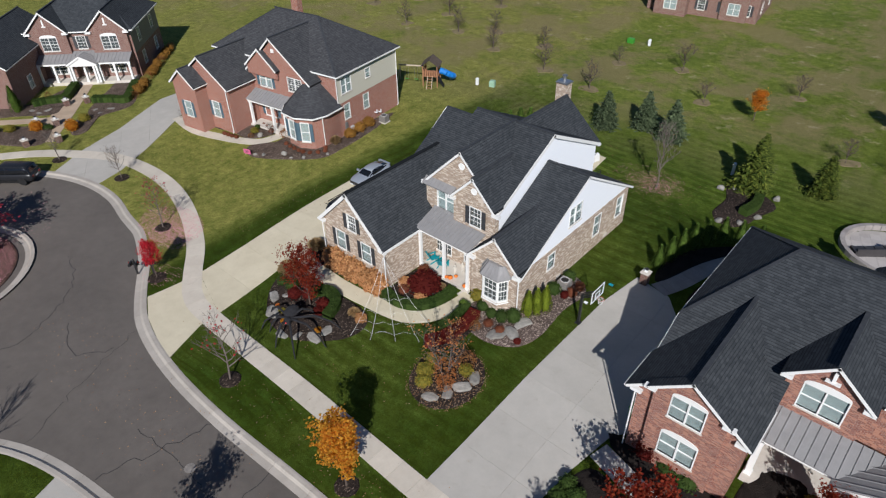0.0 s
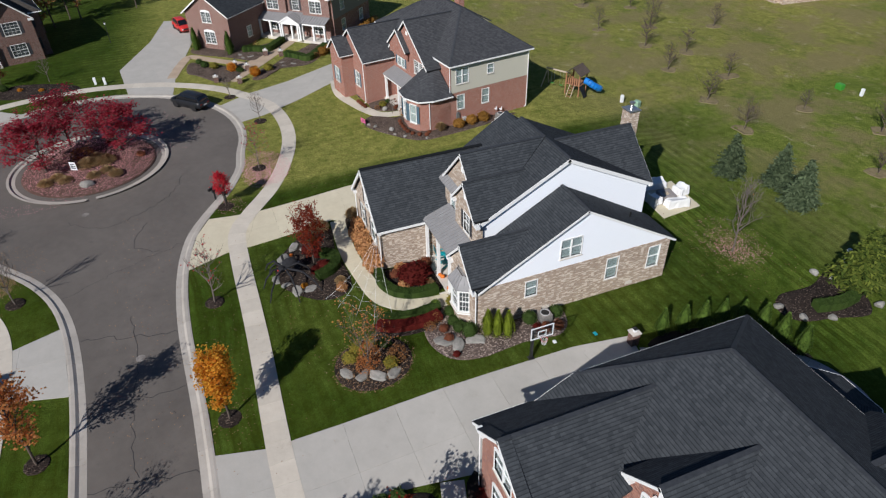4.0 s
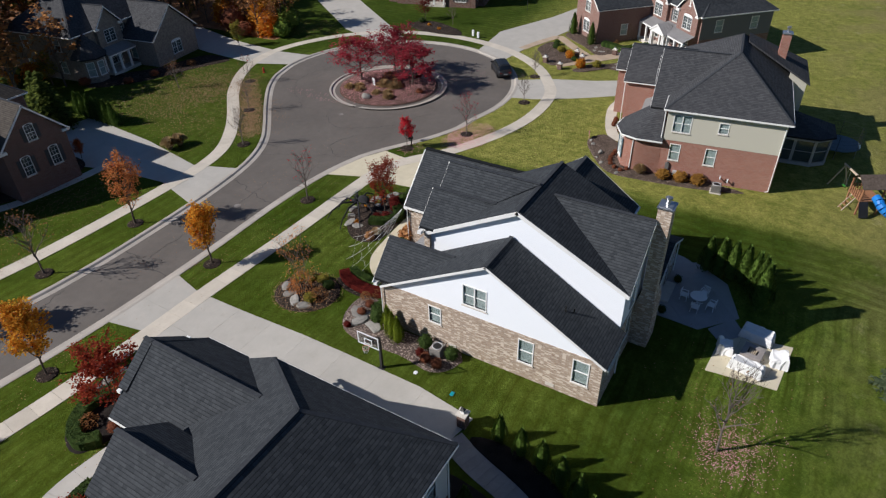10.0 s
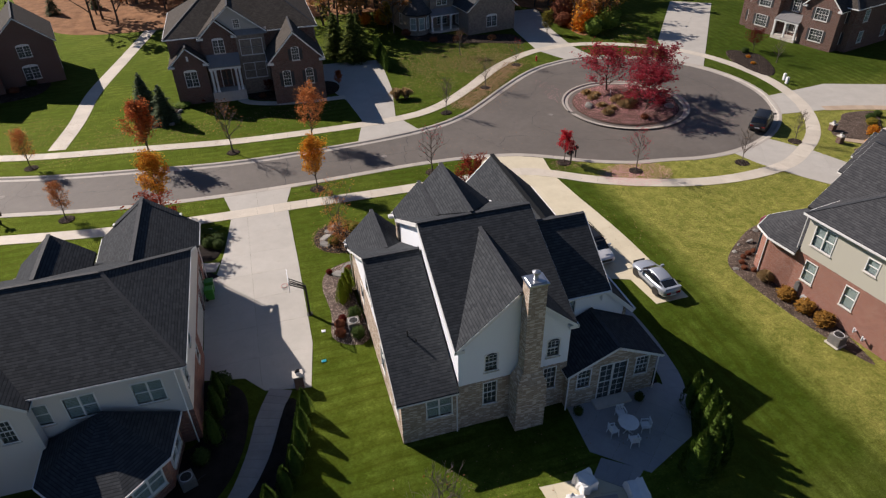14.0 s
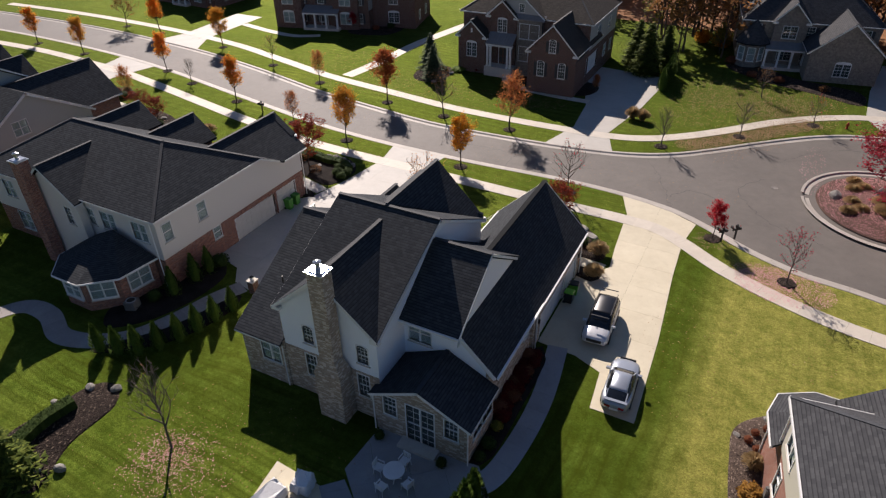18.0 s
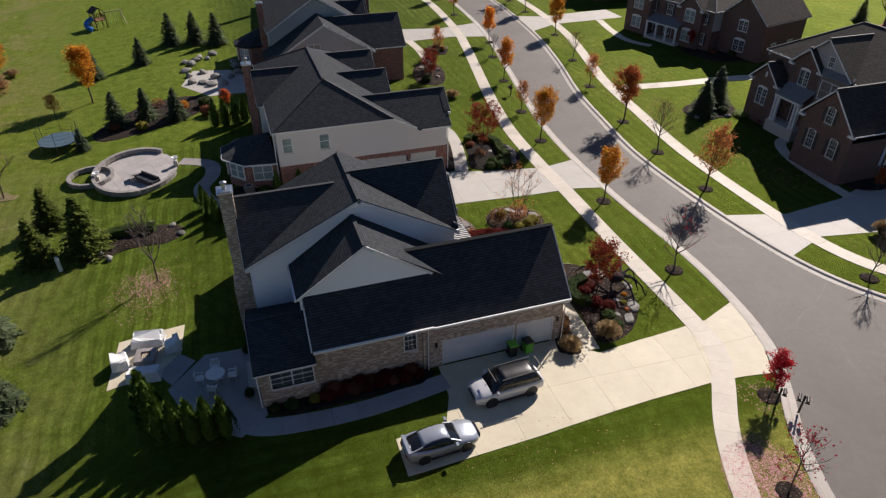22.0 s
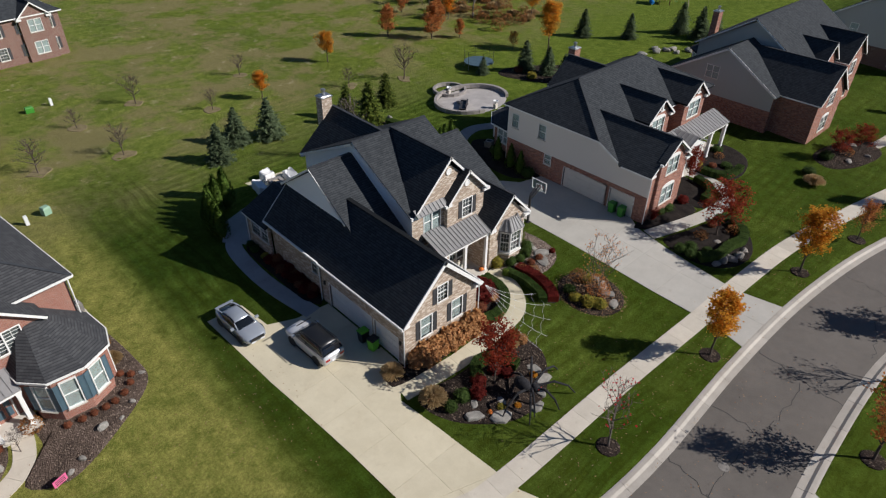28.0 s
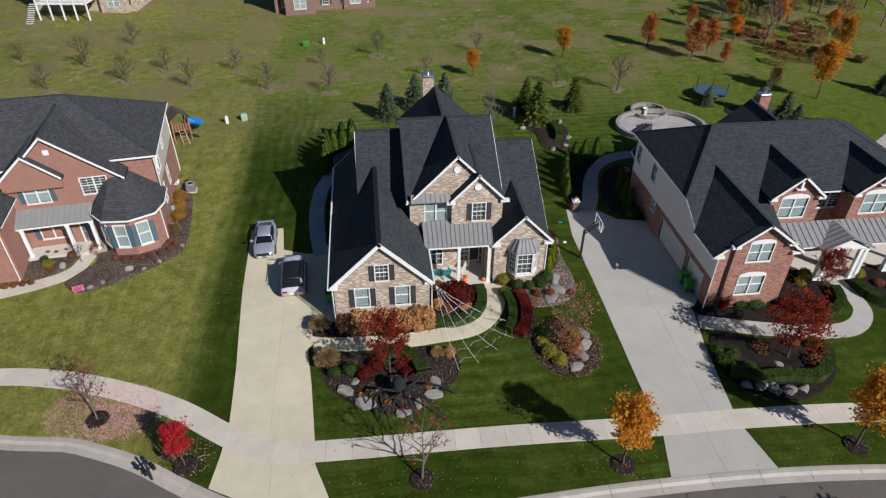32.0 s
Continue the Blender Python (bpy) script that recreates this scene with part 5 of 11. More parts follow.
    def chimney(self, x0, x1, y0, y1, z1, mat, z0=0.0, flue=True):
        mb = MB().box(x0, y0, z0, x1, y1, z1)
        self.part("chimney", mb, mat)
        self.part("chimney_cap", MB().box(x0 - 0.08, y0 - 0.08, z1, x1 + 0.08, y1 + 0.08, z1 + 0.07).box(x0 + 0.05, y0 + 0.05, z1 + 0.07, x1 - 0.05, y1 - 0.05, z1 + 0.14), STEEL, "bright metal chimney cap")
        if flue:
            cx, cy = (x0 + x1) / 2, (y0 + y1) / 2
            self.part("flue", MB().lathe([(0.13, z1 + 0.12), (0.13, z1 + 0.5), (0.22, z1 + 0.52), (0.22, z1 + 0.6), (0.06, z1 + 0.68)], 12, cx, cy), STEEL, "round metal flue")

    def garage_door(self, p0, p1, z0, z1, mat, panels=4):
        """A sectional door between two points, seen from outside from left to right."""
        a, b = Vector((*p0, 0)), Vector((*p1, 0))
        d = (b - a)
        w = d.length
        yaw = math.atan2(d.y, d.x)
        m = Matrix.Translation(a + Vector((0, 0, z0)) - BASE[self.root]) @ Matrix.Rotation(yaw, 4, "Z")
        def leaf():
            mb = MB()
            n, c = panels, max(2, round(w / 0.6))
            for j in range(n):
                z, h = (z1 - z0) * j / n, (z1 - z0) / n
                mb.box(0, 0.10, z, w, 0.14, z + h - 0.012)
                for i in range(c):
                    x = w * i / c
                    mb.box(x + 0.06, 0.085, z + 0.07, x + w / c - 0.06, 0.10, z + h - 0.08)
            return mb
        put("garage_door", shared(("garage_door", round(w, 2), round(z1 - z0, 2), mat.name), leaf, mat), self.root, m)
        mb = MB().box(-0.1, -0.02, 0, 0, 0.14, z1 - z0 + 0.1).box(w, -0.02, 0, w + 0.1, 0.14, z1 - z0 + 0.1).box(0, -0.02, z1 - z0, w, 0.14, z1 - z0 + 0.1)
        put("door_frame", mb.data("door_frame", self.trim), self.root, m)

    def column(self, x, y, z0, z1, r=0.11, square=False):
        mb = MB()
        if square:
            mb.box(x - r, y - r, z0, x + r, y + r, z1).box(x - r * 1.3, y - r * 1.3, z0, x + r * 1.3, y + r * 1.3, z0 + 0.18).box(x - r * 1.3, y - r * 1.3, z1 - 0.15, x + r * 1.3, y + r * 1.3, z1)
        else:
            mb.lathe([(r * 1.3, z0), (r * 1.3, z0 + 0.12), (r, z0 + 0.16), (r * 0.88, z1 - 0.16), (r * 1.25, z1 - 0.1), (r * 1.25, z1)], 12, x, y)
        self.part("porch_column", mb, self.trim)

    def door(self, place, yaw, w, h, mat=None):
        m = Matrix.Translation(Vector(place) - BASE[self.root]) @ Matrix.Rotation(yaw, 4, "Z")
        mb = MB().box(-w / 2, 0.03, 0, w / 2, 0.08, h)
        for x in (-1, 1):
            for z0, z1 in ((0.12, 0.45), (0.5, 0.92)):
                mb.box(x * w * 0.25 - w * 0.17, 0.015, h * z0, x * w * 0.25 + w * 0.17, 0.03, h * z1)
        ob = put("front_door", mb.data("front_door", mat or DOOR_DARK), self.root, m)
        hd = MB().lathe([(0.02, 0), (0.035, 0.01), (0.035, 0.05), (0.01, 0.06)], 8)
        hd.moved(Matrix.Translation((w * 0.4, 0.02, h * 0.46)) @ Matrix.Rotation(radians(90), 4, "X"))
        put("door_handle", hd.data("door_handle", STEEL), ob)
        fm = MB().box(-w / 2 - 0.1, -0.03, 0, -w / 2, 0.1, h + 0.1).box(w / 2, -0.03, 0, w / 2 + 0.1, 0.1, h + 0.1).box(-w / 2, -0.03, h, w / 2, 0.1, h + 0.1)
        put("door_frame", fm.data("door_frame", self.trim), ob)


def main_house():
    h = House("tan brick and white siding house with charcoal gabled roofs", -27, 35, base=(-27, 35))
    BR, SD = TAN_BRICK, SIDE_WHITE
    # garage wing, its gable to the street
    C0, C1, CF = -34.85, -28.2, 25.2
    h.gable_face((C0, CF), (C1, CF), 0, 4.15, 7.4, BR, [(3.36, 4.35, 0.85, 1.3, "gs"), (1.92, 2.1, 0.95, 1.6, "bs"), (4.74, 2.1, 0.95, 1.6, "bs")])
    h.wall((C0, 34.6), (C0, CF), (0, 4.25), BR, doors=[(3.4, 0.3, 4.88, 2.2), (7.45, 0.3, 2.5, 2.2)])
    h.garage_door((C0 + 0.02, 33.64), (C0 + 0.02, 28.76), 0.3, 2.5, DOOR_WHITE)
    h.garage_door((C0 + 0.02, 28.4), (C0 + 0.02, 25.9), 0.3, 2.5, DOOR_WHITE)
    h.wall((-34.62, 41.8), (-34.62, 34.55), (0, 4.45), BR, [(6.0, 2.2, 0.75, 1.5, "g")])
    h.wall((C0, 34.8), (-34.62, 34.8), (0, 4.2), BR)
    h.wall((C1, CF), (C1, 31.2), (0, 4.2), BR)
    zc = lambda x: 4.17 + (x + 35.15) * 0.986
    h.roof([(-35.15, 41.95, 4.17), (-35.15, 24.9, 4.17), (-31.55, 24.9, 7.72), (-31.55, 36.6, 7.72), (-32.7, 36.6, zc(-32.7)), (-32.7, 41.95, zc(-32.7))])
    h.roof([(-27.95, 24.9, 4.17), (-27.95, 31.2, 4.17), (-29.1, 36.6, 5.30), (-31.55, 36.6, 7.72), (-31.55, 24.9, 7.72)])
    h.bars("ridge_cap", [((-31.55, 24.9, 7.78), (-31.55, 35.4, 7.78))], 0.34, 0.05, SHINGLE)
    h.bars("rake_board", [((-35.15, 24.9, 4.17), (-31.55, 24.9, 7.72)), ((-27.95, 24.9, 4.17), (-31.55, 24.9, 7.72)), ((-35.15, 41.95, 4.17), (-32.75, 41.95, zc(-32.75)))], 0.1, 0.26)
    h.bars("gutter", [((-35.2, 24.9, 4.14), (-35.2, 34.4, 4.14)), ((-35.2, 34.4, 4.2), (-35.2, 41.9, 4.2)), ((-27.9, 24.9, 4.14), (-27.9, 30.9, 4.14))], 0.13, 0.14)
    for x in (-34.9, -28.2):
        h.part("eave_return", MB().box(x - 0.35, 24.95, 3.9, x + 0.35, 25.2, 4.12), TRIM)
    h.part("corner_lamp", MB().box(-34.98, 25.5, 2.2, -34.86, 25.64, 2.5), BLACK)
    h.part("wall_lamp", MB().box(-34.98, 34.1, 2.2, -34.86, 34.24, 2.5), BLACK)
    h.downspout(-34.95, 34.7, 4.1, out=(-0.3, 0))
    h.downspout(-34.95, 25.12, 4.1, out=(-0.2, -0.1))
    h.downspout(-28.05, 25.1, 4.1, out=(0.2, -0.1))
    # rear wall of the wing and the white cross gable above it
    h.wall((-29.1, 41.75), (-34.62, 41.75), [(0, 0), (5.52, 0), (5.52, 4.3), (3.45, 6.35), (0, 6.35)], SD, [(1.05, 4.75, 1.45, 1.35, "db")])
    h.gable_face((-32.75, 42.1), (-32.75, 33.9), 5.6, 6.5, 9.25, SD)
    h.roof([(-32.95, 31.4, 5.32), (-29.0, 31.4, 5.32), (-29.0, 37.95, 9.55), (-32.95, 37.95, 9.55)])
    h.bars("ridge_cap", [((-32.95, 37.95, 9.6), (-29.2, 37.95, 9.6))], 0.24, 0.04, RIDGE)
    h.roof([(-29.0, 42.3, 6.55), (-32.95, 42.3, 6.55), (-32.95, 37.95, 9.57), (-29.0, 37.95, 9.57)])
    h.bars("rake_board", [((-32.97, 42.3, 6.57), (-32.97, 37.95, 9.57)), ((-32.97, 33.75, 6.7), (-32.97, 37.95, 9.57))], 0.05, 0.16)
    h.bars("gutter", [((-32.95, 42.35, 6.54), (-29.1, 42.35, 6.54))], 0.13, 0.14)
    # tall middle block
    A0, A1, AF, AR = -29.1, -22.35, 31.0, 44.7
    h.wall((A0, AF), (A1, AF), (0, 7.0), BR, [(1.95, 5.1, 1.6, 1.75, "db"), (4.6, 1.2, 1.5, 1.7, "g"), (1.6, 1.0, 1.7, 1.9, "g")], doors=[(5.75, 0.4, 0.0, 0.0)][:0])
    h.gable_face((A0, AR), (A0, AF), 3.2, 6.95, 10.45, SD, peak=(AR - 37.45) / (AR - AF))
    h.gable_face((A1, AF), (A1, AR), 3.2, 6.95, 10.45, SD, peak=(37.45 - AF) / (AR - AF))
    h.roof([(-25.57, 37.45, 10.66), (-22.1, 37.45, 10.66), (-22.1, 31.2, 7.278)])
    h.roof([(-29.35, 37.45, 10.66), (-25.57, 37.45, 10.66), (-29.2, 30.87, 7.1), (-29.35, 30.87, 7.1)])
    h.roof([(-22.1, 37.45, 10.66), (-25.75, 37.45, 10.66), (-25.75, 38.39, 10.2), (-22.1, 45.0, 6.98)])
    h.roof([(-25.75, 37.45, 10.66), (-29.35, 37.45, 10.66), (-29.35, 44.9, 7.03), (-25.75, 38.39, 10.2)])
    h.bars("ridge_cap", [((-29.35, 37.45, 10.7), (-22.1, 37.45, 10.7))], 0.24, 0.04, RIDGE)
    h.bars("rake_board", [((-22.09, y, 6.98), (-22.09, 37.45, 10.66)) for y in (30.65, 45.0)], 0.05, 0.26, drop=0.04)
    h.bars("rake_board", [((-29.36, y, 6.98), (-29.36, 37.45, 10.66)) for y in (30.65, 45.0)], 0.05, 0.2, drop=0.06)
    # rear gable with the chimney
    h.gable_face((A1, AR), (A0, AR), 3.9, 6.9, 9.95, SD, [(1.95, 4.7, 0.72, 1.15, "ga"), (5.75, 4.7, 0.72, 1.15, "ga")])
    h.wall((A1, AR + 0.03), (A0, AR + 0.03), (0, 3.95), BR, [(1.9, 2.05, 0.75, 1.7, "g"), (5.65, 2.05, 0.75, 1.7, "g")])
    h.roof([(-25.75, 38.39, 10.2), (-25.75, 45.0, 10.2), (-22.1, 45.0, 6.98)])
    h.roof([(-25.75, 45.0, 10.2), (-25.75, 38.39, 10.2), (-29.4, 45.0, 6.98)])
    h.bars("ridge_cap", [((-25.75, 38.39, 10.24), (-25.75, 45.0, 10.24))], 0.24, 0.04, RIDGE)
    h.bars("rake_board", [((x, 45.0, 6.98), (-25.75, 45.0, 10.2)) for x in (-29.4, -22.1)], 0.05, 0.18, drop=0.02)
    for x, s in ((-29.15, 1), (-22.35, -1)):
        h.part("eave_return", MB().box(x - 0.3, 44.7, 6.72, x + 0.3, 44.98, 6.95), TRIM)
    h.chimney(-26.85, -25.85, 44.9, 45.75, 11.05, BR)
    h.part("chimney_base", MB().prism([(-27.25, 44.75), (-25.45, 44.75), (-25.45, 45.95), (-27.25, 45.95)], 0, 4.0).prism([(-27.25, 44.75), (-25.45, 44.75), (-25.45, 45.95), (-27.25, 45.95)], 4.0, 4.9, 0.62), BR)
    h.downspout(-22.2, 44.9, 3.8, out=(0, 0.3))
    # front gables, the smaller one proud of the larger
    h.gable_face((-29.1, 30.98), (-22.35, 30.98), 6.9, 7.0, 10.35, BR, name="front_gable")
    h.roof([(-22.1, 30.7, 7.252), (-22.1, 31.2, 7.252), (-25.57, 37.45, 10.78), (-25.57, 30.7, 10.78)])
    h.roof([(-29.2, 30.87, 7.1), (-29.2, 30.7, 7.1), (-25.57, 30.7, 10.78), (-25.57, 37.45, 10.78)])
    h.bars("ridge_cap", [((-25.57, 30.7, 10.82), (-25.57, 37.45, 10.82))], 0.24, 0.04, RIDGE)
    h.bars("rake_board", [((-29.2, 30.7, 7.1), (-25.57, 30.7, 10.78)), ((-21.95, 30.7, 7.1), (-25.57, 30.7, 10.78))], 0.05, 0.16, drop=0.03)
    h.wall((-26.0, 30.55), (-22.15, 30.55), [(0, 3.0), (3.85, 3.0), (3.85, 7.15), (1.93, 9.1), (0, 7.15)], BR, [(2.07, 5.3, 0.95, 1.5, "gs")], name="front_gable")
    h.wall((-26.0, 31.0), (-26.0, 30.55), (3.0, 7.2), BR)
    h.wall((-22.15, 30.55), (-22.15, 31.0), (3.0, 7.2), BR)
    h.roof([(-22.05, 30.25, 7.334), (-22.05, 31.35, 7.334), (-24.06, 35.1, 9.4), (-24.06, 30.25, 9.4)])
    h.roof([(-26.2, 31.2, 7.2), (-26.2, 30.25, 7.2), (-24.06, 30.25, 9.4), (-24.06, 32.6, 9.4)])
    h.bars("ridge_cap", [((-24.06, 30.25, 9.44), (-24.06, 35.1, 9.44))], 0.24, 0.04, RIDGE)
    h.bars("rake_board", [((x, 30.25, 7.2), (-24.06, 30.25, 9.4)) for x in (-26.2, -21.92)], 0.05, 0.16, drop=0.03)
    for x, y, z in ((-25.57, 30.96, 9.5), (-24.07, 30.53, 8.2)):
        mb = MB().lathe([(0.27, 0), (0.27, 0.05), (0.21, 0.06), (0.2, 0.03)], 20)
        mb.moved(Matrix.Translation((x, y, z)) @ Matrix.Rotation(radians(90), 4, "X"))
        h.part("round_vent", mb, TRIM, "round white gable vent")
    h.metal_roof([(-29.0, 30.45, 7.15), (-26.1, 30.45, 7.15), (-26.1, 30.97, 7.55), (-29.0, 30.97, 7.55)], 8, "window_hood")
    for x, y in ((-29.05, 30.7), (-26.1, 30.3), (-22.05, 30.3)):
        h.part("eave_return", MB().box(x - 0.3, y, 6.9, x + 0.35, y + 0.3, 7.12), TRIM)
    # porch
    h.metal_roof([(-28.2, 28.7, 4.32), (-23.1, 28.7, 4.32), (-22.9, 30.98, 5.15), (-28.2, 30.98, 5.15)], 15)
    h.part("porch_beam", MB().box(-28.1, 28.82, 4.0, -23.2, 29.0, 4.28), TRIM)
    h.part("porch_ceiling", MB().box(-28.1, 29.0, 4.05, -23.2, 30.9, 4.1), TRIM)
    h.part("porch_floor", MB().box(-28.15, 28.75, 0.0, -23.1, 30.98, 0.62), STONE_CAP, "pale concrete porch floor")
    h.part("porch_step", MB().box(-23.7, 28.2, 0.0, -21.95, 28.75, 0.45).box(-23.6, 27.8, 0.0, -22.05, 28.2, 0.26), STONE_CAP)
    for x in (-28.0, -25.6, -23.3):
        h.column(x, 28.95, 0.62, 4.0, 0.11, True)
    h.wall((-23.1, 29.0), (-23.1, 31.0), (0, 4.2), BR)
    h.door((-23.95, 30.98, 0.62), 0, 1.0, 2.15, DOOR_DARK)
    # east wing
    B1, BF, BK = -18.95, 29.3, 44.85
    h.gable_face((B1, BF), (B1, BK), 3.94, 3.98, 8.3, SD, [(6.95, 4.85, 1.6, 1.5, "db")], peak=(37.1 - BF) / (BK - BF))
    h.wall((B1 + 0.03, BF), (B1 + 0.03, BK), (0, 4.05), BR, [(3.98, 2.3, 0.85, 1.3, "b"), (10.63, 1.8, 0.95, 1.8, "b"), (14.25, 1.8, 0.95, 1.8, "b")])
    h.wall((B1, BK), (A1, BK), (0, 4.1), BR, [(2.2, 2.1, 1.45, 1.5, "db")])
    h.wall((-23.1, BF), (B1, BF), (0, 4.2), BR)
    h.gable(-22.25, -18.65, 29.0, 45.15, 4.0, 8.58, "x", ends="b", ridge=37.1)
    h.gable_face((-22.9, 28.9), (-18.95, 28.9), 0, 4.25, 6.45, BR)
    h.wall((-22.9, 29.3), (-22.9, 28.9), (0, 4.25), BR)
    h.wall((-18.95, 28.9), (-18.95, 29.3), (0, 4.25), BR)
    h.roof([(-18.65, 28.6, 4.555), (-18.65, 29.98, 4.555), (-20.775, 33.81, 6.72), (-20.775, 28.6, 6.72)])
    h.roof([(-23.15, 33.6, 4.3), (-23.15, 28.6, 4.3), (-20.775, 28.6, 6.72), (-20.775, 33.81, 6.72)])
    h.bars("ridge_cap", [((-20.775, 28.6, 6.76), (-20.775, 33.81, 6.76))], 0.24, 0.04, RIDGE)
    h.bars("rake_board", [((x, 28.6, 4.3), (-20.775, 28.6, 6.72)) for x in (-23.15, -18.4)], 0.05, 0.16, drop=0.03)
    h.bars("gutter", [((-23.15, 28.6, 4.27), (-23.15, 31.0, 4.27))], 0.085, 0.11)
    for x in (-22.85, -18.85):
        h.part("eave_return", MB().box(x - 0.3, 28.62, 4.02, x + 0.35, 28.9, 4.25), TRIM)
    h.downspout(-18.82, 29.0, 4.0, out=(0.2, -0.1))
    for s in (34.6, 41.7):
        h.part("foundation_vent", MB().box(-18.93, s - 0.3, 0.62, -18.88, s + 0.3, 0.88), STONE_CAP)
    # bay window with its small metal roof
    ring = [(-21.75, 28.9), (-21.3, 28.2), (-20.0, 28.2), (-19.55, 28.9)]
    h.part("bay_core", MB().prism([(-21.45, 28.9), (-21.1, 28.55), (-20.2, 28.55), (-19.85, 28.9)], 3.7, 4.5), METAL_ROOF)
    h.part("bay_base", MB().prism(ring, 0.35, 1.5), BR)
    h.part("bay_sill", MB().prism([(-21.85, 28.9), (-21.35, 28.1), (-19.95, 28.1), (-19.45, 28.9)], 1.5, 1.6), TRIM)
    h.part("bay_head", MB().prism([(-21.85, 28.9), (-21.35, 28.1), (-19.95, 28.1), (-19.45, 28.9)], 3.55, 3.75), TRIM)
    for a, b in zip(ring, ring[1:]):
        w = math.hypot(b[0] - a[0], b[1] - a[1])
        h.window(Vector(((a[0] + b[0]) / 2, (a[1] + b[1]) / 2, 1.7)), math.atan2(b[1] - a[1], b[0] - a[0]), w - 0.2, 1.75, "g")
    roof_low, roof_top = [(-21.95, 28.9), (-21.4, 28.0), (-19.9, 28.0), (-19.35, 28.9)], [(-21.4, 28.88), (-21.1, 28.6), (-20.2, 28.6), (-19.9, 28.88)]
    for i in range(3):
        a, b, c, d = roof_low[i], roof_low[i + 1], roof_top[i + 1], roof_top[i]
        h.metal_roof([(*a, 3.76), (*b, 3.76), (*c, 4.6), (*d, 4.6)], (2, 4, 2)[i], "bay_roof")
    # sunroom
    h.gable_face((-29.05, 45.25), (-34.95, 45.25), 0, 3.45, 4.7, BR, [(1.0, 2.0, 0.8, 1.4, "g"), (4.9, 2.0, 0.8, 1.4, "g"), (2.95, 0.5, 1.75, 2.9, "dgt")], peak=0.5)
    h.wall((-34.95, 45.25), (-34.95, 41.8), (0, 3.5), BR, [(1.95, 1.75, 2.5, 1.5, "dg")])
    h.wall((-29.05, 44.7), (-29.05, 45.25), (0, 3.5), BR)
    h.gable(-35.25, -28.8, 41.8, 45.5, 3.42, 4.95, "y", ends="b", ridge=-32.0)
    for x in (-35.0, -29.0):
        h.downspout(x, 45.35, 3.3, out=(0, 0.4))
    h.part("door_step", MB().box(-33.2, 45.25, 0, -30.8, 46.0, 0.62), STONE_CAP)
    h.part("plumbing_vent", MB().tube((-20.2, 41.8, 5.8), (-20.2, 41.8, 6.35), 0.05, 0.05, 8).tube((-20.6, 42.2, 5.6), (-20.6, 42.2, 6.0), 0.04, 0.04, 8), BLACK)
    h.part("floor_closure", MB().box(-34.6, 25.4, 0.0, -28.4, 41.5, 0.28).box(-28.9, 31.2, 0.0, -19.2, 44.5, 0.28), ROOM)
    return h


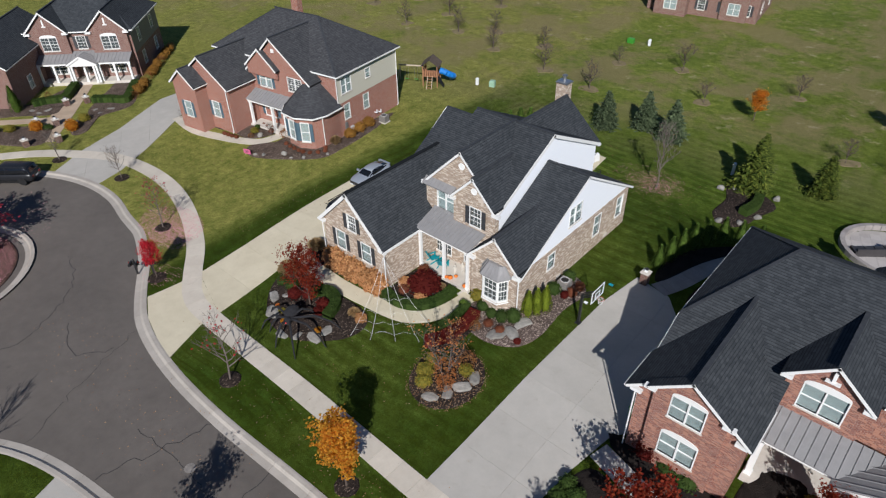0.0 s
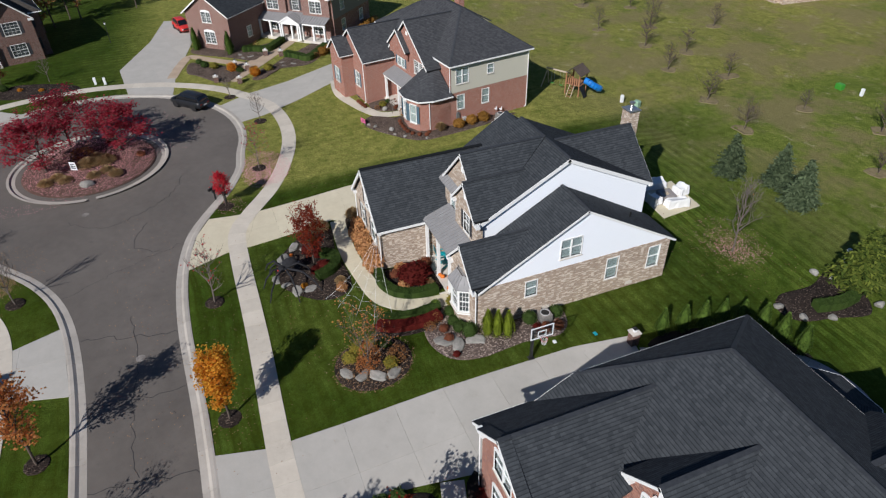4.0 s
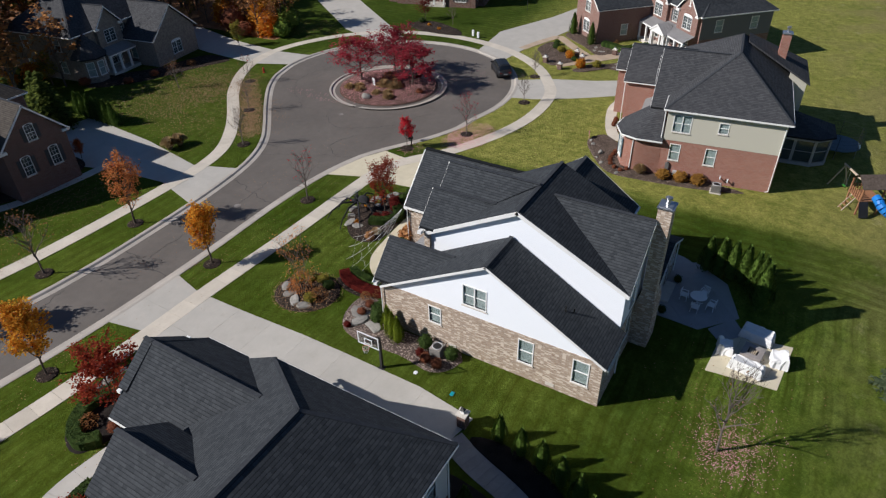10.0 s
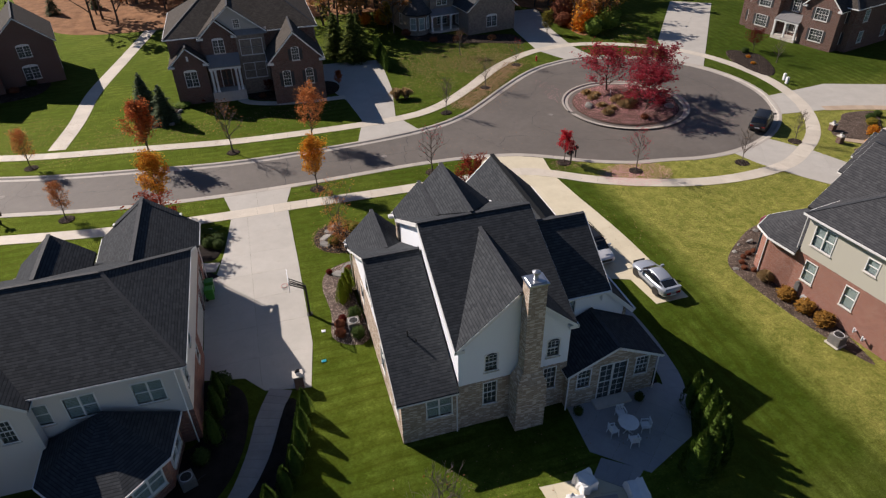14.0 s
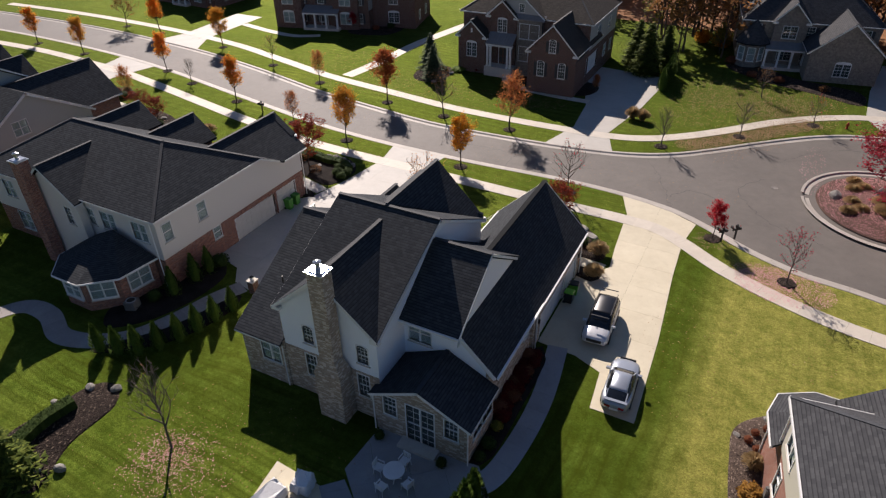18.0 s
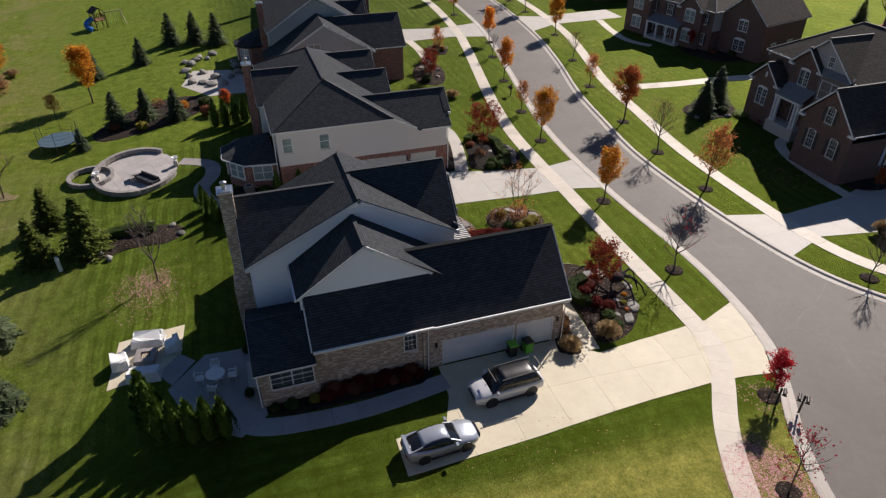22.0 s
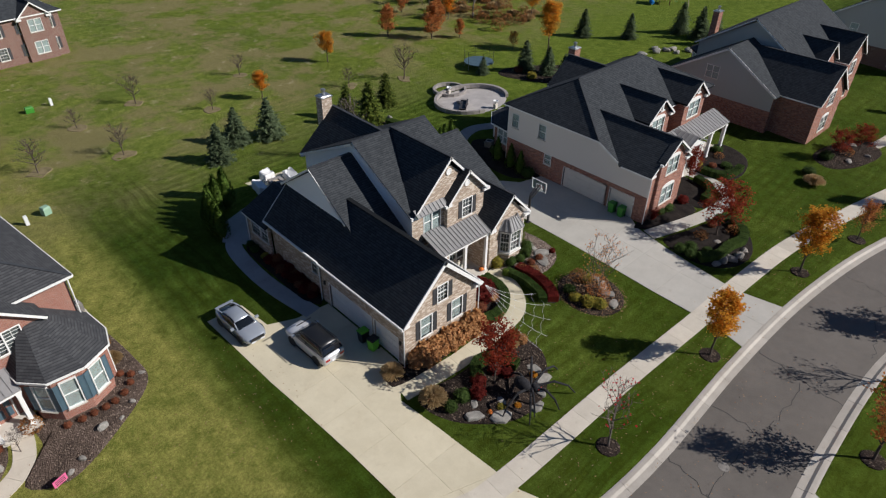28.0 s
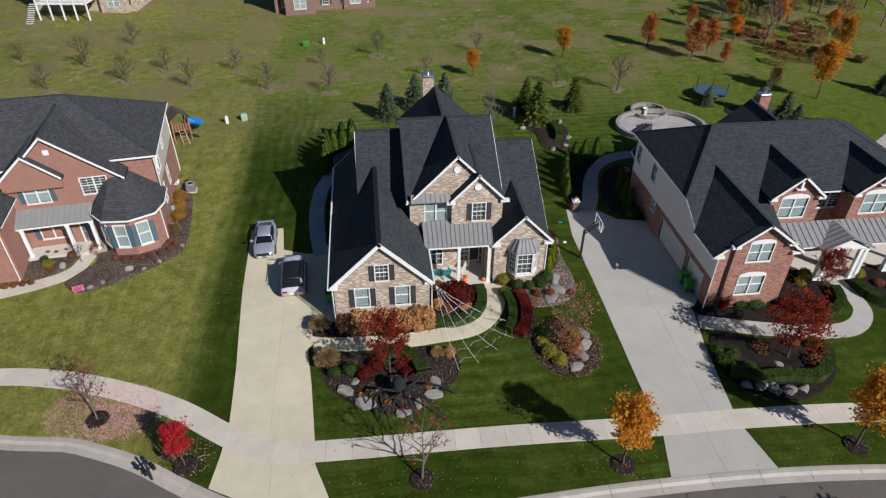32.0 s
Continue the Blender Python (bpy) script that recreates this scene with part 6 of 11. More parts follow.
def right_house():
    h = House("two-storey wine brick house with charcoal hipped roof", 2, 33, base=(2, 33))
    BR, SD = WINE_BRICK, SIDE_STONE
    W, E, F, K, G = -7.65, 12.2, 30.4, 40.85, 24.35
    # west side: brick with two garage doors, pale siding above
    h.wall((W, K), (W, G), (0, 3.05), BR, [(5.35, 2.0, 0.75, 1.0, "b")], doors=[(9.85, 0.3, 4.88, 2.2), (14.0, 0.3, 2.5, 2.2)])
    h.garage_door((W + 0.02, 33.44), (W + 0.02, 28.56), 0.3, 2.5, DOOR_CREAM)
    h.garage_door((W + 0.02, 28.1), (W + 0.02, 25.6), 0.3, 2.5, DOOR_CREAM)
    h.wall((W - 0.02, K), (W - 0.02, G), [(0, 3.05), (16.5, 3.05), (16.5, 5.35), (13.6, 5.35), (11.0, 6.5), (0, 6.5)], SD, [(0.9, 4.4, 0.8, 1.4, "b"), (4.35, 4.4, 0.85, 1.4, "b")])
    h.wall((E, K), (W, K), (0, 3.0), BR, [(3, 1.2, 1.5, 1.6, "db"), (7, 1.2, 1.5, 1.6, "db")])
    h.wall((E, K + 0.02), (W, K + 0.02), (3.0, 6.5), SD, [(2.5, 4.3, 1.3, 1.5, "db"), (6, 4.3, 0.8, 1.3, "b"), (12.6, 4.3, 0.8, 1.4, "b"), (14.6, 4.3, 1.5, 1.5, "db"), (18, 4.3, 1.5, 1.5, "db")])
    h.wall((E, F), (E, K), (0, 6.5), BR, [(3, 1.2, 0.9, 1.6, "b"), (3, 4.3, 0.9, 1.5, "b"), (7.5, 4.3, 0.9, 1.5, "b")])
    h.wall((-1.9, F), (E, F), (0, 6.6), BR, [(4.4, 0.9, 1.6, 1.9, "db"), (6.2, 4.75, 1.7, 1.5, "dgt"), (11.5, 0.9, 1.8, 1.9, "db")])
    h.hip(-8.1, E + 0.4, 29.7, 41.25, 6.68, 9.9, -4.07, 6.4, ridge=35.56, gutters=False)
    h.bars("gutter", [((-8.1, 41.25, 6.65), (E + 0.4, 41.25, 6.65)), ((-8.1, 29.7, 6.65), (-8.1, 41.25, 6.65)), ((E + 0.4, 29.7, 6.65), (E + 0.4, 41.25, 6.65)), ((2.6, 29.7, 6.65), (4.7, 29.7, 6.65))], 0.085, 0.11)
    # the sunny slope runs lower over the garage end
    h.roof([(-8.1, 26.9, 5.18), (-2.5, 26.9, 5.18), (-2.5, 30.0, 6.85), (-8.1, 30.0, 6.85)])
    h.bars("rake_board", [((-8.12, 27.2, 5.3), (-8.12, 29.8, 6.7))], 0.05, 0.16)
    # garage gable to the street, its middle proud under a rake of its own
    h.gable_face((W, G), (-1.9, G), 0, 5.4, 7.7, BR, peak=0.48)
    h.wall((-1.9, G), (-1.9, 30.4), (0, 5.4), BR)
    h.gable_face((-6.75, 24.1), (-2.85, 24.1), 0, 6.3, 7.75, BR, [(1.9, 4.75, 1.75, 1.5, "dba"), (1.95, 1.75, 1.95, 1.6, "dba")], peak=0.48, name="front_gable")
    for x in (-6.75, -2.85):
        h.wall((x, G) if x < -5 else (x, 24.1), (x, 24.1) if x < -5 else (x, G), (0, 6.3), BR)
    h.roof([(-8.3, 27.3, 5.35), (-8.3, 24.05, 5.35), (-4.88, 24.05, 8.03), (-4.88, 32.16, 8.03)])
    h.roof([(-1.45, 24.05, 5.35), (-1.45, 27.3, 5.35), (-4.88, 32.16, 8.03), (-4.88, 24.05, 8.03)])
    h.bars("ridge_cap", [((-4.88, 24.05, 8.07), (-4.88, 32.16, 8.07))], 0.24, 0.04, RIDGE)
    h.bars("rake_board", [((x, 24.05, 5.35), (-4.88, 24.05, 8.03)) for x in (-8.3, -1.45)], 0.05, 0.16, drop=0.03)
    h.gable(-7.05, -2.6, 23.75, 24.4, 6.36, 8.06, "y", ends="a", ridge=-4.88, gutters="")
    for x, y, z in ((-7.7, 24.1, 5.1), (-2.0, 24.1, 5.1), (-6.9, 23.8, 6.1), (-2.75, 23.8, 6.1)):
        h.part("eave_return", MB().box(x - 0.32, y, z, x + 0.32, y + 0.28, z + 0.2), TRIM)
    h.bars("gutter", [((-8.3, 24.05, 5.32), (-8.3, 27.1, 5.32)), ((-1.45, 24.05, 5.32), (-1.45, 27.4, 5.32))], 0.10, 0.13)
    h.roof([(-3.4, 27.4, 5.45), (-1.5, 27.4, 5.45), (-1.5, 30.1, 6.9), (-3.4, 30.1, 6.9)])
    for m in (0.18, 7.0):
        x0, x1, apex = m - 1.95, m + 1.95, 8.85
        h.gable_face((x0, 28.85), (x1, 28.85), 3.6, 6.95, apex - 0.25, BR, [(1.95, 5.05, 2.1, 1.65, "dba")])
        for x, q in ((x0, 1), (x1, 0)):
            h.wall((x, F) if q else (x, 28.85), (x, 28.85) if q else (x, F), (3.6, 6.95), BR)
        h.gable(m - 2.27, m + 2.27, 28.5, 33.6, 6.95, apex, "y", ends="a", gutters="")
        h.part("gable_bracket", MB().box(m - 0.08, 28.63, apex - 1.2, m + 0.08, 28.8, apex - 0.6).box(m - 0.35, 28.59, apex - 1.3, m + 0.35, 28.8, apex - 1.2), TRIM)
        for x in (x0, x1):
            h.part("eave_return", MB().box(x - 0.3, 28.55, 6.7, x + 0.3, 28.85, 6.92), TRIM)
    # long metal porch roof with a pedimented portico
    h.metal_roof([(-1.85, 26.8, 3.6), (12.0, 26.8, 3.6), (12.0, 28.9, 4.5), (-1.85, 28.9, 4.5)], 28)
    h.gable_face((2.3, 26.4), (5.9, 26.4), 3.35, 3.4, 4.25, TRIM, thick=0.1, name="pediment")
    h.metal_roof([(1.95, 28.6, 3.5), (1.95, 26.2, 3.5), (4.1, 26.2, 4.55), (4.1, 28.6, 4.55)], 5, "portico_roof")
    h.metal_roof([(6.25, 26.2, 3.5), (6.25, 28.6, 3.5), (4.1, 28.6, 4.55), (4.1, 26.2, 4.55)], 5, "portico_roof")
    h.part("porch_floor", MB().box(-1.75, 26.3, 0, 12, F, 0.5), STONE_CAP)
    h.part("porch_beam", MB().box(-1.8, 26.9, 3.3, 11.9, 27.1, 3.55), TRIM)
    for x in (-1.5, 8.6, 11.6):
        h.column(x, 27.0, 0.5, 3.35, 0.16, True)
    for x in (2.4, 2.85, 5.35, 5.8):
        h.column(x, 26.5, 0.5, 3.4, 0.14, True)
    h.door((4.1, F - 0.02, 0.5), 0, 1.1, 2.15)
    # rear gable, chimney, garden room
    h.gable_face((5.6, 41.6), (-0.2, 41.6), 0, 6.5, 8.75, SD, [(1.3, 4.3, 0.7, 1.5, "g"), (4.5, 4.3, 0.7, 1.5, "g")])
    h.wall((-0.2, 41.6), (-0.2, 41.0), (0, 6.5), SD)
    h.wall((5.6, 41.0), (5.6, 41.6), (0, 6.5), SD)
    h.gable(-0.5, 5.9, 36, 41.9, 6.5, 9.1, "y", ends="b")
    h.chimney(3.5, 4.5, 41.75, 42.6, 9.4, BR)
    ring = [(-0.6, 41.0), (-6.6, 41.0), (-6.2, 43.9), (-4.3, 45.6), (-2.0, 45.6), (-0.4, 43.8)]
    h.part("garden_room", MB().prism([p for p in ring][::-1], 0, 3.2), BR)
    for a, b in zip(ring[1:], ring[2:]):
        w = math.hypot(b[0] - a[0], b[1] - a[1])
        yaw = math.atan2(a[1] - b[1], a[0] - b[0])
        h.window(Vector(((a[0] + b[0]) / 2, (a[1] + b[1]) / 2, 1.45)) + Vector((math.sin(yaw), -math.cos(yaw), 0)) * 0.10, yaw, min(1.7, w - 0.5), 1.4, "db")
    eave = [(-7.0, 41.0), (-6.6, 44.1), (-4.5, 46.0), (-1.8, 46.0), (0.0, 44.0), (0.0, 41.0)]
    for a, b in zip(eave, eave[1:]):
        h.roof([(*b, 3.2), (*a, 3.2), (-3.4, 41.4, 4.9)])
    h.bars("gutter", [((*a, 3.18), (*b, 3.18)) for a, b in zip(eave, eave[1:])], 0.13, 0.14)
    h.downspout(-7.4, 41.1, 6.3, out=(0, 0.3))
    h.downspout(-7.75, 24.25, 5.2, out=(-0.2, -0.1))
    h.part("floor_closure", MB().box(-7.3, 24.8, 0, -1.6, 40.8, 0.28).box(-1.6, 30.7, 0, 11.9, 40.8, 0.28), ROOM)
    return h


def left_house():
    h = House("two-storey red brick house with slate blue shutters and bay", -49.7, 37.0, 8.0, roof=SHINGLE_GREY, shutters=SHUTTER_BLUE, z=0.3)
    BR, SD = RED_BRICK, SIDE_CREAM
    E, W, F, K = 0.45, -17.2, 2.9, 13.0
    h.wall((E, 0.1), (E, K), (0, 3.95), BR, [(4.0, 2.0, 0.85, 1.55, "b"), (7.2, 2.0, 0.85, 1.55, "b")])
    h.wall((E + 0.03, F), (E + 0.03, K), (3.95, 7.0), SD, [(1.4, 4.9, 1.5, 1.6, "db"), (5.0, 5.3, 0.75, 0.95, "b")])
    h.wall((E, K), (W, K), (0, 7.0), SD, [(3, 1.2, 1.6, 1.7, "db"), (3, 4.9, 1.2, 1.5, "db"), (9, 4.9, 1.2, 1.5, "db"), (14, 1.2, 1.6, 1.7, "db")])
    h.wall((W, K), (W, -2.4), (0, 5.4), BR, [(4, 1.2, 0.9, 1.6, "b"), (9, 1.2, 0.9, 1.6, "b")])
    h.wall((W, F), (E, F), (0, 7.0), BR, [])
    h.hip(W - 0.4, E + 0.4, F - 0.35, K + 0.35, 7.1, 10.75, -12, -5.9, ridge=8.0)
    # tall front gable with a smaller one lapped over it
    h.gable_face((-10.6, 1.4), (-1.9, 1.4), 0, 6.2, 9.85, BR, [(2.3, 4.6, 1.7, 1.7, "dbs"), (6.6, 4.9, 1.9, 1.4, "dgt")], peak=0.46)
    h.wall((-1.9, 1.4), (-1.9, F), (0, 6.2), BR)
    h.wall((-10.6, F), (-10.6, 1.4), (0, 6.2), BR)
    h.gable(-10.95, -1.55, 1.1, 8.0, 6.15, 10.25, "y", ends="a", ridge=-6.6, gutters="")
    h.gable_face((-10.4, 1.05), (-6.1, 1.05), 5.9, 6.9, 8.7, BR, name="front_gable")
    h.gable(-10.6, -5.9, 0.8, 4.5, 6.85, 8.95, "y", ends="a", gutters="")
    h.part("gable_block", MB().box(-6.75, 1.34, 8.6, -6.35, 1.42, 9.0), TRIM)
    # left wing with two stepped gables
    h.gable_face((W, -2.4), (-10.2, -2.4), 0, 5.3, 7.85, BR, [(4.6, 1.6, 1.0, 1.7, "bs")])
    h.wall((-10.2, -2.4), (-10.2, F), (0, 5.3), BR)
    h.gable(W - 0.35, -9.85, -2.75, 5.5, 5.25, 8.15, "y", ends="a")
    h.gable_face((-17.0, -3.9), (-13.6, -3.9), 0, 5.3, 6.75, BR, [(1.7, 1.6, 1.0, 1.7, "bs")])
    h.wall((-13.6, -3.9), (-13.6, -2.4), (0, 5.3), BR)
    h.wall((-17.0, -2.4), (-17.0, -3.9), (0, 5.3), BR)
    h.gable(-17.3, -13.3, -4.2, 1.0, 5.25, 6.95, "y", ends="a")
    for x in (-10.3, -17.0):
        h.downspout(x, -2.6, 5.1)
    # porch
    h.metal_roof([(-10.3, -0.2, 3.4), (-4.6, -0.2, 3.4), (-4.6, 1.4, 4.1), (-10.3, 1.4, 4.1)], 14)
    h.part("porch_beam", MB().box(-10.2, -0.1, 3.1, -4.6, 0.1, 3.38), TRIM)
    h.part("porch_floor", MB().box(-10.2, -0.2, 0, -4.4, 1.4, 0.45), STONE_CAP)
    for x in (-9.9, -6.6, -4.8):
        h.column(x, 0.05, 0.45, 3.1, 0.12, True)
    h.window(Vector((-8.2, 1.38, 1.2)), 0, 1.8, 1.5, "dbs")
    h.door((-5.6, 1.38, 0.45), 0, 1.0, 2.1, SHUTTER_BLUE)
    # bay with a faceted roof
    ring = [(-4.2, 1.4), (-4.2, 0.2), (-3.4, -1.0), (-1.7, -1.3), (-0.1, -0.7), (0.45, 0.6), (0.45, 2.9)]
    h.part("bay_wall", MB().prism(ring + [(-4.2, 2.9)], 0, 3.85), BR)
    for i in (1, 2, 3):
        a, b = ring[i], ring[i + 1]
        yaw = math.atan2(b[1] - a[1], b[0] - a[0])
        w = math.hypot(b[0] - a[0], b[1] - a[1])
        h.window(Vector(((a[0] + b[0]) / 2, (a[1] + b[1]) / 2, 1.1)) + Vector((math.sin(yaw), -math.cos(yaw), 0)) * 0.10, yaw, 0.85, 2.0, "bs")
    eave = [(-4.6, 1.4), (-4.6, 0.0), (-3.6, -1.4), (-1.6, -1.75), (0.3, -1.0), (0.9, 0.5), (0.9, 2.9)]
    for a, b in zip(eave, eave[1:]):
        h.roof([(*a, 3.85), (*b, 3.85), (-2.6, 2.5, 6.9)])
    h.bars("gutter", [((*a, 3.83), (*b, 3.83)) for a, b in zip(eave, eave[1:])], 0.13, 0.14)
    h.downspout(0.55, 2.7, 6.9, 3.9, (0.1, -0.1))
    h.downspout(0.55, 12.9, 6.9)
    h.downspout(0.5, 0.2, 3.7)
    h.chimney(-13.4, -12.4, 11.6, 12.4, 10.9, BR)
    h.part("electric_meter", MB().box(0.46, 3.5, 0.9, 0.62, 3.85, 1.6).lathe([(0.1, 1.62), (0.1, 1.7)], 10, 0.54, 3.67), AC_GREY, "grey electric meter box")
    h.part("gas_meter", MB().box(0.5, 4.3, 0.55, 0.75, 4.7, 0.95).tube((0.6, 4.5, 0.0), (0.6, 4.5, 0.55), 0.03, 0.03, 6), GREY_TRIM, "grey gas meter on a pipe")
    for y, z in ((8.6, 0.9), (9.3, 0.7)):
        h.part("vent_pipe", MB().tube((0.45, y, z), (0.8, y, z), 0.06, 0.06, 8).tube((0.8, y, z), (0.8, y, z + 0.35), 0.06, 0.06, 8), WHITE_PLASTIC, "white plastic exhaust elbow")
    # broader rear slope and glazed garden room
    h.roof([(-10.2, 15.0, 6.95), (-17.6, 15.0, 6.95), (-13.0, 8.6, 10.6), (-10.2, 8.6, 10.6)])
    h.wall((-10.4, 14.7), (-17.2, 14.7), (0, 6.9), SD, [(1.6, 4.6, 1.4, 1.5, "db"), (5.0, 4.6, 1.0, 1.5, "b"), (3.2, 1.2, 2.0, 1.8, "db")])
    h.wall((-10.4, K), (-10.4, 14.7), [(0, 0), (1.7, 0), (1.7, 6.9), (0, 7.9)], SD)
    h.wall((-17.2, 14.7), (-17.2, K), (0, 6.9), SD)
    room = [(-6.4, K), (-6.4, 16.6), (-7.4, 18.0), (-10.2, 18.0), (-10.2, 14.7)]
    for p, q in zip(room, room[1:-1]):
        w = math.hypot(q[0] - p[0], q[1] - p[1])
        n = max(1, int(w / 1.5))
        h.wall(p, q, (0, 3.1), SIDE_GREY, [(w * (i + 0.5) / n, 0.5, w / n - 0.25, 2.2, "k") for i in range(n)], thick=0.12, name="glazed_wall")
    eave = [(-6.1, K), (-6.1, 16.8), (-7.2, 18.3), (-10.4, 18.3)]
    for p, q in zip(eave, eave[1:]):
        h.roof([(*p, 3.15), (*q, 3.15), (-9.6, 14.0, 4.5)])
    h.roof([(-6.1, K, 3.15), (-9.6, 14.0, 4.5), (-9.6, K, 4.5)])
    h.part("floor_closure", MB().box(W + 0.3, F + 0.2, 0, E - 0.3, K - 0.3, 0.28), ROOM)
    return h


def gabled_house(label, x, y, yaw, wide, deep, eave, rise, brickwork, upper, roofing, fronts, porch=None, wing=None, chimney=None, shut=SHUTTER, split=3.1, garage=None, hip=True, z=0.0):
    """A house seen from across the street: local x along its front, y into the lot (front at y = 0).
    fronts: (x centre, width, out, eave, apex, windows per floor, style)."""
    h = House(label, x, y, yaw, roof=roofing, shutters=shut, z=z, course=0.34)
    x0, x1 = -wide / 2, wide / 2
    n = max(2, int(wide / 3.4))
    rows = [1.0, 4.0] if eave > 5 else [1.0]
    wins = lambda length, k, st="b": [(length * (i + 0.5) / k, z0, 1.05, 1.55, st) for i in range(k) for z0 in rows]
    h.wall((x0, 0), (x1, 0), (0, eave), brickwork, wins(wide, n, "gs"))
    for a, b, length in (((x1, 0), (x1, deep), deep), ((x0, deep), (x0, 0), deep)):
        k = max(2, int(deep / 4.5))
        ws = wins(length, k)
        h.wall(a, b, (0, split), brickwork, [w for w in ws if w[1] < split - 1.6])
        h.wall(a, b, (split, eave), upper, [w for w in ws if w[1] > split])
    ws = wins(wide, n)
    h.wall((x1, deep), (x0, deep), (0, split), brickwork, [w for w in ws if w[1] < split - 1.6])
    h.wall((x1, deep), (x0, deep), (split, eave), upper, [w for w in ws if w[1] > split])
    o = 0.4
    if hip:
        k = deep / 2 * 0.95
        h.hip(x0 - o, x1 + o, -o, deep + o, eave, eave + rise, x0 + k, max(x0 + k + 0.5, x1 - k))
    else:
        h.gable(x0 - o, x1 + o, -o, deep + o, eave, eave + rise, "x")
        for p, q in (((x1, 0), (x1, deep)), ((x0, deep), (x0, 0))):
            h.gable_face(p, q, eave - 0.05, eave, eave + rise - 0.3, upper)
    for cx, w, out, ez, apex, floors, st in fronts:
        ws = [(w / 2, 1.0 + 3.0 * f, min(1.9, w * 0.42), 1.6, st) for f in range(floors)]
        h.gable_face((cx - w / 2, -out), (cx + w / 2, -out), 0, ez, apex - 0.25, brickwork, ws)
        h.wall((cx - w / 2, 0), (cx - w / 2, -out), (0, ez), brickwork)
        h.wall((cx + w / 2, -out), (cx + w / 2, 0), (0, ez), brickwork)
        h.gable(cx - w / 2 - 0.35, cx + w / 2 + 0.35, -out - 0.35, deep * 0.45, ez, apex, "y", ends="a")
        for e in (-1, 1):
            h.part("eave_return", MB().box(cx + e * w / 2 - 0.35, -out - 0.3, ez - 0.3, cx + e * w / 2 + 0.35, -out, ez - 0.05), TRIM)
    if porch:
        cx, w, out, z1 = porch
        h.metal_roof([(cx - w / 2, -out, z1), (cx + w / 2, -out, z1), (cx + w / 2, 0, z1 + 0.8), (cx - w / 2, 0, z1 + 0.8)], int(w / 0.45))
        h.part("porch_floor", MB().box(cx - w / 2, -out, 0, cx + w / 2, 0, 0.4), STONE_CAP)
        h.part("porch_beam", MB().box(cx - w / 2, -out + 0.05, z1 - 0.3, cx + w / 2, -out + 0.25, z1 - 0.05), TRIM)
        k = max(2, int(w / 1.8) + 1)
        for i in range(k):
            h.column(cx - w / 2 + 0.2 + (w - 0.4) * i / (k - 1), -out + 0.15, 0.4, z1 - 0.3, 0.13, True)
        h.door((cx, -0.02, 0.4), 0, 1.1, 2.1)
    if wing:
        a, b, c, d, ez, apex = wing
        tall = [((b - a) * 0.5, 0.9, 1.8, 1.6, "dga")] + ([((b - a) * 0.5, 3.9, 1.5, 1.4, "dga")] if ez > 4.5 else [])
        if (b - a) < (d - c):
            h.gable_face((a, c), (b, c), 0, ez, apex - 0.3, brickwork, tall)
        else:
            h.wall((a, c), (b, c), (0, ez), brickwork, tall[:1])
        h.wall((b, c), (b, d), (0, ez), brickwork, [((d - c) * 0.3, 1.0, 1.0, 1.5, "b"), ((d - c) * 0.7, 1.0, 1.0, 1.5, "b")])
        h.wall((a, d), (a, c), (0, ez), brickwork, [((d - c) * 0.3, 1.0, 1.0, 1.5, "b"), ((d - c) * 0.7, 1.0, 1.0, 1.5, "b")])
        h.wall((b, d), (a, d), (0, ez), brickwork)
        if (b - a) < (d - c):
            h.gable(a - o, b + o, c - o, d + o, ez, apex, "y")
            h.gable_face((b, d), (a, d), ez - 0.05, ez, apex - 0.3, brickwork)
        else:
            h.gable(a - o, b + o, c - o, d + o, ez, apex, "x")
            h.gable_face((b, c), (b, d), ez - 0.05, ez, apex - 0.3, brickwork)
            h.gable_face((a, d), (a, c), ez - 0.05, ez, apex - 0.3, brickwork)
    if garage:
        p, q = garage
        h.garage_door(p, q, 0.1, 2.4, DOOR_WHITE)
    if chimney:
        h.chimney(chimney[0] - 0.5, chimney[0] + 0.5, chimney[1] - 0.4, chimney[1] + 0.4, chimney[2], brickwork)
    h.part("floor_closure", MB().box(x0 + 0.3, 0.3, 0, x1 - 0.3, deep - 0.3, 0.25), ROOM)
    return h


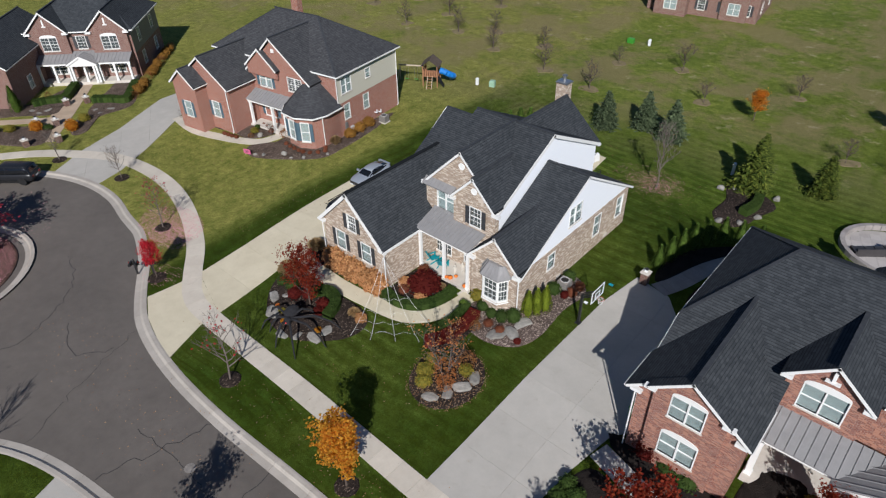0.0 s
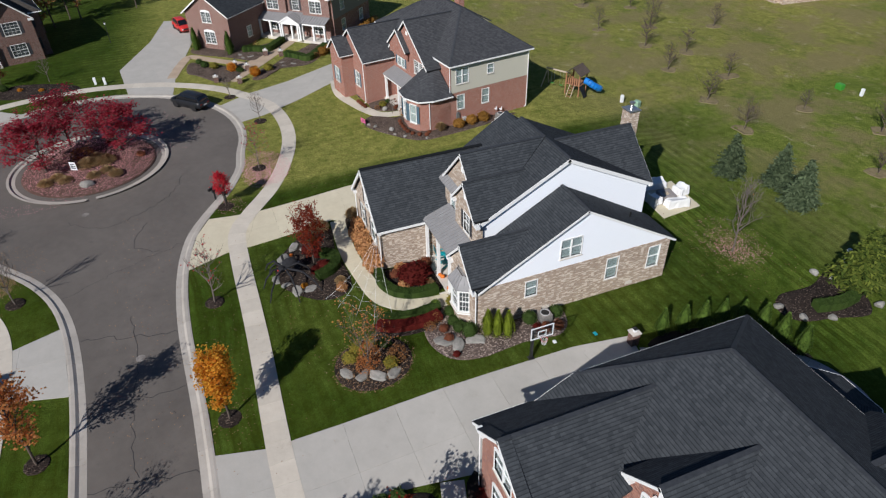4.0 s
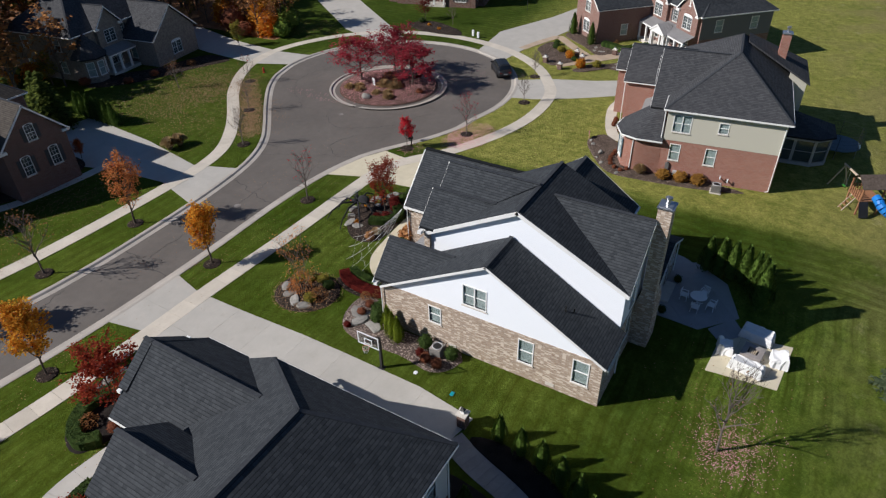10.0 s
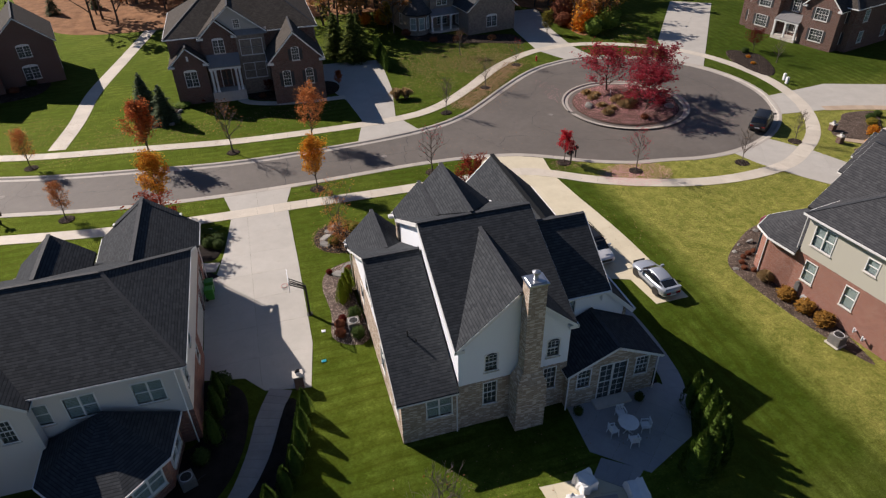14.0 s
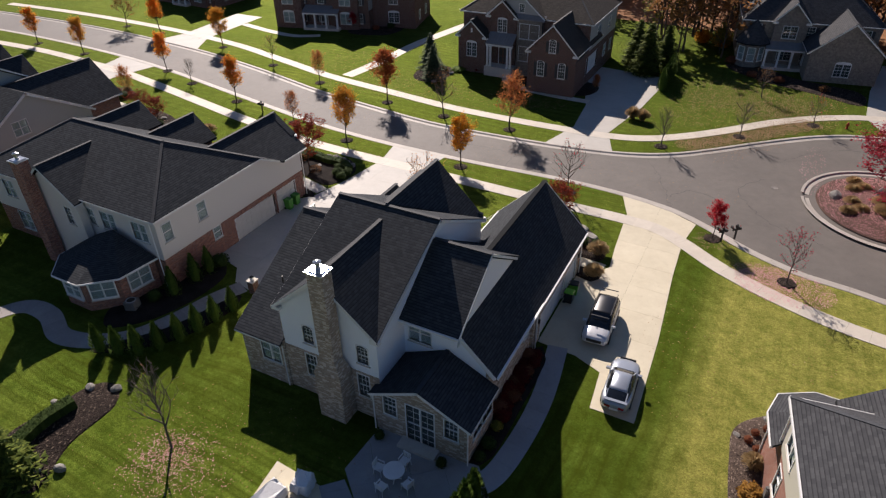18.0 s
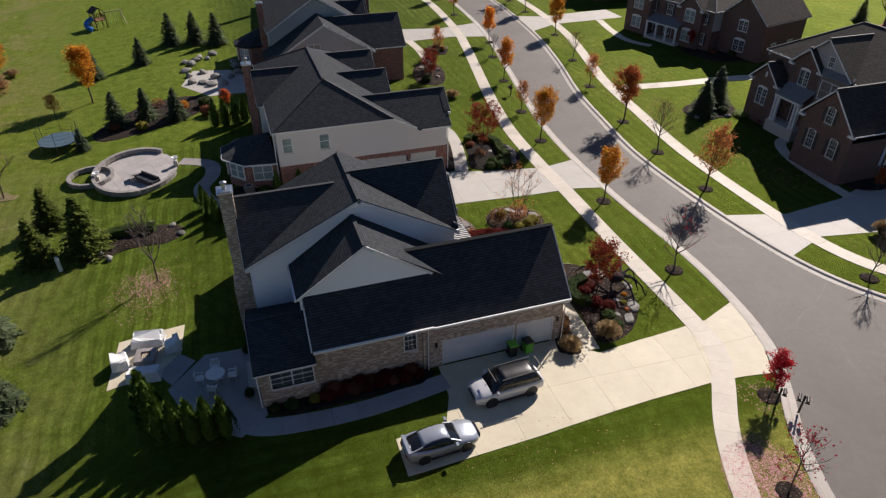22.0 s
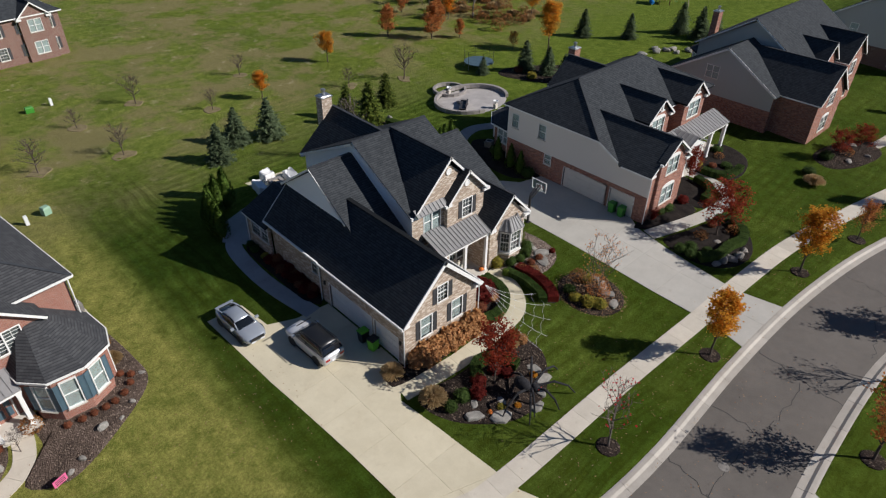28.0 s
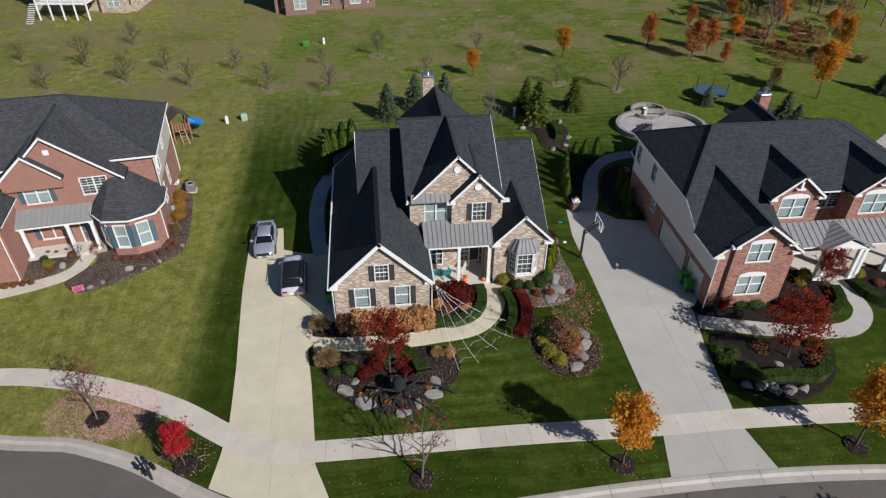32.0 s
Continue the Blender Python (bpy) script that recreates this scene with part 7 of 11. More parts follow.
def second_right_house():
    """Stepped grey gables to the west, front gables to the street."""
    h = House("grey-sided brick house with stepped side gables", 30, 31, base=(30, 31), course=0.34)
    BR, SD = WINE_BRICK, SIDE_SAGE
    h.wall((19.3, 39.1), (19.3, 25.6), (0, 3.0), BR, [(3, 1.0, 1.5, 1.5, "db")])
    h.wall((19.28, 39.1), (19.28, 25.6), [(0, 3.0), (13.5, 3.0), (13.5, 4.85), (7.3, 8.5), (0, 4.4)], SD, [(5.9, 4.9, 1.5, 1.4, "db")])
    h.roof([(25.2, 39.4, 4.25), (18.95, 39.4, 4.25), (18.95, 31.8, 8.8), (25.2, 31.8, 8.8)])
    h.roof([(18.95, 25.2, 4.85), (25.2, 25.2, 4.85), (25.2, 31.8, 8.8), (18.95, 31.8, 8.8)])
    h.bars("rake_board", [((18.93, 39.4, 4.25), (18.93, 31.8, 8.8)), ((18.93, 25.2, 4.85), (18.93, 31.8, 8.8))], 0.06, 0.22, drop=0.02)
    h.gable_face((24.9, 38.2), (24.9, 25.6), 3.0, 6.8, 10.6, SD)
    h.gable(24.5, 41.5, 25.2, 38.6, 6.8, 11.0, "x", ends="ab", ridge=31.9)
    h.wall((41.1, 38.2), (19.3, 38.2), (0, 3.1), BR, [(3, 1.0, 1.6, 1.5, "db"), (8, 1.0, 1.6, 1.5, "db")])
    h.wall((41.1, 38.22), (24.9, 38.22), (3.1, 6.8), SD, [(3, 4.3, 1.5, 1.4, "db"), (7, 4.3, 1.0, 1.4, "b"), (12, 4.3, 1.5, 1.4, "db")])
    h.gable_face((41.1, 25.6), (41.1, 38.2), 0, 6.8, 10.6, SD, [(6.3, 4.3, 1.5, 1.4, "db")])
    h.wall((19.3, 25.6), (24.9, 25.6), (0, 4.7), BR)
    h.wall((24.9, 25.6), (41.1, 25.6), (0, 6.7), BR, [(15.2, 1.0, 1.0, 1.6, "gs"), (15.2, 4.3, 1.0, 1.5, "gs")])
    for x0, x1, f, ez, apex in ((20.4, 27.4, 21.2, 4.9, 8.4), (28.4, 32.6, 24.6, 6.4, 8.8), (33.4, 38.8, 23.4, 6.0, 8.9)):
        w = x1 - x0
        h.gable_face((x0, f), (x1, f), 0, ez, apex - 0.25, BR, [(w / 2, 1.0, min(1.9, w * 0.4), 1.6, "dga"), (w / 2, 4.0, 1.6, 1.5, "dga")])
        h.wall((x0, 25.6), (x0, f), (0, ez), BR)
        h.wall((x1, f), (x1, 25.6), (0, ez), BR)
        h.gable(x0 - 0.35, x1 + 0.35, f - 0.35, 31.5, ez, apex, "y", ends="a", gutters="")
        h.bars("gutter", [((x, f - 0.35, ez - 0.03), (x, 25.3, ez - 0.03)) for x in (x0 - 0.35, x1 + 0.35)], 0.10, 0.13)
    h.metal_roof([(27.4, 22.6, 2.9), (33.4, 22.6, 2.9), (33.4, 24.6, 3.7), (27.4, 24.6, 3.7)], 12)
    h.part("porch_floor", MB().box(27.5, 22.6, 0, 33.3, 25.6, 0.45), STONE_CAP)
    for x in (27.8, 30.4, 33.0):
        h.column(x, 22.8, 0.45, 2.85, 0.13, True)
    h.door((30.4, 25.58, 0.45), 0, 1.1, 2.1)
    h.chimney(28.7, 29.7, 38.3, 39.1, 9.6, BR)
    ring = [(31.4, 38.2), (31.0, 40.6), (32.4, 42.4), (34.4, 42.4), (35.8, 40.6), (35.4, 38.2)]
    h.part("garden_room", MB().prism(ring[::-1], 0, 3.4), BR)
    for a, b in zip(ring[1:], ring[2:5]):
        yaw = math.atan2(a[1] - b[1], a[0] - b[0])
        h.window(Vector(((a[0] + b[0]) / 2, (a[1] + b[1]) / 2, 1.3)) + Vector((math.sin(yaw), -math.cos(yaw), 0)) * 0.10, yaw, 1.3, 1.6, "db")
    eave = [(31.0, 38.2), (30.6, 40.8), (32.2, 42.8), (34.6, 42.8), (36.2, 40.8), (35.8, 38.2)]
    for a, b in zip(eave, eave[1:]):
        h.roof([(*b, 3.4), (*a, 3.4), (33.4, 38.4, 5.6)])
    h.part("floor_closure", MB().box(19.6, 25.9, 0, 40.8, 37.9, 0.28), ROOM)


def opposite_house():
    """Across the street, its front to the north; local x runs west, local y south."""
    h = House("dark brick house with brown roof and white-trimmed gables", -13.0, -16.0, 180, roof=SHINGLE_BROWN, course=0.34)
    BR, SD = DARK_BRICK, SIDE_GREY
    h.wall((-8.6, 1.0), (9.5, 1.0), (0, 8.0), BR)
    h.wall((9.5, -4.4), (9.5, 14.0), (0, 4.4), BR, [(13.4, 1.8, 1.2, 1.5, "b"), (16.4, 1.8, 1.0, 1.5, "b")], doors=[(7.3, 1.3, 4.9, 2.3)])
    h.garage_door((9.48, 0.45), (9.48, 5.35), 1.3, 3.6, DOOR_WHITE)
    h.wall((9.52, 1.0), (9.52, 14.0), (4.4, 8.0), SD, [(4.0, 5.4, 1.2, 1.4, "b"), (9.4, 5.4, 1.2, 1.4, "b")])
    h.wall((-8.6, 14.0), (-8.6, 1.0), (0, 8.0), BR, [(4, 2.2, 1.0, 1.5, "b"), (9, 2.2, 1.0, 1.5, "b"), (4, 5.4, 1.0, 1.5, "b")])
    h.wall((9.5, 14.0), (-8.6, 14.0), (0, 8.0), SD, [(3, 2.2, 1.6, 1.5, "db"), (8, 2.2, 1.6, 1.5, "db"), (3, 5.4, 1.4, 1.4, "db"), (9, 5.4, 1.4, 1.4, "db"), (14, 5.4, 1.0, 1.4, "b")])
    h.hip(-9.0, 9.9, 0.7, 14.4, 7.95, 12.0, -3.0, 4.4, ridge=7.2)
    # garage gable
    h.gable_face((3.2, -4.4), (9.5, -4.4), 0, 5.4, 8.65, BR, [(1.75, 2.3, 0.85, 1.7, "gas"), (4.55, 2.3, 0.85, 1.7, "gas"), (3.15, 5.4, 0.8, 1.4, "gas")])
    h.wall((3.2, 1.0), (3.2, -4.4), (0, 5.4), BR)
    h.gable(2.85, 9.85, -4.75, 6.0, 5.4, 8.95, "y", ends="a", gutters="")
    h.bars("gutter", [((x, -4.75, 5.37), (x, 0.7, 5.37)) for x in (2.85, 9.85)], 0.10, 0.13)
    # wide sided gable, brick gable lapped over it
    h.gable_face((-4.6, 0.9), (3.2, 0.9), 7.6, 8.0, 11.2, SD, [(4.6, 8.5, 0.7, 1.0, "g")])
    h.gable(-4.95, 3.55, 0.4, 7.0, 7.95, 11.4, "y", ends="a", gutters="")
    h.metal_roof([(-0.6, 0.2, 7.75), (3.5, 0.2, 7.75), (3.5, 0.95, 8.3), (-0.6, 0.95, 8.3)], 8, "pent_roof")
    h.gable_face((-4.65, 0.6), (-0.55, 0.6), 0, 7.8, 9.65, BR, [(2.05, 5.7, 1.25, 1.6, "dga")])
    h.gable(-4.95, -0.2, 0.2, 5.0, 7.75, 9.95, "y", ends="a", gutters="")
    h.part("bay_wall", MB().box(-0.4, 0.45, 0, 3.1, 0.98, 7.75), STONE_WALL, "rough grey stone bay")
    h.window(Vector((1.35, 0.43, 2.2)), 0, 2.7, 1.9, "dg")
    h.window(Vector((1.35, 0.43, 5.2)), 0, 2.7, 1.9, "dg")
    # porch
    h.metal_roof([(-4.3, -1.1, 4.45), (-0.4, -1.1, 4.45), (-0.4, 0.6, 5.6), (-4.3, 0.6, 5.6)], 9)
    h.part("porch_beam", MB().box(-4.3, -1.0, 4.1, -0.4, -0.75, 4.4), TRIM)
    h.part("porch_floor", MB().box(-4.4, -1.2, 0, -0.3, 0.6, 1.3), STONE_CAP)
    for x in (-4.05, -3.6, -1.1, -0.65):
        h.column(x, -0.9, 1.3, 4.1, 0.13, True)
    h.door((-2.35, 0.58, 1.3), 0, 1.2, 2.3)
    # small east gable
    h.gable_face((-8.6, -0.7), (-4.5, -0.7), 0, 5.1, 6.95, BR, [(2.05, 2.3, 1.4, 1.8, "dga")])
    h.wall((-8.6, 1.0), (-8.6, -0.7), (0, 5.1), BR)
    h.wall((-4.5, -0.7), (-4.5, 1.0), (0, 5.1), BR)
    h.gable(-8.95, -4.15, -1.05, 4.0, 5.05, 7.25, "y", ends="a", gutters="")
    h.part("gable_block", MB().box(-6.67, -0.78, 5.5, -6.43, -0.72, 6.1), TRIM)
    for cx, w, f, ez in ((6.35, 6.3, -4.4, 5.4), (-2.6, 4.1, 0.6, 7.8), (-6.55, 4.1, -0.7, 5.1)):
        for e in (-1, 1):
            h.part("eave_return", MB().box(cx + e * w / 2 - 0.38, f - 0.32, ez - 0.3, cx + e * w / 2 + 0.38, f - 0.005, ez - 0.06), TRIM)
    h.chimney(-6.2, -5.2, 14.05, 14.9, 12.6, BR)
    h.part("floor_closure", MB().box(-8.3, 1.3, 0, 9.2, 13.7, 0.28), ROOM)


def stone_house():
    h = gabled_house("dark stone house with turret roof in shade", -47.7, -36.5, 189, 17, 12, 6.2, 4.8, STONE_WALL, STONE_WALL, SHINGLE_GREY, [(-2.6, 4.2, 0.5, 6.2, 8.8, 2, "dg")], (-2.6, 5.4, 2.2, 2.9), (-0.3, 8.2, -5.6, 8.0, 3.8, 7.8))
    ring = [(-7.0 + 1.9 * math.cos(math.pi * i / 4 + 0.39), -0.4 + 1.9 * math.sin(math.pi * i / 4 + 0.39)) for i in range(8)]
    h.part("turret_wall", MB().prism(ring, 0, 3.4), STONE_WALL)
    eave = [(-7.0 + 2.4 * math.cos(math.pi * i / 4 + 0.39), -0.4 + 2.4 * math.sin(math.pi * i / 4 + 0.39)) for i in range(8)]
    for a, b in zip(eave, eave[1:] + eave[:1]):
        h.roof([(*a, 3.4), (*b, 3.4), (-7.0, -0.4, 6.4)], name="turret_roof")
    for i in (4, 5, 6):
        a, b = ring[i], ring[(i + 1) % 8]
        yaw = math.atan2(b[1] - a[1], b[0] - a[0])
        h.window(Vector(((a[0] + b[0]) / 2, (a[1] + b[1]) / 2, 1.0)) + Vector((math.sin(yaw), -math.cos(yaw), 0)) * 0.10, yaw, 0.9, 1.8, "b")
    return h


main_house()
right_house()
left_house()
second_right_house()
gabled_house("brick house with tan gables further up the street", 62, 19, -4, 18, 13, 6.3, 4.2, DARK_BRICK, SIDE_GREY, SHINGLE, [(-5, 5, 1.2, 6.0, 8.8, 2, "dba"), (4, 6, 1.5, 5.2, 8.0, 1, "dba")], (-0.5, 4, 2, 2.9), None, (3, 13.5, 10.8), hip=False)
opposite_house()
gabled_house("brick and siding house with white porch and red shrub", 26.6, -25.2, 194, 17, 12, 6.2, 3.8, DARK_BRICK, SIDE_SAGE, SHINGLE_BROWN, [(-5.6, 5, 1.2, 6.0, 8.6, 2, "dba"), (4.6, 4.4, 0.8, 6.0, 8.2, 2, "dba")], (0.4, 6.4, 2.0, 2.9), (8.5, 16.0, 2.0, 12.0, 5.6, 9.2))
stone_house()
twin = gabled_house("brick house with metal porch and twin front gables", -88.6, 31.0, 46, 12.6, 11, 6.3, 4.2, MAUVE_BRICK, SIDE_SLATE, SHINGLE, [(3.7, 4.6, 0.5, 6.3, 8.9, 2, "dga"), (-3.7, 4.6, 0.5, 6.3, 8.9, 2, "dga")], (0.2, 11.6, 2.2, 2.9), (-12.9, -5.5, -9.0, 5.5, 5.0, 7.9))
for e in (-1, 1):
    twin.metal_roof([(0.2 + e * 1.9, -2.75, 2.85), (0.2 + e * 1.9, -0.9, 2.85), (0.2, -0.9, 3.95), (0.2, -2.75, 3.95)][::e], 4, "portico_roof")
    twin.part("raking_cornice", MB().beam((0.2 + e * 1.9, -2.72, 2.82), (0.2, -2.72, 3.9), 0.16, 0.2), TRIM)
    for x in (1.35, 1.7):
        twin.column(0.2 + e * x, -2.5, 0.4, 2.7, 0.12, True)
    twin.part("gable_ornament", MB().box(e * 3.7 - 0.09, -0.56, 7.0, e * 3.7 + 0.09, -0.5, 7.85).box(e * 3.7 - 0.26, -0.57, 6.95, e * 3.7 + 0.26, -0.5, 7.08), TRIM)
twin.part("pediment", MB().mesh([(-1.6, -2.66, 2.82), (2.0, -2.66, 2.82), (0.2, -2.66, 3.86), (-1.6, -2.56, 2.82), (2.0, -2.56, 2.82), (0.2, -2.56, 3.86)], [(0, 1, 2), (5, 4, 3), (0, 3, 4, 1), (1, 4, 5, 2), (2, 5, 3, 0)]), TRIM)
twin.part("portico_beam", MB().box(-1.65, -2.66, 2.6, 2.05, -2.36, 2.82), TRIM)
gabled_house("dark brick house deep in shade with white windows", -94.5, -12.5, 105, 18, 12, 6.2, 4.2, DARK_BRICK, DARK_BRICK, SHINGLE_BROWN, [(5.0, 5.4, 1.6, 5.8, 8.6, 2, "gs"), (-4.6, 5.0, 1.0, 5.8, 8.2, 2, "gs")], (0.2, 4, 2, 2.9))
gabled_house("pinkish brick house with bay rear windows over the field", -38.2, 105.5, 8, 17, 12, 6.2, 3.6, MAUVE_BRICK, MAUVE_BRICK, SHINGLE, [(-4.4, 5.0, 1.8, 6.0, 8.0, 2, "db"), (5.0, 4.0, 0.4, 6.0, 8.0, 2, "db")])
gabled_house("tan brick house with white deck over the field", -78.5, 108.5, -6, 17, 12, 6.2, 3.6, TAN_BRICK, SIDE_STONE, SHINGLE, [(5.2, 4.6, 0.8, 6.0, 8.0, 2, "db")])
gabled_house("brick house at the next lot up the street", 62, -28, 176, 17, 12, 6.2, 3.8, DARK_BRICK, SIDE_GREY, SHINGLE_BROWN, [(-4.4, 5.4, 1.2, 6.0, 8.6, 2, "dba"), (4.6, 4.6, 0.8, 5.8, 8.2, 2, "dba")], (0.4, 4, 2, 2.9))

# ---- trees, shrubs, litter ----
def leaf(mb, p, size, rng, tilt=1.0):
    """One leaf: a bent diamond of two faces' worth in one quad."""
    a = rng.uniform(0, 2 * math.pi)
    t = rng.uniform(-1, 1) * tilt
    u = Vector((math.cos(a), math.sin(a), 0.5 * t))
    w = Vector((-math.sin(a) * math.cos(t), math.cos(a) * math.cos(t), math.sin(t)))
    s = size * rng.uniform(0.7, 1.25)
    p = Vector(p)
    i = len(mb.v)
    mb.v += [tuple(p - u * s * 0.5), tuple(p + w * s * 0.38), tuple(p + u * s * 0.5), tuple(p - w * s * 0.38)]
    mb.f.append((i, i + 1, i + 2, i + 3))


def limb_line(mb, p, way, length, r, rng, bend=0.25, parts=3, n=5):
    """A tapering, bending limb; returns the points along it."""
    pts, d = [Vector(p)], Vector(way).normalized()
    for k in range(parts):
        d = (d + Vector((rng.uniform(-1, 1), rng.uniform(-1, 1), rng.uniform(-0.3, 0.9))) * bend).normalized()
        q = pts[-1] + d * (length / parts)
        mb.tube(pts[-1], q, r * (1 - k / parts) + 0.004, r * (1 - (k + 1) / parts) + 0.004, n, False)
        pts.append(q)
    return pts, d


def make_tree(seed, leaves, size, crown=(0.27, 0.30), limbs=16, subs=4, twigs=2, up=0.75, stems=1, h=5.0, gaps=0.0, stout=1.0):
    """Wood and leaf meshes of a tree h tall. crown: start of the crown and its half width, as shares of h."""
    rng = random.Random(seed)
    wood, green, tips = MB(), MB(), []
    for st in range(stems):
        a0 = 2 * math.pi * st / stems + rng.random()
        foot = Vector((0.12 * math.cos(a0), 0.12 * math.sin(a0), -0.05)) if stems > 1 else Vector((0, 0, -0.05))
        lean = Vector((math.cos(a0), math.sin(a0), 0)) * (0.18 if stems > 1 else 0.02)
        r = 0.075 if stems == 1 else 0.045
        trunk = [foot]
        for k in range(7):
            q = trunk[-1] + Vector((rng.uniform(-0.05, 0.05), rng.uniform(-0.05, 0.05), h * 0.13)) + lean * h * 0.13
            wood.tube(trunk[-1], q, r * (1 - k / 7.5), r * (1 - (k + 1) / 7.5), 6, False)
            trunk.append(q)
        for i in range(max(3, limbs // stems)):
            f = crown[0] + (0.86 - crown[0]) * (i + rng.random()) / max(3, limbs // stems)
            k = min(6.99, f / 0.91 * 7)
            p = trunk[int(k)].lerp(trunk[int(k) + 1], k % 1)
            g = (f - crown[0]) / (1 - crown[0])
            reach = h * crown[1] * (0.55 + 0.75 * math.sin(math.pi * min(1, 0.25 + 0.75 * g)) - 0.35 * g) * rng.uniform(0.75, 1.15)
            a = 2.4 * i + rng.uniform(-0.4, 0.4) + st
            pts, d = limb_line(wood, p, (math.cos(a), math.sin(a), up + 0.5 * g), reach, 0.030 * (1.15 - g) * stout, rng, 0.22, 3, 5)
            for j in range(subs):
                b = rng.uniform(0.3, 1.0) * 3
                p2 = pts[int(min(2, b))].lerp(pts[int(min(2, b)) + 1], min(1.0, b - int(min(2, b))))
                sp, d2 = limb_line(wood, p2, d + Vector((rng.uniform(-1, 1), rng.uniform(-1, 1), rng.uniform(-0.2, 0.8))), reach * 0.5, 0.011 * stout, rng, 0.3, 2, 3)
                tips += sp[1:]
                for _ in range(twigs):
                    tp, _d = limb_line(wood, sp[-1 if rng.random() < 0.6 else 1], d2 + Vector((rng.uniform(-1, 1), rng.uniform(-1, 1), rng.uniform(-0.2, 0.8))), reach * 0.28, 0.005 * stout, rng, 0.3, 1, 3)
                    tips += tp[1:]
            tips.append(pts[-1])
    if gaps:
        tips = [t for t in tips if noise.noise(t * 1.3 + Vector((seed, 0, 0))) > gaps - 0.35]
    for _ in range(leaves):
        t = rng.choice(tips)
        s = 0.13 * h / 5
        leaf(green, t + Vector((rng.gauss(0, s), rng.gauss(0, s), rng.gauss(-0.02, s))), size, rng)
    return wood, green


TREE_KINDS = {
    # kind: (leaf material, leaf count, leaf size, crown, limbs, subs, twigs, up, stems, wood material)
    "orange": (L_YELLOW, 4600, 0.15, (0.24, 0.21), 22, 5, 2, 1.15, 1, BARK),
    "amber": (L_ORANGE, 4400, 0.155, (0.26, 0.19), 22, 5, 2, 1.3, 1, BARK),
    "rust": (L_RUST, 4200, 0.155, (0.25, 0.21), 22, 5, 2, 1.15, 1, BARK),
    "copper": (L_TANORANGE, 2300, 0.14, (0.20, 0.22), 20, 5, 3, 1.1, 1, BARK),
    "scarlet": (L_RED, 3200, 0.15, (0.28, 0.23), 18, 5, 2, 0.95, 1, BARK),
    "crimson": (L_PINK, 3400, 0.17, (0.16, 0.36), 22, 5, 2, 0.7, 1, BARK),
    "wine": (L_WINE, 3000, 0.16, (0.18, 0.33), 18, 5, 2, 0.7, 1, BARK),
    "maroon": (L_MAROON, 3200, 0.16, (0.18, 0.31), 18, 5, 2, 0.8, 1, BARK),
    "thin_pink": (L_PINK, 260, 0.15, (0.24, 0.27), 14, 4, 3, 0.8, 1, TWIG),
    "thin_red": (L_RED, 70, 0.15, (0.22, 0.27), 13, 4, 3, 0.8, 1, TWIG),
    "thin_brown": (L_BROWN, 160, 0.14, (0.25, 0.22), 14, 4, 3, 1.1, 1, TWIG),
    "bare": (L_BROWN, 14, 0.12, (0.25, 0.26), 15, 5, 3, 0.9, 1, TWIG),
    "sapling": (L_BROWN, 40, 0.14, (0.22, 0.30), 16, 5, 3, 0.8, 1, BARK),
    "cone": (L_TANORANGE, 2600, 0.2, (0.06, 0.2), 22, 5, 2, 1.25, 1, BARK),
    "birch": (L_TANORANGE, 420, 0.13, (0.12, 0.30), 18, 4, 3, 1.1, 3, TWIG),
    "olive": (L_OLIVE, 2600, 0.20, (0.12, 0.26), 18, 5, 2, 0.9, 1, BARK),
    "oak_brown": (L_BROWN, 1500, 0.2, (0.2, 0.34), 16, 4, 2, 0.8, 1, BARK),
}
TREE_NAMES = {"orange": "amber and orange autumn street maple", "amber": "deep orange autumn street maple", "rust": "rust-red autumn street maple", "copper": "sparse copper-leaved young tree",
              "scarlet": "small bright scarlet maple", "crimson": "crimson-leaved spreading tree", "wine": "wine-red ornamental maple", "maroon": "maroon-red ornamental maple", "thin_pink": "half-bare pinkish street tree",
              "thin_red": "bare young tree with a few red leaves", "thin_brown": "slim tree with a few brown leaves", "bare": "leafless grey sapling", "sapling": "leafless young field tree", "cone": "upright copper-orange field tree", "birch": "multi-stemmed birch with copper leaves",
              "olive": "yellow-green broadleaf tree", "oak_brown": "brown-leaved oak"}


def tree(kind, x, y, h, seed=0, group="", where="on the lawn", wide=1.0):
    mat, n, size, crown, limbs, subs, twigs, up, stems, wood_mat = TREE_KINDS[kind]
    v = seed % 3
    key = ("tree", kind, v)
    if key not in MESHES:
        wood, green = make_tree(17 * v + len(kind) * 101, n, size, crown, limbs, subs, twigs, up, stems, stout=2.2 if kind == "sapling" else 1.5 if kind in ("bare", "thin_red", "thin_brown") else 1.0)
        MESHES[key] = (wood.data("trunk", wood_mat, True), green.data("crown", mat))
    a, b = MESHES[key]
    ob = thing("tree", f"{TREE_NAMES[kind]} {where}", "tree", x, y, gz(x, y), (seed * 77) % 360, group)
    s = h / 5.0
    ob.scale = (s * wide, s * wide, s)
    put("trunk", a, ob)
    put("crown", b, ob)
    return ob


def mulch_ring(x, y, r=0.75, mat=None):
    round_bed("round mulch ring under a tree", x, y, r, r, mat or MULCH, 0.09, "mulch_ring")


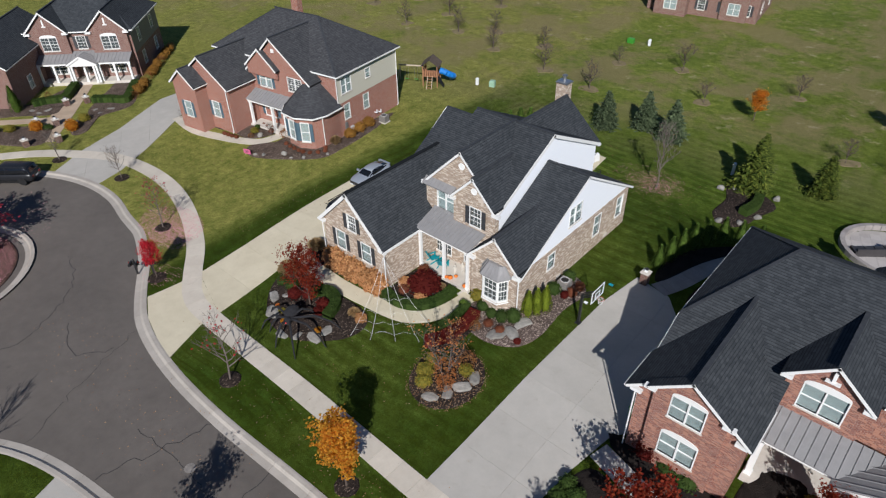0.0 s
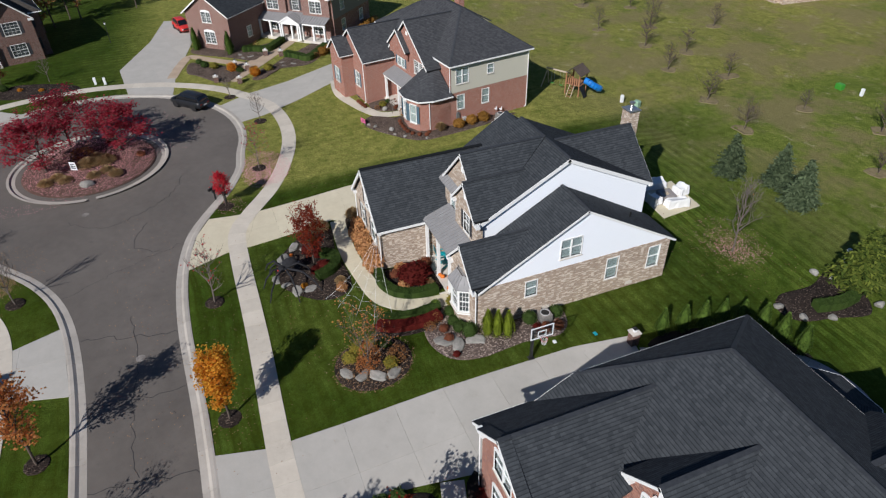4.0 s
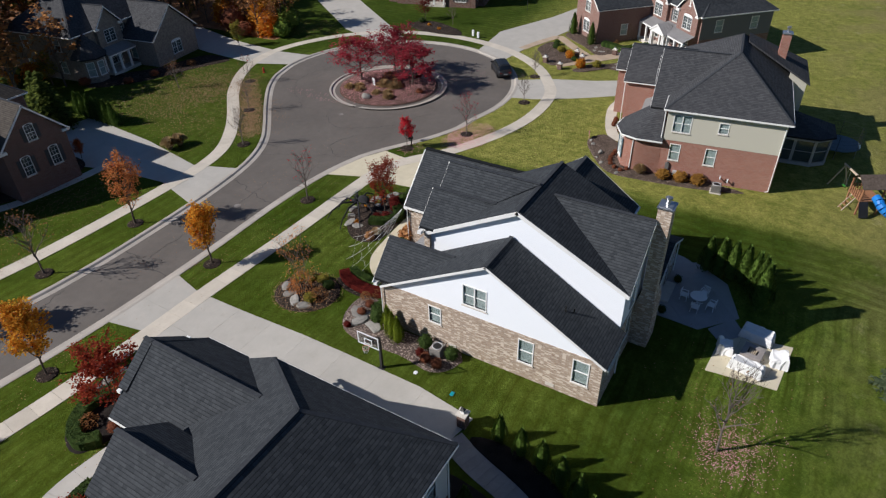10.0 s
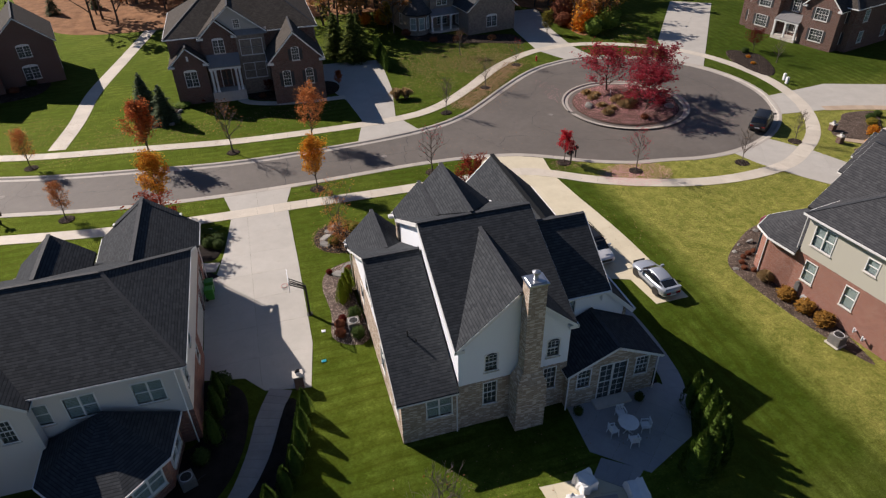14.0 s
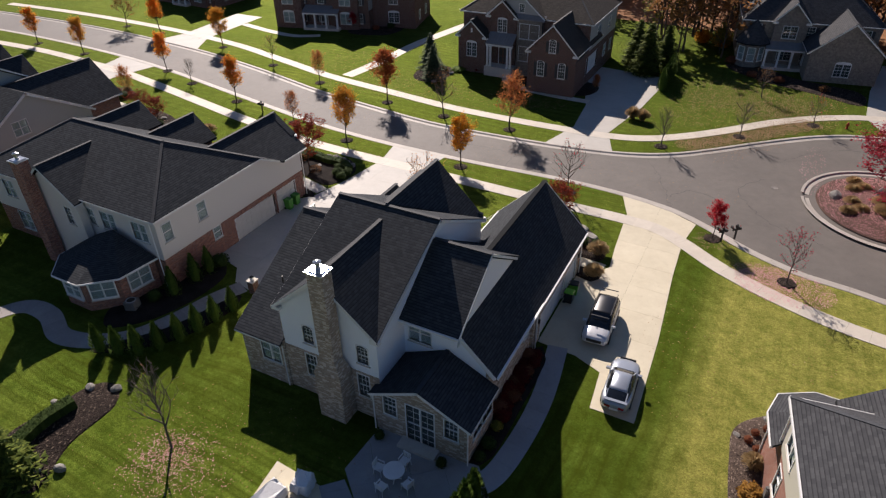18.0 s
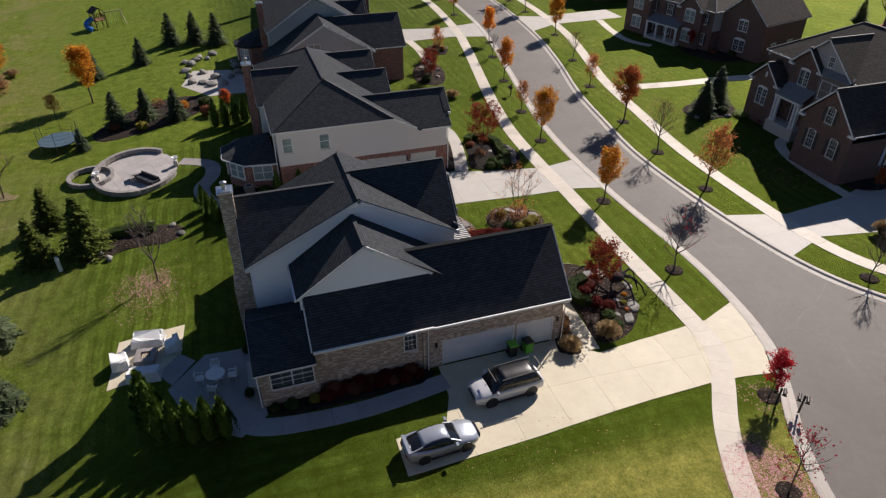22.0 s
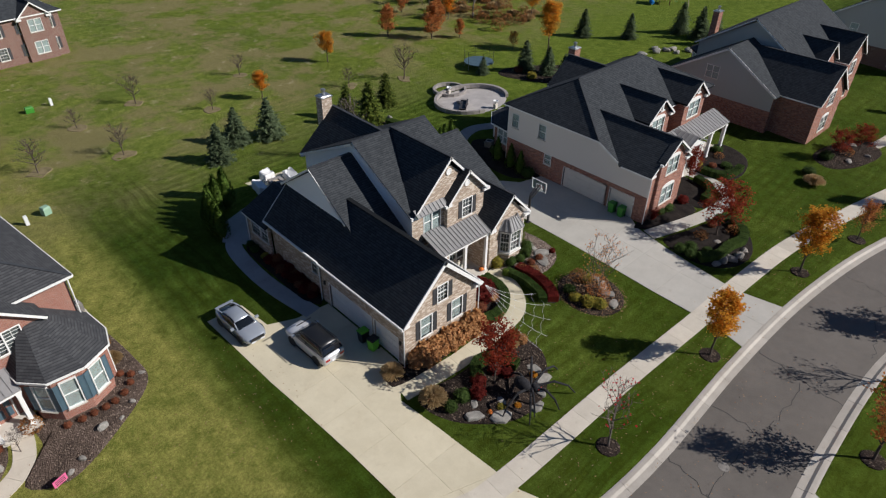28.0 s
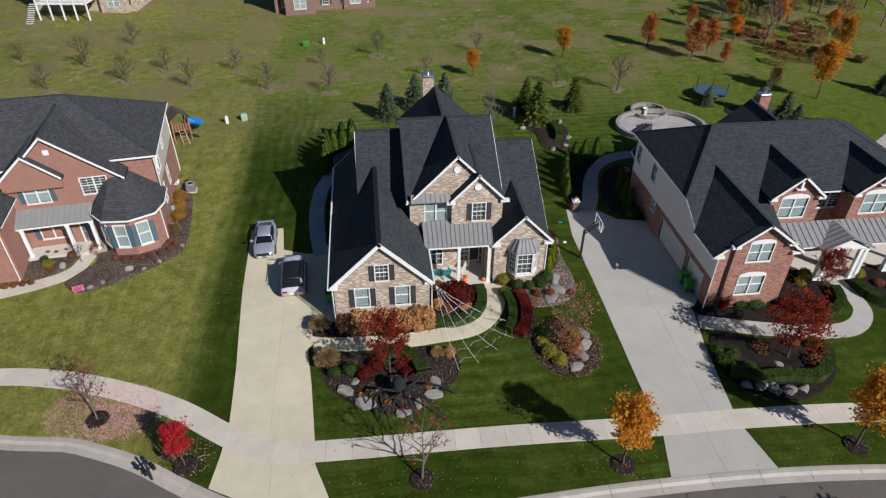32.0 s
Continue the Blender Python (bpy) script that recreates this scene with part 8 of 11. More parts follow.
STREET_TREES = [("orange", -18.15, 12.0, 5.6), ("thin_red", -29.9, 12.3, 5.2), ("orange", -3.7, 11.75, 6.0), ("copper", 4.9, 10.3, 3.9), ("amber", 16.0, 8.0, 5.7), ("bare", 26.4, 5.5, 3.4),
                ("amber", 33.6, 3.2, 5.5), ("orange", 52, 2.9, 5.5), ("amber", 64, 2.4, 5.6), ("rust", -1.8, -0.1, 6.9), ("thin_brown", -10.4, 0.85, 6.2), ("copper", -19.1, 1.1, 6.6),
                ("copper", 10.4, -2.3, 4.4), ("thin_brown", 21.2, -5.4, 4.6), ("orange", 34.4, -9.0, 6.0), ("amber", 50, -10.6, 6.4), ("oak_brown", 59, -11.2, 6.2), ("bare", -35.7, -1.9, 4.4),
                ("bare", -43.0, -8.2, 4.0), ("thin_red", -50.2, -15.1, 3.6), ("thin_pink", -49.6, 18.7, 4.6), ("scarlet", -43.5, 14.7, 3.5), ("bare", -60.8, 20.6, 3.6), ("bare", -69.4, 18.2, 3.4), ("amber", 76, 2.8, 5.5)]
for i, (k, x, y, h) in enumerate(STREET_TREES):
    tree(k, x, y, h, i, "street trees", "on the verge")
    mulch_ring(x, y, 0.75)
for i, (k, x, y, h, w, where) in enumerate([
        ("maroon", -31.3, 20.3, 4.9, 0.9, "in the front garden bed"), ("birch", -18.9, 21.3, 5.0, 0.95, "in the oval lawn bed"), ("maroon", -4.0, 19.0, 4.9, 1.15, "in the neighbour's hedged bed"), ("maroon", 2.6, 25.6, 3.3, 1.1, "beside the neighbour's portico"), ("wine", -6.4, 24.2, 1.2, 1.6, "low at the garage corner"),
        ("crimson", -57.0, -1.4, 5.4, 1.55, "on the round island"), ("crimson", -58.7, 5.6, 5.2, 1.7, "on the round island"), ("crimson", -62.0, 0.6, 5.6, 1.5, "on the round island"),
        ("bare", -19.2, 51.9, 6.6, 0.8, "in a ring of fallen leaves"), ("maroon", 19.5, 17.6, 3.2, 1.2, "before the far neighbour house"), ("copper", 29.6, 13.2, 4.4, 1.0, "before the far neighbour house"),
        ("maroon", 23.6, 16.6, 2.8, 1.4, "before the far neighbour house"), ("orange", 24.2, 61.2, 7.2, 1.1, "behind the gardens"), ("orange", 34.8, 73.5, 6.4, 1.1, "behind the gardens"), ("bare", 28, 81, 9.0, 1.2, "at the field's edge"), ("wine", 29.6, 95.5, 5.0, 1.1, "at the field's edge"),
        ("scarlet", 20.4, -25.4, 3.0, 1.0, "by the brick porch"), ("rust", 15.6, 45.0, 2.6, 1.2, "by the terrace"), ("copper", 20.4, 64.9, 2.8, 1.3, "by the gardens"),
        ("bare", -66.9, 31.2, 1.6, 1.3, "beside the front walk"), ("bare", -55.6, 35.0, 1.8, 1.3, "in the front bed"), ("bare", -84.8, -3.4, 3.4, 1.0, "beside the drive"), ("wine", -85.4, -9.0, 3.0, 1.2, "before the shaded house"),
        ("olive", -60.6, -27.6, 3.6, 1.0, "beside the stone house"), ("olive", -36.6, -38.4, 4.4, 1.0, "beside the stone house"), ("wine", -15.6, -15.4, 1.9, 1.3, "by the white porch"),
        ("rust", -24.6, -14.6, 2.4, 1.0, "at the garage corner"), ("amber", 38.5, 17.4, 2.4, 1.3, "beside the garage"), ("thin_brown", -44, -22, 4, 1.2, "on the shaded lawn")]):
    tree(k, x, y, h, i, "", where, w)
FIELD = [("sapling", -63.1, 75.4, 3.8), ("sapling", -54.4, 72.7, 3.4), ("sapling", -58.7, 79.1, 3.1), ("sapling", -72.2, 73.5, 3.3), ("sapling", -69.8, 81.2, 4.2), ("sapling", -44.5, 70.8, 3.6), ("sapling", -36.6, 69.1, 3.3), ("sapling", -30.2, 81.9, 3.6),
         ("sapling", -49.4, 78.2, 3.0), ("sapling", -79.5, 84.3, 2.6), ("sapling", 0.1, 66.5, 4.6), ("sapling", -7.2, 69, 2.6), ("sapling", -38, 79.2, 2.2), ("sapling", -15.8, 82.3, 2.8), ("sapling", -84, 78, 3.0), ("sapling", -66, 90, 3.2), ("sapling", -24, 74, 2.6),
         ("amber", -17.8, 73, 3.5), ("orange", -3.8, 78.8, 4.3), ("cone", 10.2, 82.3, 4.8), ("cone", 14.8, 77, 5.4), ("cone", 20.8, 91.5, 3.5), ("cone", 18.3, 79.7, 4.8), ("cone", 18.4, 74.5, 3.0), ("amber", 28.2, 92.5, 3.8),
         ("amber", 34, 88, 5.0), ("amber", 24, 83, 4.0), ("amber", 40, 84, 4.2), ("oak_brown", 38, 92, 7.5), ("oak_brown", 46, 96, 8.5), ("oak_brown", 42, 100, 9.0), ("thin_brown", 52, 88, 7.0), ("oak_brown", 56, 98, 8.0)]
for i, (k, x, y, h) in enumerate(FIELD):
    tree(k, x, y, h, i, "field trees", "on the open field", 1.3)
    if k == "sapling":
        bed("dry worn patch of thatch under a young tree", [(x + r * math.cos(a), y + r * math.sin(a)) for a, r in [(j * math.pi / 4, 1.1 + 0.7 * noise.noise((x + j, y * 1.3, j * 0.7))) for j in range(8)]], THATCH, 0.02, "worn_patch")


# -- conifers
def make_spruce(seed, h=4.5):
    """Tiers of drooping boughs, each a fan of many short sprays."""
    rng = random.Random(seed)
    wood, green = MB(), MB()
    wood.tube((0, 0, 0), (0, 0, h * 0.96), 0.10, 0.01, 6, False)
    for k in range(30):
        f = 0.03 + 0.95 * k / 30
        r = (0.36 * h * (1 - f) ** 0.9 + 0.05) * rng.uniform(0.9, 1.08)
        n = int(5 + 8 * (1 - f))
        for i in range(n):
            a = 2 * math.pi * (i + rng.random() * 0.8) / n + k
            L = r * rng.uniform(0.58, 1.18)
            z = h * f
            p = Vector((0, 0, z + 0.08 * L))
            q = Vector((math.cos(a) * L, math.sin(a) * L, z - 0.10 * L + rng.uniform(-0.08, 0.08)))
            side = Vector((-math.sin(a), math.cos(a), 0))
            d = (q - p).normalized()
            for j in range(5):
                t = 0.30 + 0.70 * j / 4
                c = p.lerp(q, t)
                w = 0.20 * (1.25 - 0.6 * t) * (0.55 + r)
                for e in (-1, 1):
                    tip = c + side * e * w + d * w * 0.8 + Vector((0, 0, rng.uniform(-0.10, 0.08)))
                    green.poly([c - d * 0.13, tip, c + d * 0.13 + Vector((0, 0, 0.03))])
            green.poly([q + side * 0.07, q - side * 0.07, q + d * 0.2 + Vector((0, 0, 0.06))])
    return wood, green


def make_arbor(seed, h=2.6, r=0.5):
    rng = random.Random(seed)
    green = MB()
    core = [(r * 0.45, 0.0), (r * 0.7, h * 0.15), (r * 0.66, h * 0.5), (r * 0.4, h * 0.8), (0.02, h * 0.95)]
    green.lathe(core, 9)
    for _ in range(620):
        f = rng.random() ** 0.8
        a = rng.uniform(0, 2 * math.pi)
        rr = r * (0.55 + 0.45 * math.sin(math.pi * min(1, 0.35 + 0.65 * f)) if f < 0.9 else 0.35) * (1 - f ** 2.2) * rng.uniform(0.85, 1.15) + 0.04
        c = Vector((math.cos(a) * rr, math.sin(a) * rr, h * f * 0.97 + 0.03))
        out = Vector((math.cos(a), math.sin(a), 0))
        side = Vector((-math.sin(a), math.cos(a), 0))
        s = rng.uniform(0.10, 0.2)
        tilt = rng.uniform(-0.6, 0.6)
        green.poly([c - side * s * 0.4, c + side * s * 0.4, c + out * s * 0.5 + Vector((0, 0, s * 1.1)) + side * tilt * s])
    return green


def conifer(kind, x, y, h, seed, label, group=""):
    key = (kind, seed % 3)
    if key not in MESHES:
        if "spruce" in kind:
            w, g = make_spruce(seed + 5)
            MESHES[key] = (w.data("trunk", BARK, True), g.data("crown", L_SPRUCE if kind == "spruce" else L_GREENSPRUCE), 4.5)
        else:
            MESHES[key] = (MB().tube((0, 0, 0), (0, 0, 0.5), 0.05, 0.04, 6).data("trunk", BARK), make_arbor(seed + 3).data("crown", L_ARBOR if kind == "arbor" else L_GOLDARBOR), 2.6)
    a, b, full = MESHES[key]
    ob = thing("spruce" if "spruce" in kind else "arborvitae", label, "tree", x, y, gz(x, y), seed * 61 % 360, group, size=h / full)
    put("trunk", a, ob)
    put("crown", b, ob)
    return ob


for i, (x, y, h) in enumerate([(-29.7, 60.9, 4.4), (-26.3, 63.6, 4.4), (-22.8, 62.6, 4.8), (-12.6, 57.6, 5.4), (-13.2, 61.2, 4.4), (-7.3, 61.2, 4.2), (14.5, 57.4, 4.4), (15.5, 54.2, 4.0), (14.6, 50.8, 3.9), (46.5, 52, 5), (46, 48.4, 5), (44.4, 45.2, 5),
                               (-2.9, -10.4, 4.8), (-0.5, -14.2, 5.2), (9.4, 60.6, 2.6), (38, 56, 4), (26, -66, 4), (20, -70, 4), (13, -72, 3.6), (34, 62, 4.4), (-28.6, -25.4, 7.0), (-26.4, -28.6, 6.4), (-30.2, -30.4, 5.6)]):
    green = i in (3, 4, 5, 20, 21, 22)
    conifer("green_spruce" if green else "spruce", x, y, h, i, "full fresh green spruce at the bed's edge" if green else "bluish green spruce standing on the lawn", "spruces")
for i, (x, y) in enumerate([(-18.3, 29.7), (-17.95, 30.3), (-17.65, 30.95)]):
    conifer("gold_arbor", x, y, 2.25, i, "bright yellow-green arborvitae at the corner of the house", "arborvitae")
ARB = [(-8.6, 48.2, 2.4), (-10.0, 47.8, 2.4), (-11.2, 47.2, 2.5), (-12.1, 46.2, 2.4), (-12.7, 45.0, 2.4), (-13.1, 43.7, 2.4), (-13.4, 42.3, 2.3), (-13.7, 40.8, 2.2)]
ARB += [(10.6, 46.5, 3.3), (10.4, 45.4, 3.3), (10.7, 44.2, 3.3), (11.1, 43.1, 3.3), (-8.6, 39.4, 2.6), (-8.7, 38.0, 2.4), (-8.4, 41.4, 2.6)]
ARB += [(-32.1, -25.8 + 1.1 * k, 3.0) for k in range(7)] + [(-89.2, 15.9, 3.2), (-85.3, 20.2, 3.2)]
ARB += [(-36.4, 47.5, 3.1), (-36.3, 48.4, 3.2), (-36.25, 49.3, 3.3), (-36.1, 50.2, 3.3), (-35.6, 51.0, 3.3), (-34.7, 51.5, 3.7), (-33.7, 51.8, 3.9)]
for i, (x, y, h) in enumerate(ARB):
    conifer("arbor", x, y, h, i, "upright green arborvitae in a planted row", "arborvitae")


# -- shrubs
def make_blob(seed, n, size, core=True, up=False):
    """A bush within about a metre round, standing on the ground."""
    rng = random.Random(seed)
    mb = MB()
    if core:
        bm = bmesh.new()
        bmesh.ops.create_icosphere(bm, subdivisions=2, radius=0.78)
        pts = [v.co * (1 + 0.16 * noise.noise(v.co * 2.3 + Vector((seed, 0, 0)))) + Vector((0, 0, 0.72)) for v in bm.verts]
        pts = [Vector((p.x, p.y, max(0, p.z))) for p in pts]
        mb.mesh(pts, [tuple(v.index for v in f.verts) for f in bm.faces])
        bm.free()
    for _ in range(n):
        d = Vector((rng.gauss(0, 1), rng.gauss(0, 1), rng.gauss(0.25, 1))).normalized()
        r = (0.82 + 0.2 * noise.noise(d * 2.3 + Vector((seed, 0, 0)))) * rng.uniform(0.9, 1.16)
        p = d * r + Vector((0, 0, 0.74))
        if p.z > 0.02:
            leaf(mb, p, size, rng)
    return mb


def make_clump(seed, n=900):
    """A dense fountain of dry grass about a metre round, its plumes nodding outwards."""
    rng = random.Random(seed)
    mb = MB()
    for _ in range(n):
        a = rng.uniform(0, 2 * math.pi)
        u = rng.random() ** 0.7
        r0, r1 = 0.25 * u, 0.15 + 0.75 * u
        h = (1.55 - 0.75 * u * u) * rng.uniform(0.75, 1.0)
        d = Vector((math.cos(a), math.sin(a), 0))
        s = Vector((-math.sin(a), math.cos(a), 0)) * 0.014
        p0, p1 = d * r0, d * (r0 + r1 * 0.45) + Vector((0, 0, h * 0.8))
        p2 = d * (r0 + r1) + Vector((0, 0, h * rng.uniform(0.82, 1.0)))
        i = len(mb.v)
        mb.v += [tuple(p0 - s), tuple(p0 + s), tuple(p1 + s), tuple(p1 - s), tuple(p2 + s * 2.4), tuple(p2 - s * 2.4)]
        mb.f += [(i, i + 1, i + 2, i + 3), (i + 3, i + 2, i + 4, i + 5)]
    return mb


SHRUB_KINDS = {"gold": (L_HYDRANGEA_GOLD, 420, 0.2, "rounded dull gold autumn shrub"), "green": (L_GREEN, 420, 0.17, "clipped dark green shrub"), "olive": (L_OLIVE, 420, 0.2, "yellowing olive shrub"), "wine": (L_WINE, 420, 0.19, "wine-red shrub"), "rust": (L_RUSSET, 420, 0.16, "dull russet-brown shrub"), "copper": (L_TANORANGE, 520, 0.13, "coppery leaf-holding young birch growth"),
               "orange": (L_ORANGE, 420, 0.2, "orange autumn shrub"), "hydrangea": (L_HYDRANGEA, 330, 0.34, "dried brown hydrangea"), "straw": (L_STRAW, 0, 0, "straw-coloured ornamental grass clump"),
               "brown": (L_BROWN, 300, 0.2, "brown wintering shrub"), "yellow": (L_YELLOW, 420, 0.2, "golden yellow shrub"), "bright": (L_BRIGHT, 420, 0.18, "bright green shrub")}


def shrub(kind, x, y, r, h, seed=0, where="in the bed", group=""):
    mat, n, size, label = SHRUB_KINDS[kind]
    v = seed % 3
    if kind == "straw":
        data = shared(("grass_clump", v), lambda: make_clump(v + 40), mat)
    else:
        data = shared(("shrub", kind, v), lambda: make_blob(v * 7 + len(kind), n, size, kind not in ("brown", "copper")), mat)
    ob = new("grass_clump" if kind == "straw" else "shrub", data)
    ob.location, ob.rotation_euler = (x, y, gz(x, y) + 0.02), (0, 0, seed * 1.3)
    ob.scale = (r, r, h / 1.6)
    return tagged(ob, f"{label} {where}", "shrub", group)


GARDEN = [("straw", -36.1, 25.0, 0.75, 1.3), ("straw", -35.5, 21.7, 0.85, 1.4), ("green", -33.9, 20.7, 0.6, 0.8), ("wine", -33.0, 20.2, 0.6, 0.9), ("wine", -32.2, 20.9, 0.6, 0.8), 
          ("wine", -30.6, 20.9, 0.55, 0.6), ("wine", -30.2, 20.2, 0.5, 0.55), ("straw", -28.0, 21.7, 0.45, 0.8), ("hydrangea", -27.2, 21.6, 0.45, 0.7), ("green", -35.0, 20.6, 0.5, 0.7), ("olive", -32.5, 18.6, 0.3, 0.3), ("yellow", -31.6, 18.0, 0.25, 0.25), ("yellow", -28.9, 19.0, 0.3, 0.3),
          ("rust", -27.2, 28.4, 0.6, 0.8), ("hydrangea", -27.4, 26.4, 0.55, 0.7), ("rust", -26.9, 25.8, 0.5, 0.6), ("hydrangea", -25.4, 26.0, 0.5, 0.6), ("straw", -25.0, 27.9, 0.35, 0.6),
          ("olive", -22.1, 28.7, 0.6, 0.9), ("green", -21.1, 28.1, 0.55, 0.8), ("green", -20.2, 27.9, 0.5, 0.7), ("green", -19.4, 28.0, 0.55, 0.9), ("green", -18.7, 28.5, 0.6, 1.1), ("rust", -19.8, 27.0, 0.4, 0.5), ("brown", -21.0, 26.9, 0.5, 0.6),
          ("rust", -18.8, 27.0, 0.4, 0.5), ("wine", -17.2, 26.9, 0.3, 0.4), ("brown", -20.4, 26.2, 0.5, 0.5),
          ("green", -18.2, 32.9, 0.6, 1.0), ("green", -18.1, 35.0, 0.55, 0.9), ("rust", -17.0, 33.6, 0.45, 0.7), ("rust", -16.9, 34.5, 0.45, 0.7), ("wine", -17.3, 33.0, 0.35, 0.6),
          ("olive", -20.3, 20.9, 0.65, 0.8), ("olive", -19.8, 20.2, 0.6, 0.7), ("olive", -20.6, 21.9, 0.55, 0.6), ("green", -20.2, 22.8, 0.55, 0.6), ("brown", -18.6, 23.2, 0.7, 1.1), ("olive", -18.2, 22.6, 0.55, 0.7), ("copper", -18.9, 21.3, 0.85, 1.9), ("copper", -18.5, 20.8, 0.6, 1.1),
          ("bright", -22.4, 27.4, 0.4, 0.6),
          ("green", -3.8, 24.2, 0.8, 0.7), ("green", -5.0, 24.3, 0.7, 0.7), ("wine", -6.3, 24.3, 0.6, 0.9), ("green", -8.7, 19.9, 0.6, 0.8), ("green", -7.9, 19.4, 0.65, 0.9), ("green", -8.7, 18.9, 0.6, 0.8), ("green", -7.2, 18.2, 0.55, 0.7),
          ("olive", 1.9, 27.0, 0.6, 0.7), ("olive", 1.0, 26.1, 0.5, 0.6), ("wine", -1.6, 23.8, 0.6, 0.8), ("rust", -3.0, 20.0, 0.5, 0.6), ("brown", -5.4, 19.8, 0.7, 0.7), ("brown", -2.4, 18.2, 0.7, 0.7), ("olive", 6.2, 26.6, 0.6, 0.7), ("green", 8.2, 24.4, 0.7, 0.6),
          ("rust", 7.2, 25.4, 0.5, 0.5), ("brown", 9.6, 26, 0.6, 0.6), ("green", 10.8, 26.8, 0.7, 0.7),
          ("straw", -49.0, 38.4, 0.6, 1.2), ("brown", -54.6, 36.2, 0.7, 0.9), ("olive", -58.0, 34.6, 0.5, 0.6), ("rust", -56.6, 35.8, 0.4, 0.5), ("brown", -57.6, 33.8, 0.4, 0.4), ("gold", -49.1, 40.6, 0.75, 1.0), ("gold", -49.35, 42.2, 0.75, 1.0), ("gold", -49.6, 43.8, 0.8, 1.0),
          ("green", -58.6, 35.4, 0.4, 0.5), ("straw", -66.0, 33.3, 0.4, 0.7),
          ("straw", -32.2, -8.1, 0.9, 1.6), ("straw", -31.0, -8.3, 0.9, 1.6), ("green", -21.6, -13.2, 0.7, 0.7), ("green", -19, -13.6, 0.7, 0.7), ("rust", -14.6, -14.6, 0.6, 0.6), ("green", -8, -17.4, 0.7, 0.6), ("green", -6.2, -17.2, 0.7, 0.6), ("wine", -7.2, -15.8, 0.7, 0.7), ("bright", -4.6, -15.0, 1.2, 0.5), ("green", -3.0, -13.4, 0.8, 0.8),
          ("green", -1.4, -11.8, 0.6, 0.6), ("rust", -42, -29.6, 0.8, 0.8), ("rust", -45.5, -28.6, 0.8, 0.8), ("brown", -51, -27.4, 0.8, 0.8), ("rust", -38.8, -34.4, 1.0, 1.0), ("yellow", -36.4, -42.0, 1.6, 2.6), ("yellow", -33.4, -43.0, 1.4, 2.0),
          ("yellow", -78.4, 19.6, 0.75, 1.1), ("yellow", -75.4, 22.3, 0.85, 1.2), ("olive", -76.6, 24.2, 0.75, 0.9), ("green", -83.0, 15.7, 0.6, 0.7), ("green", -81.4, 16.3, 0.7, 0.8), ("olive", -80.4, 17.5, 0.75, 0.8), ("green", -77.6, 20.6, 0.6, 0.6), ("brown", -85.4, 24.0, 0.5, 1.2),
          ("yellow", -81.4, -4.0, 0.4, 0.4), ("yellow", -82.6, -6.6, 0.4, 0.4), ("green", -83.6, -8.6, 0.7, 0.8), ("straw", 31.6, 11.9, 0.6, 1.0), ("rust", 32.8, 12.6, 0.7, 0.8), ("green", 30.6, 13.4, 0.8, 0.8), ("green", 18.8, 18.4, 0.9, 0.9), ("brown", 21.6, 17.2, 0.8, 0.8), ("straw", 12.2, 17.0, 1.0, 1.1),
          ("green", 14.0, 18.2, 0.8, 0.8), ("rust", 17.4, -27.6, 0.8, 0.8), ("green", 15.6, -29.6, 0.8, 0.9), ("olive", 12.6, 54.6, 0.8, 0.9), ("rust", 13.4, 57.6, 0.8, 0.9), ("yellow", 17.8, 50.2, 0.8, 0.9), ("green", 17.6, 47.6, 1.0, 1.2), ("brown", 19.6, 53.2, 0.9, 0.9),
          ("rust", 14.6, 47.4, 0.9, 1.2), ("green", -35.5, 43.6, 0.5, 0.6), ("green", -35.4, 44.6, 0.4, 0.5), ("olive", -35.4, 42.2, 0.4, 0.5),
          ("green", -29.6, 45.9, 0.35, 0.6), ("green", -33.7, 46.0, 0.35, 0.6), ("green", -8.8, 36.9, 0.8, 1.0), ("green", -7.6, 42.6, 0.6, 0.9)]
GARDEN += [("gold" if k % 4 else "brown", -78.2 - 1.08 * k, 31.2 + 1.04 * k + 0.1 * (k % 3), 0.62 + 0.06 * (k * 7 % 4), 0.8 + 0.15 * (k * 5 % 3)) for k in range(13)]
GARDEN += [("brown" if k % 3 else "straw", 31 + 5.2 * math.sin(k * 2.4) + 0.12 * k, 80 + 7.0 * math.cos(k * 1.7), 1.0 + 0.2 * (k % 4), 1.2 + 0.3 * (k % 3)) for k in range(26)]
GARDEN += [("rust" if k % 3 == 1 else "wine", -35.3 + 0.42 * (k % 2) - 0.05 * (k % 3), 35.5 + 0.42 * k, 0.5 + 0.05 * (k * 3 % 4), 0.5 + 0.08 * (k * 7 % 4)) for k in range(15)]
GARDEN += [("wine", -25.9, 27.0, 1.45, 1.35)]
GARDEN += [("hydrangea", -34.2 + 0.72 * k, 24.8 + 0.12 * (k % 2), 0.68, 1.25 + 0.17 * (k * 5 % 3)) for k in range(9)] + [("hydrangea", -33.6 + 0.75 * k, 24.3 + 0.06 * (k % 3), 0.52, 0.85 + 0.12 * (k * 4 % 3)) for k in range(8)]
GARDEN += [("rust", x, y, 0.28, 0.4) for x, y in ((-53.0, 35.0), (-52.2, 34.9), (-51.5, 34.9), (-50.8, 34.9), (-50.2, 35.0), (-49.5, 35.3), (-48.9, 35.9), (-48.6, 36.6), (-49.1, 37.1), (-50.0, 37.0), (-58.6, 36.3), (-57.9, 36.2), (-57.2, 36.5))]
GARDEN += [("rust", -58.6 - 0.6 * k, 32.6 - 0.1 * k, 0.3, 0.4) for k in range(4)]
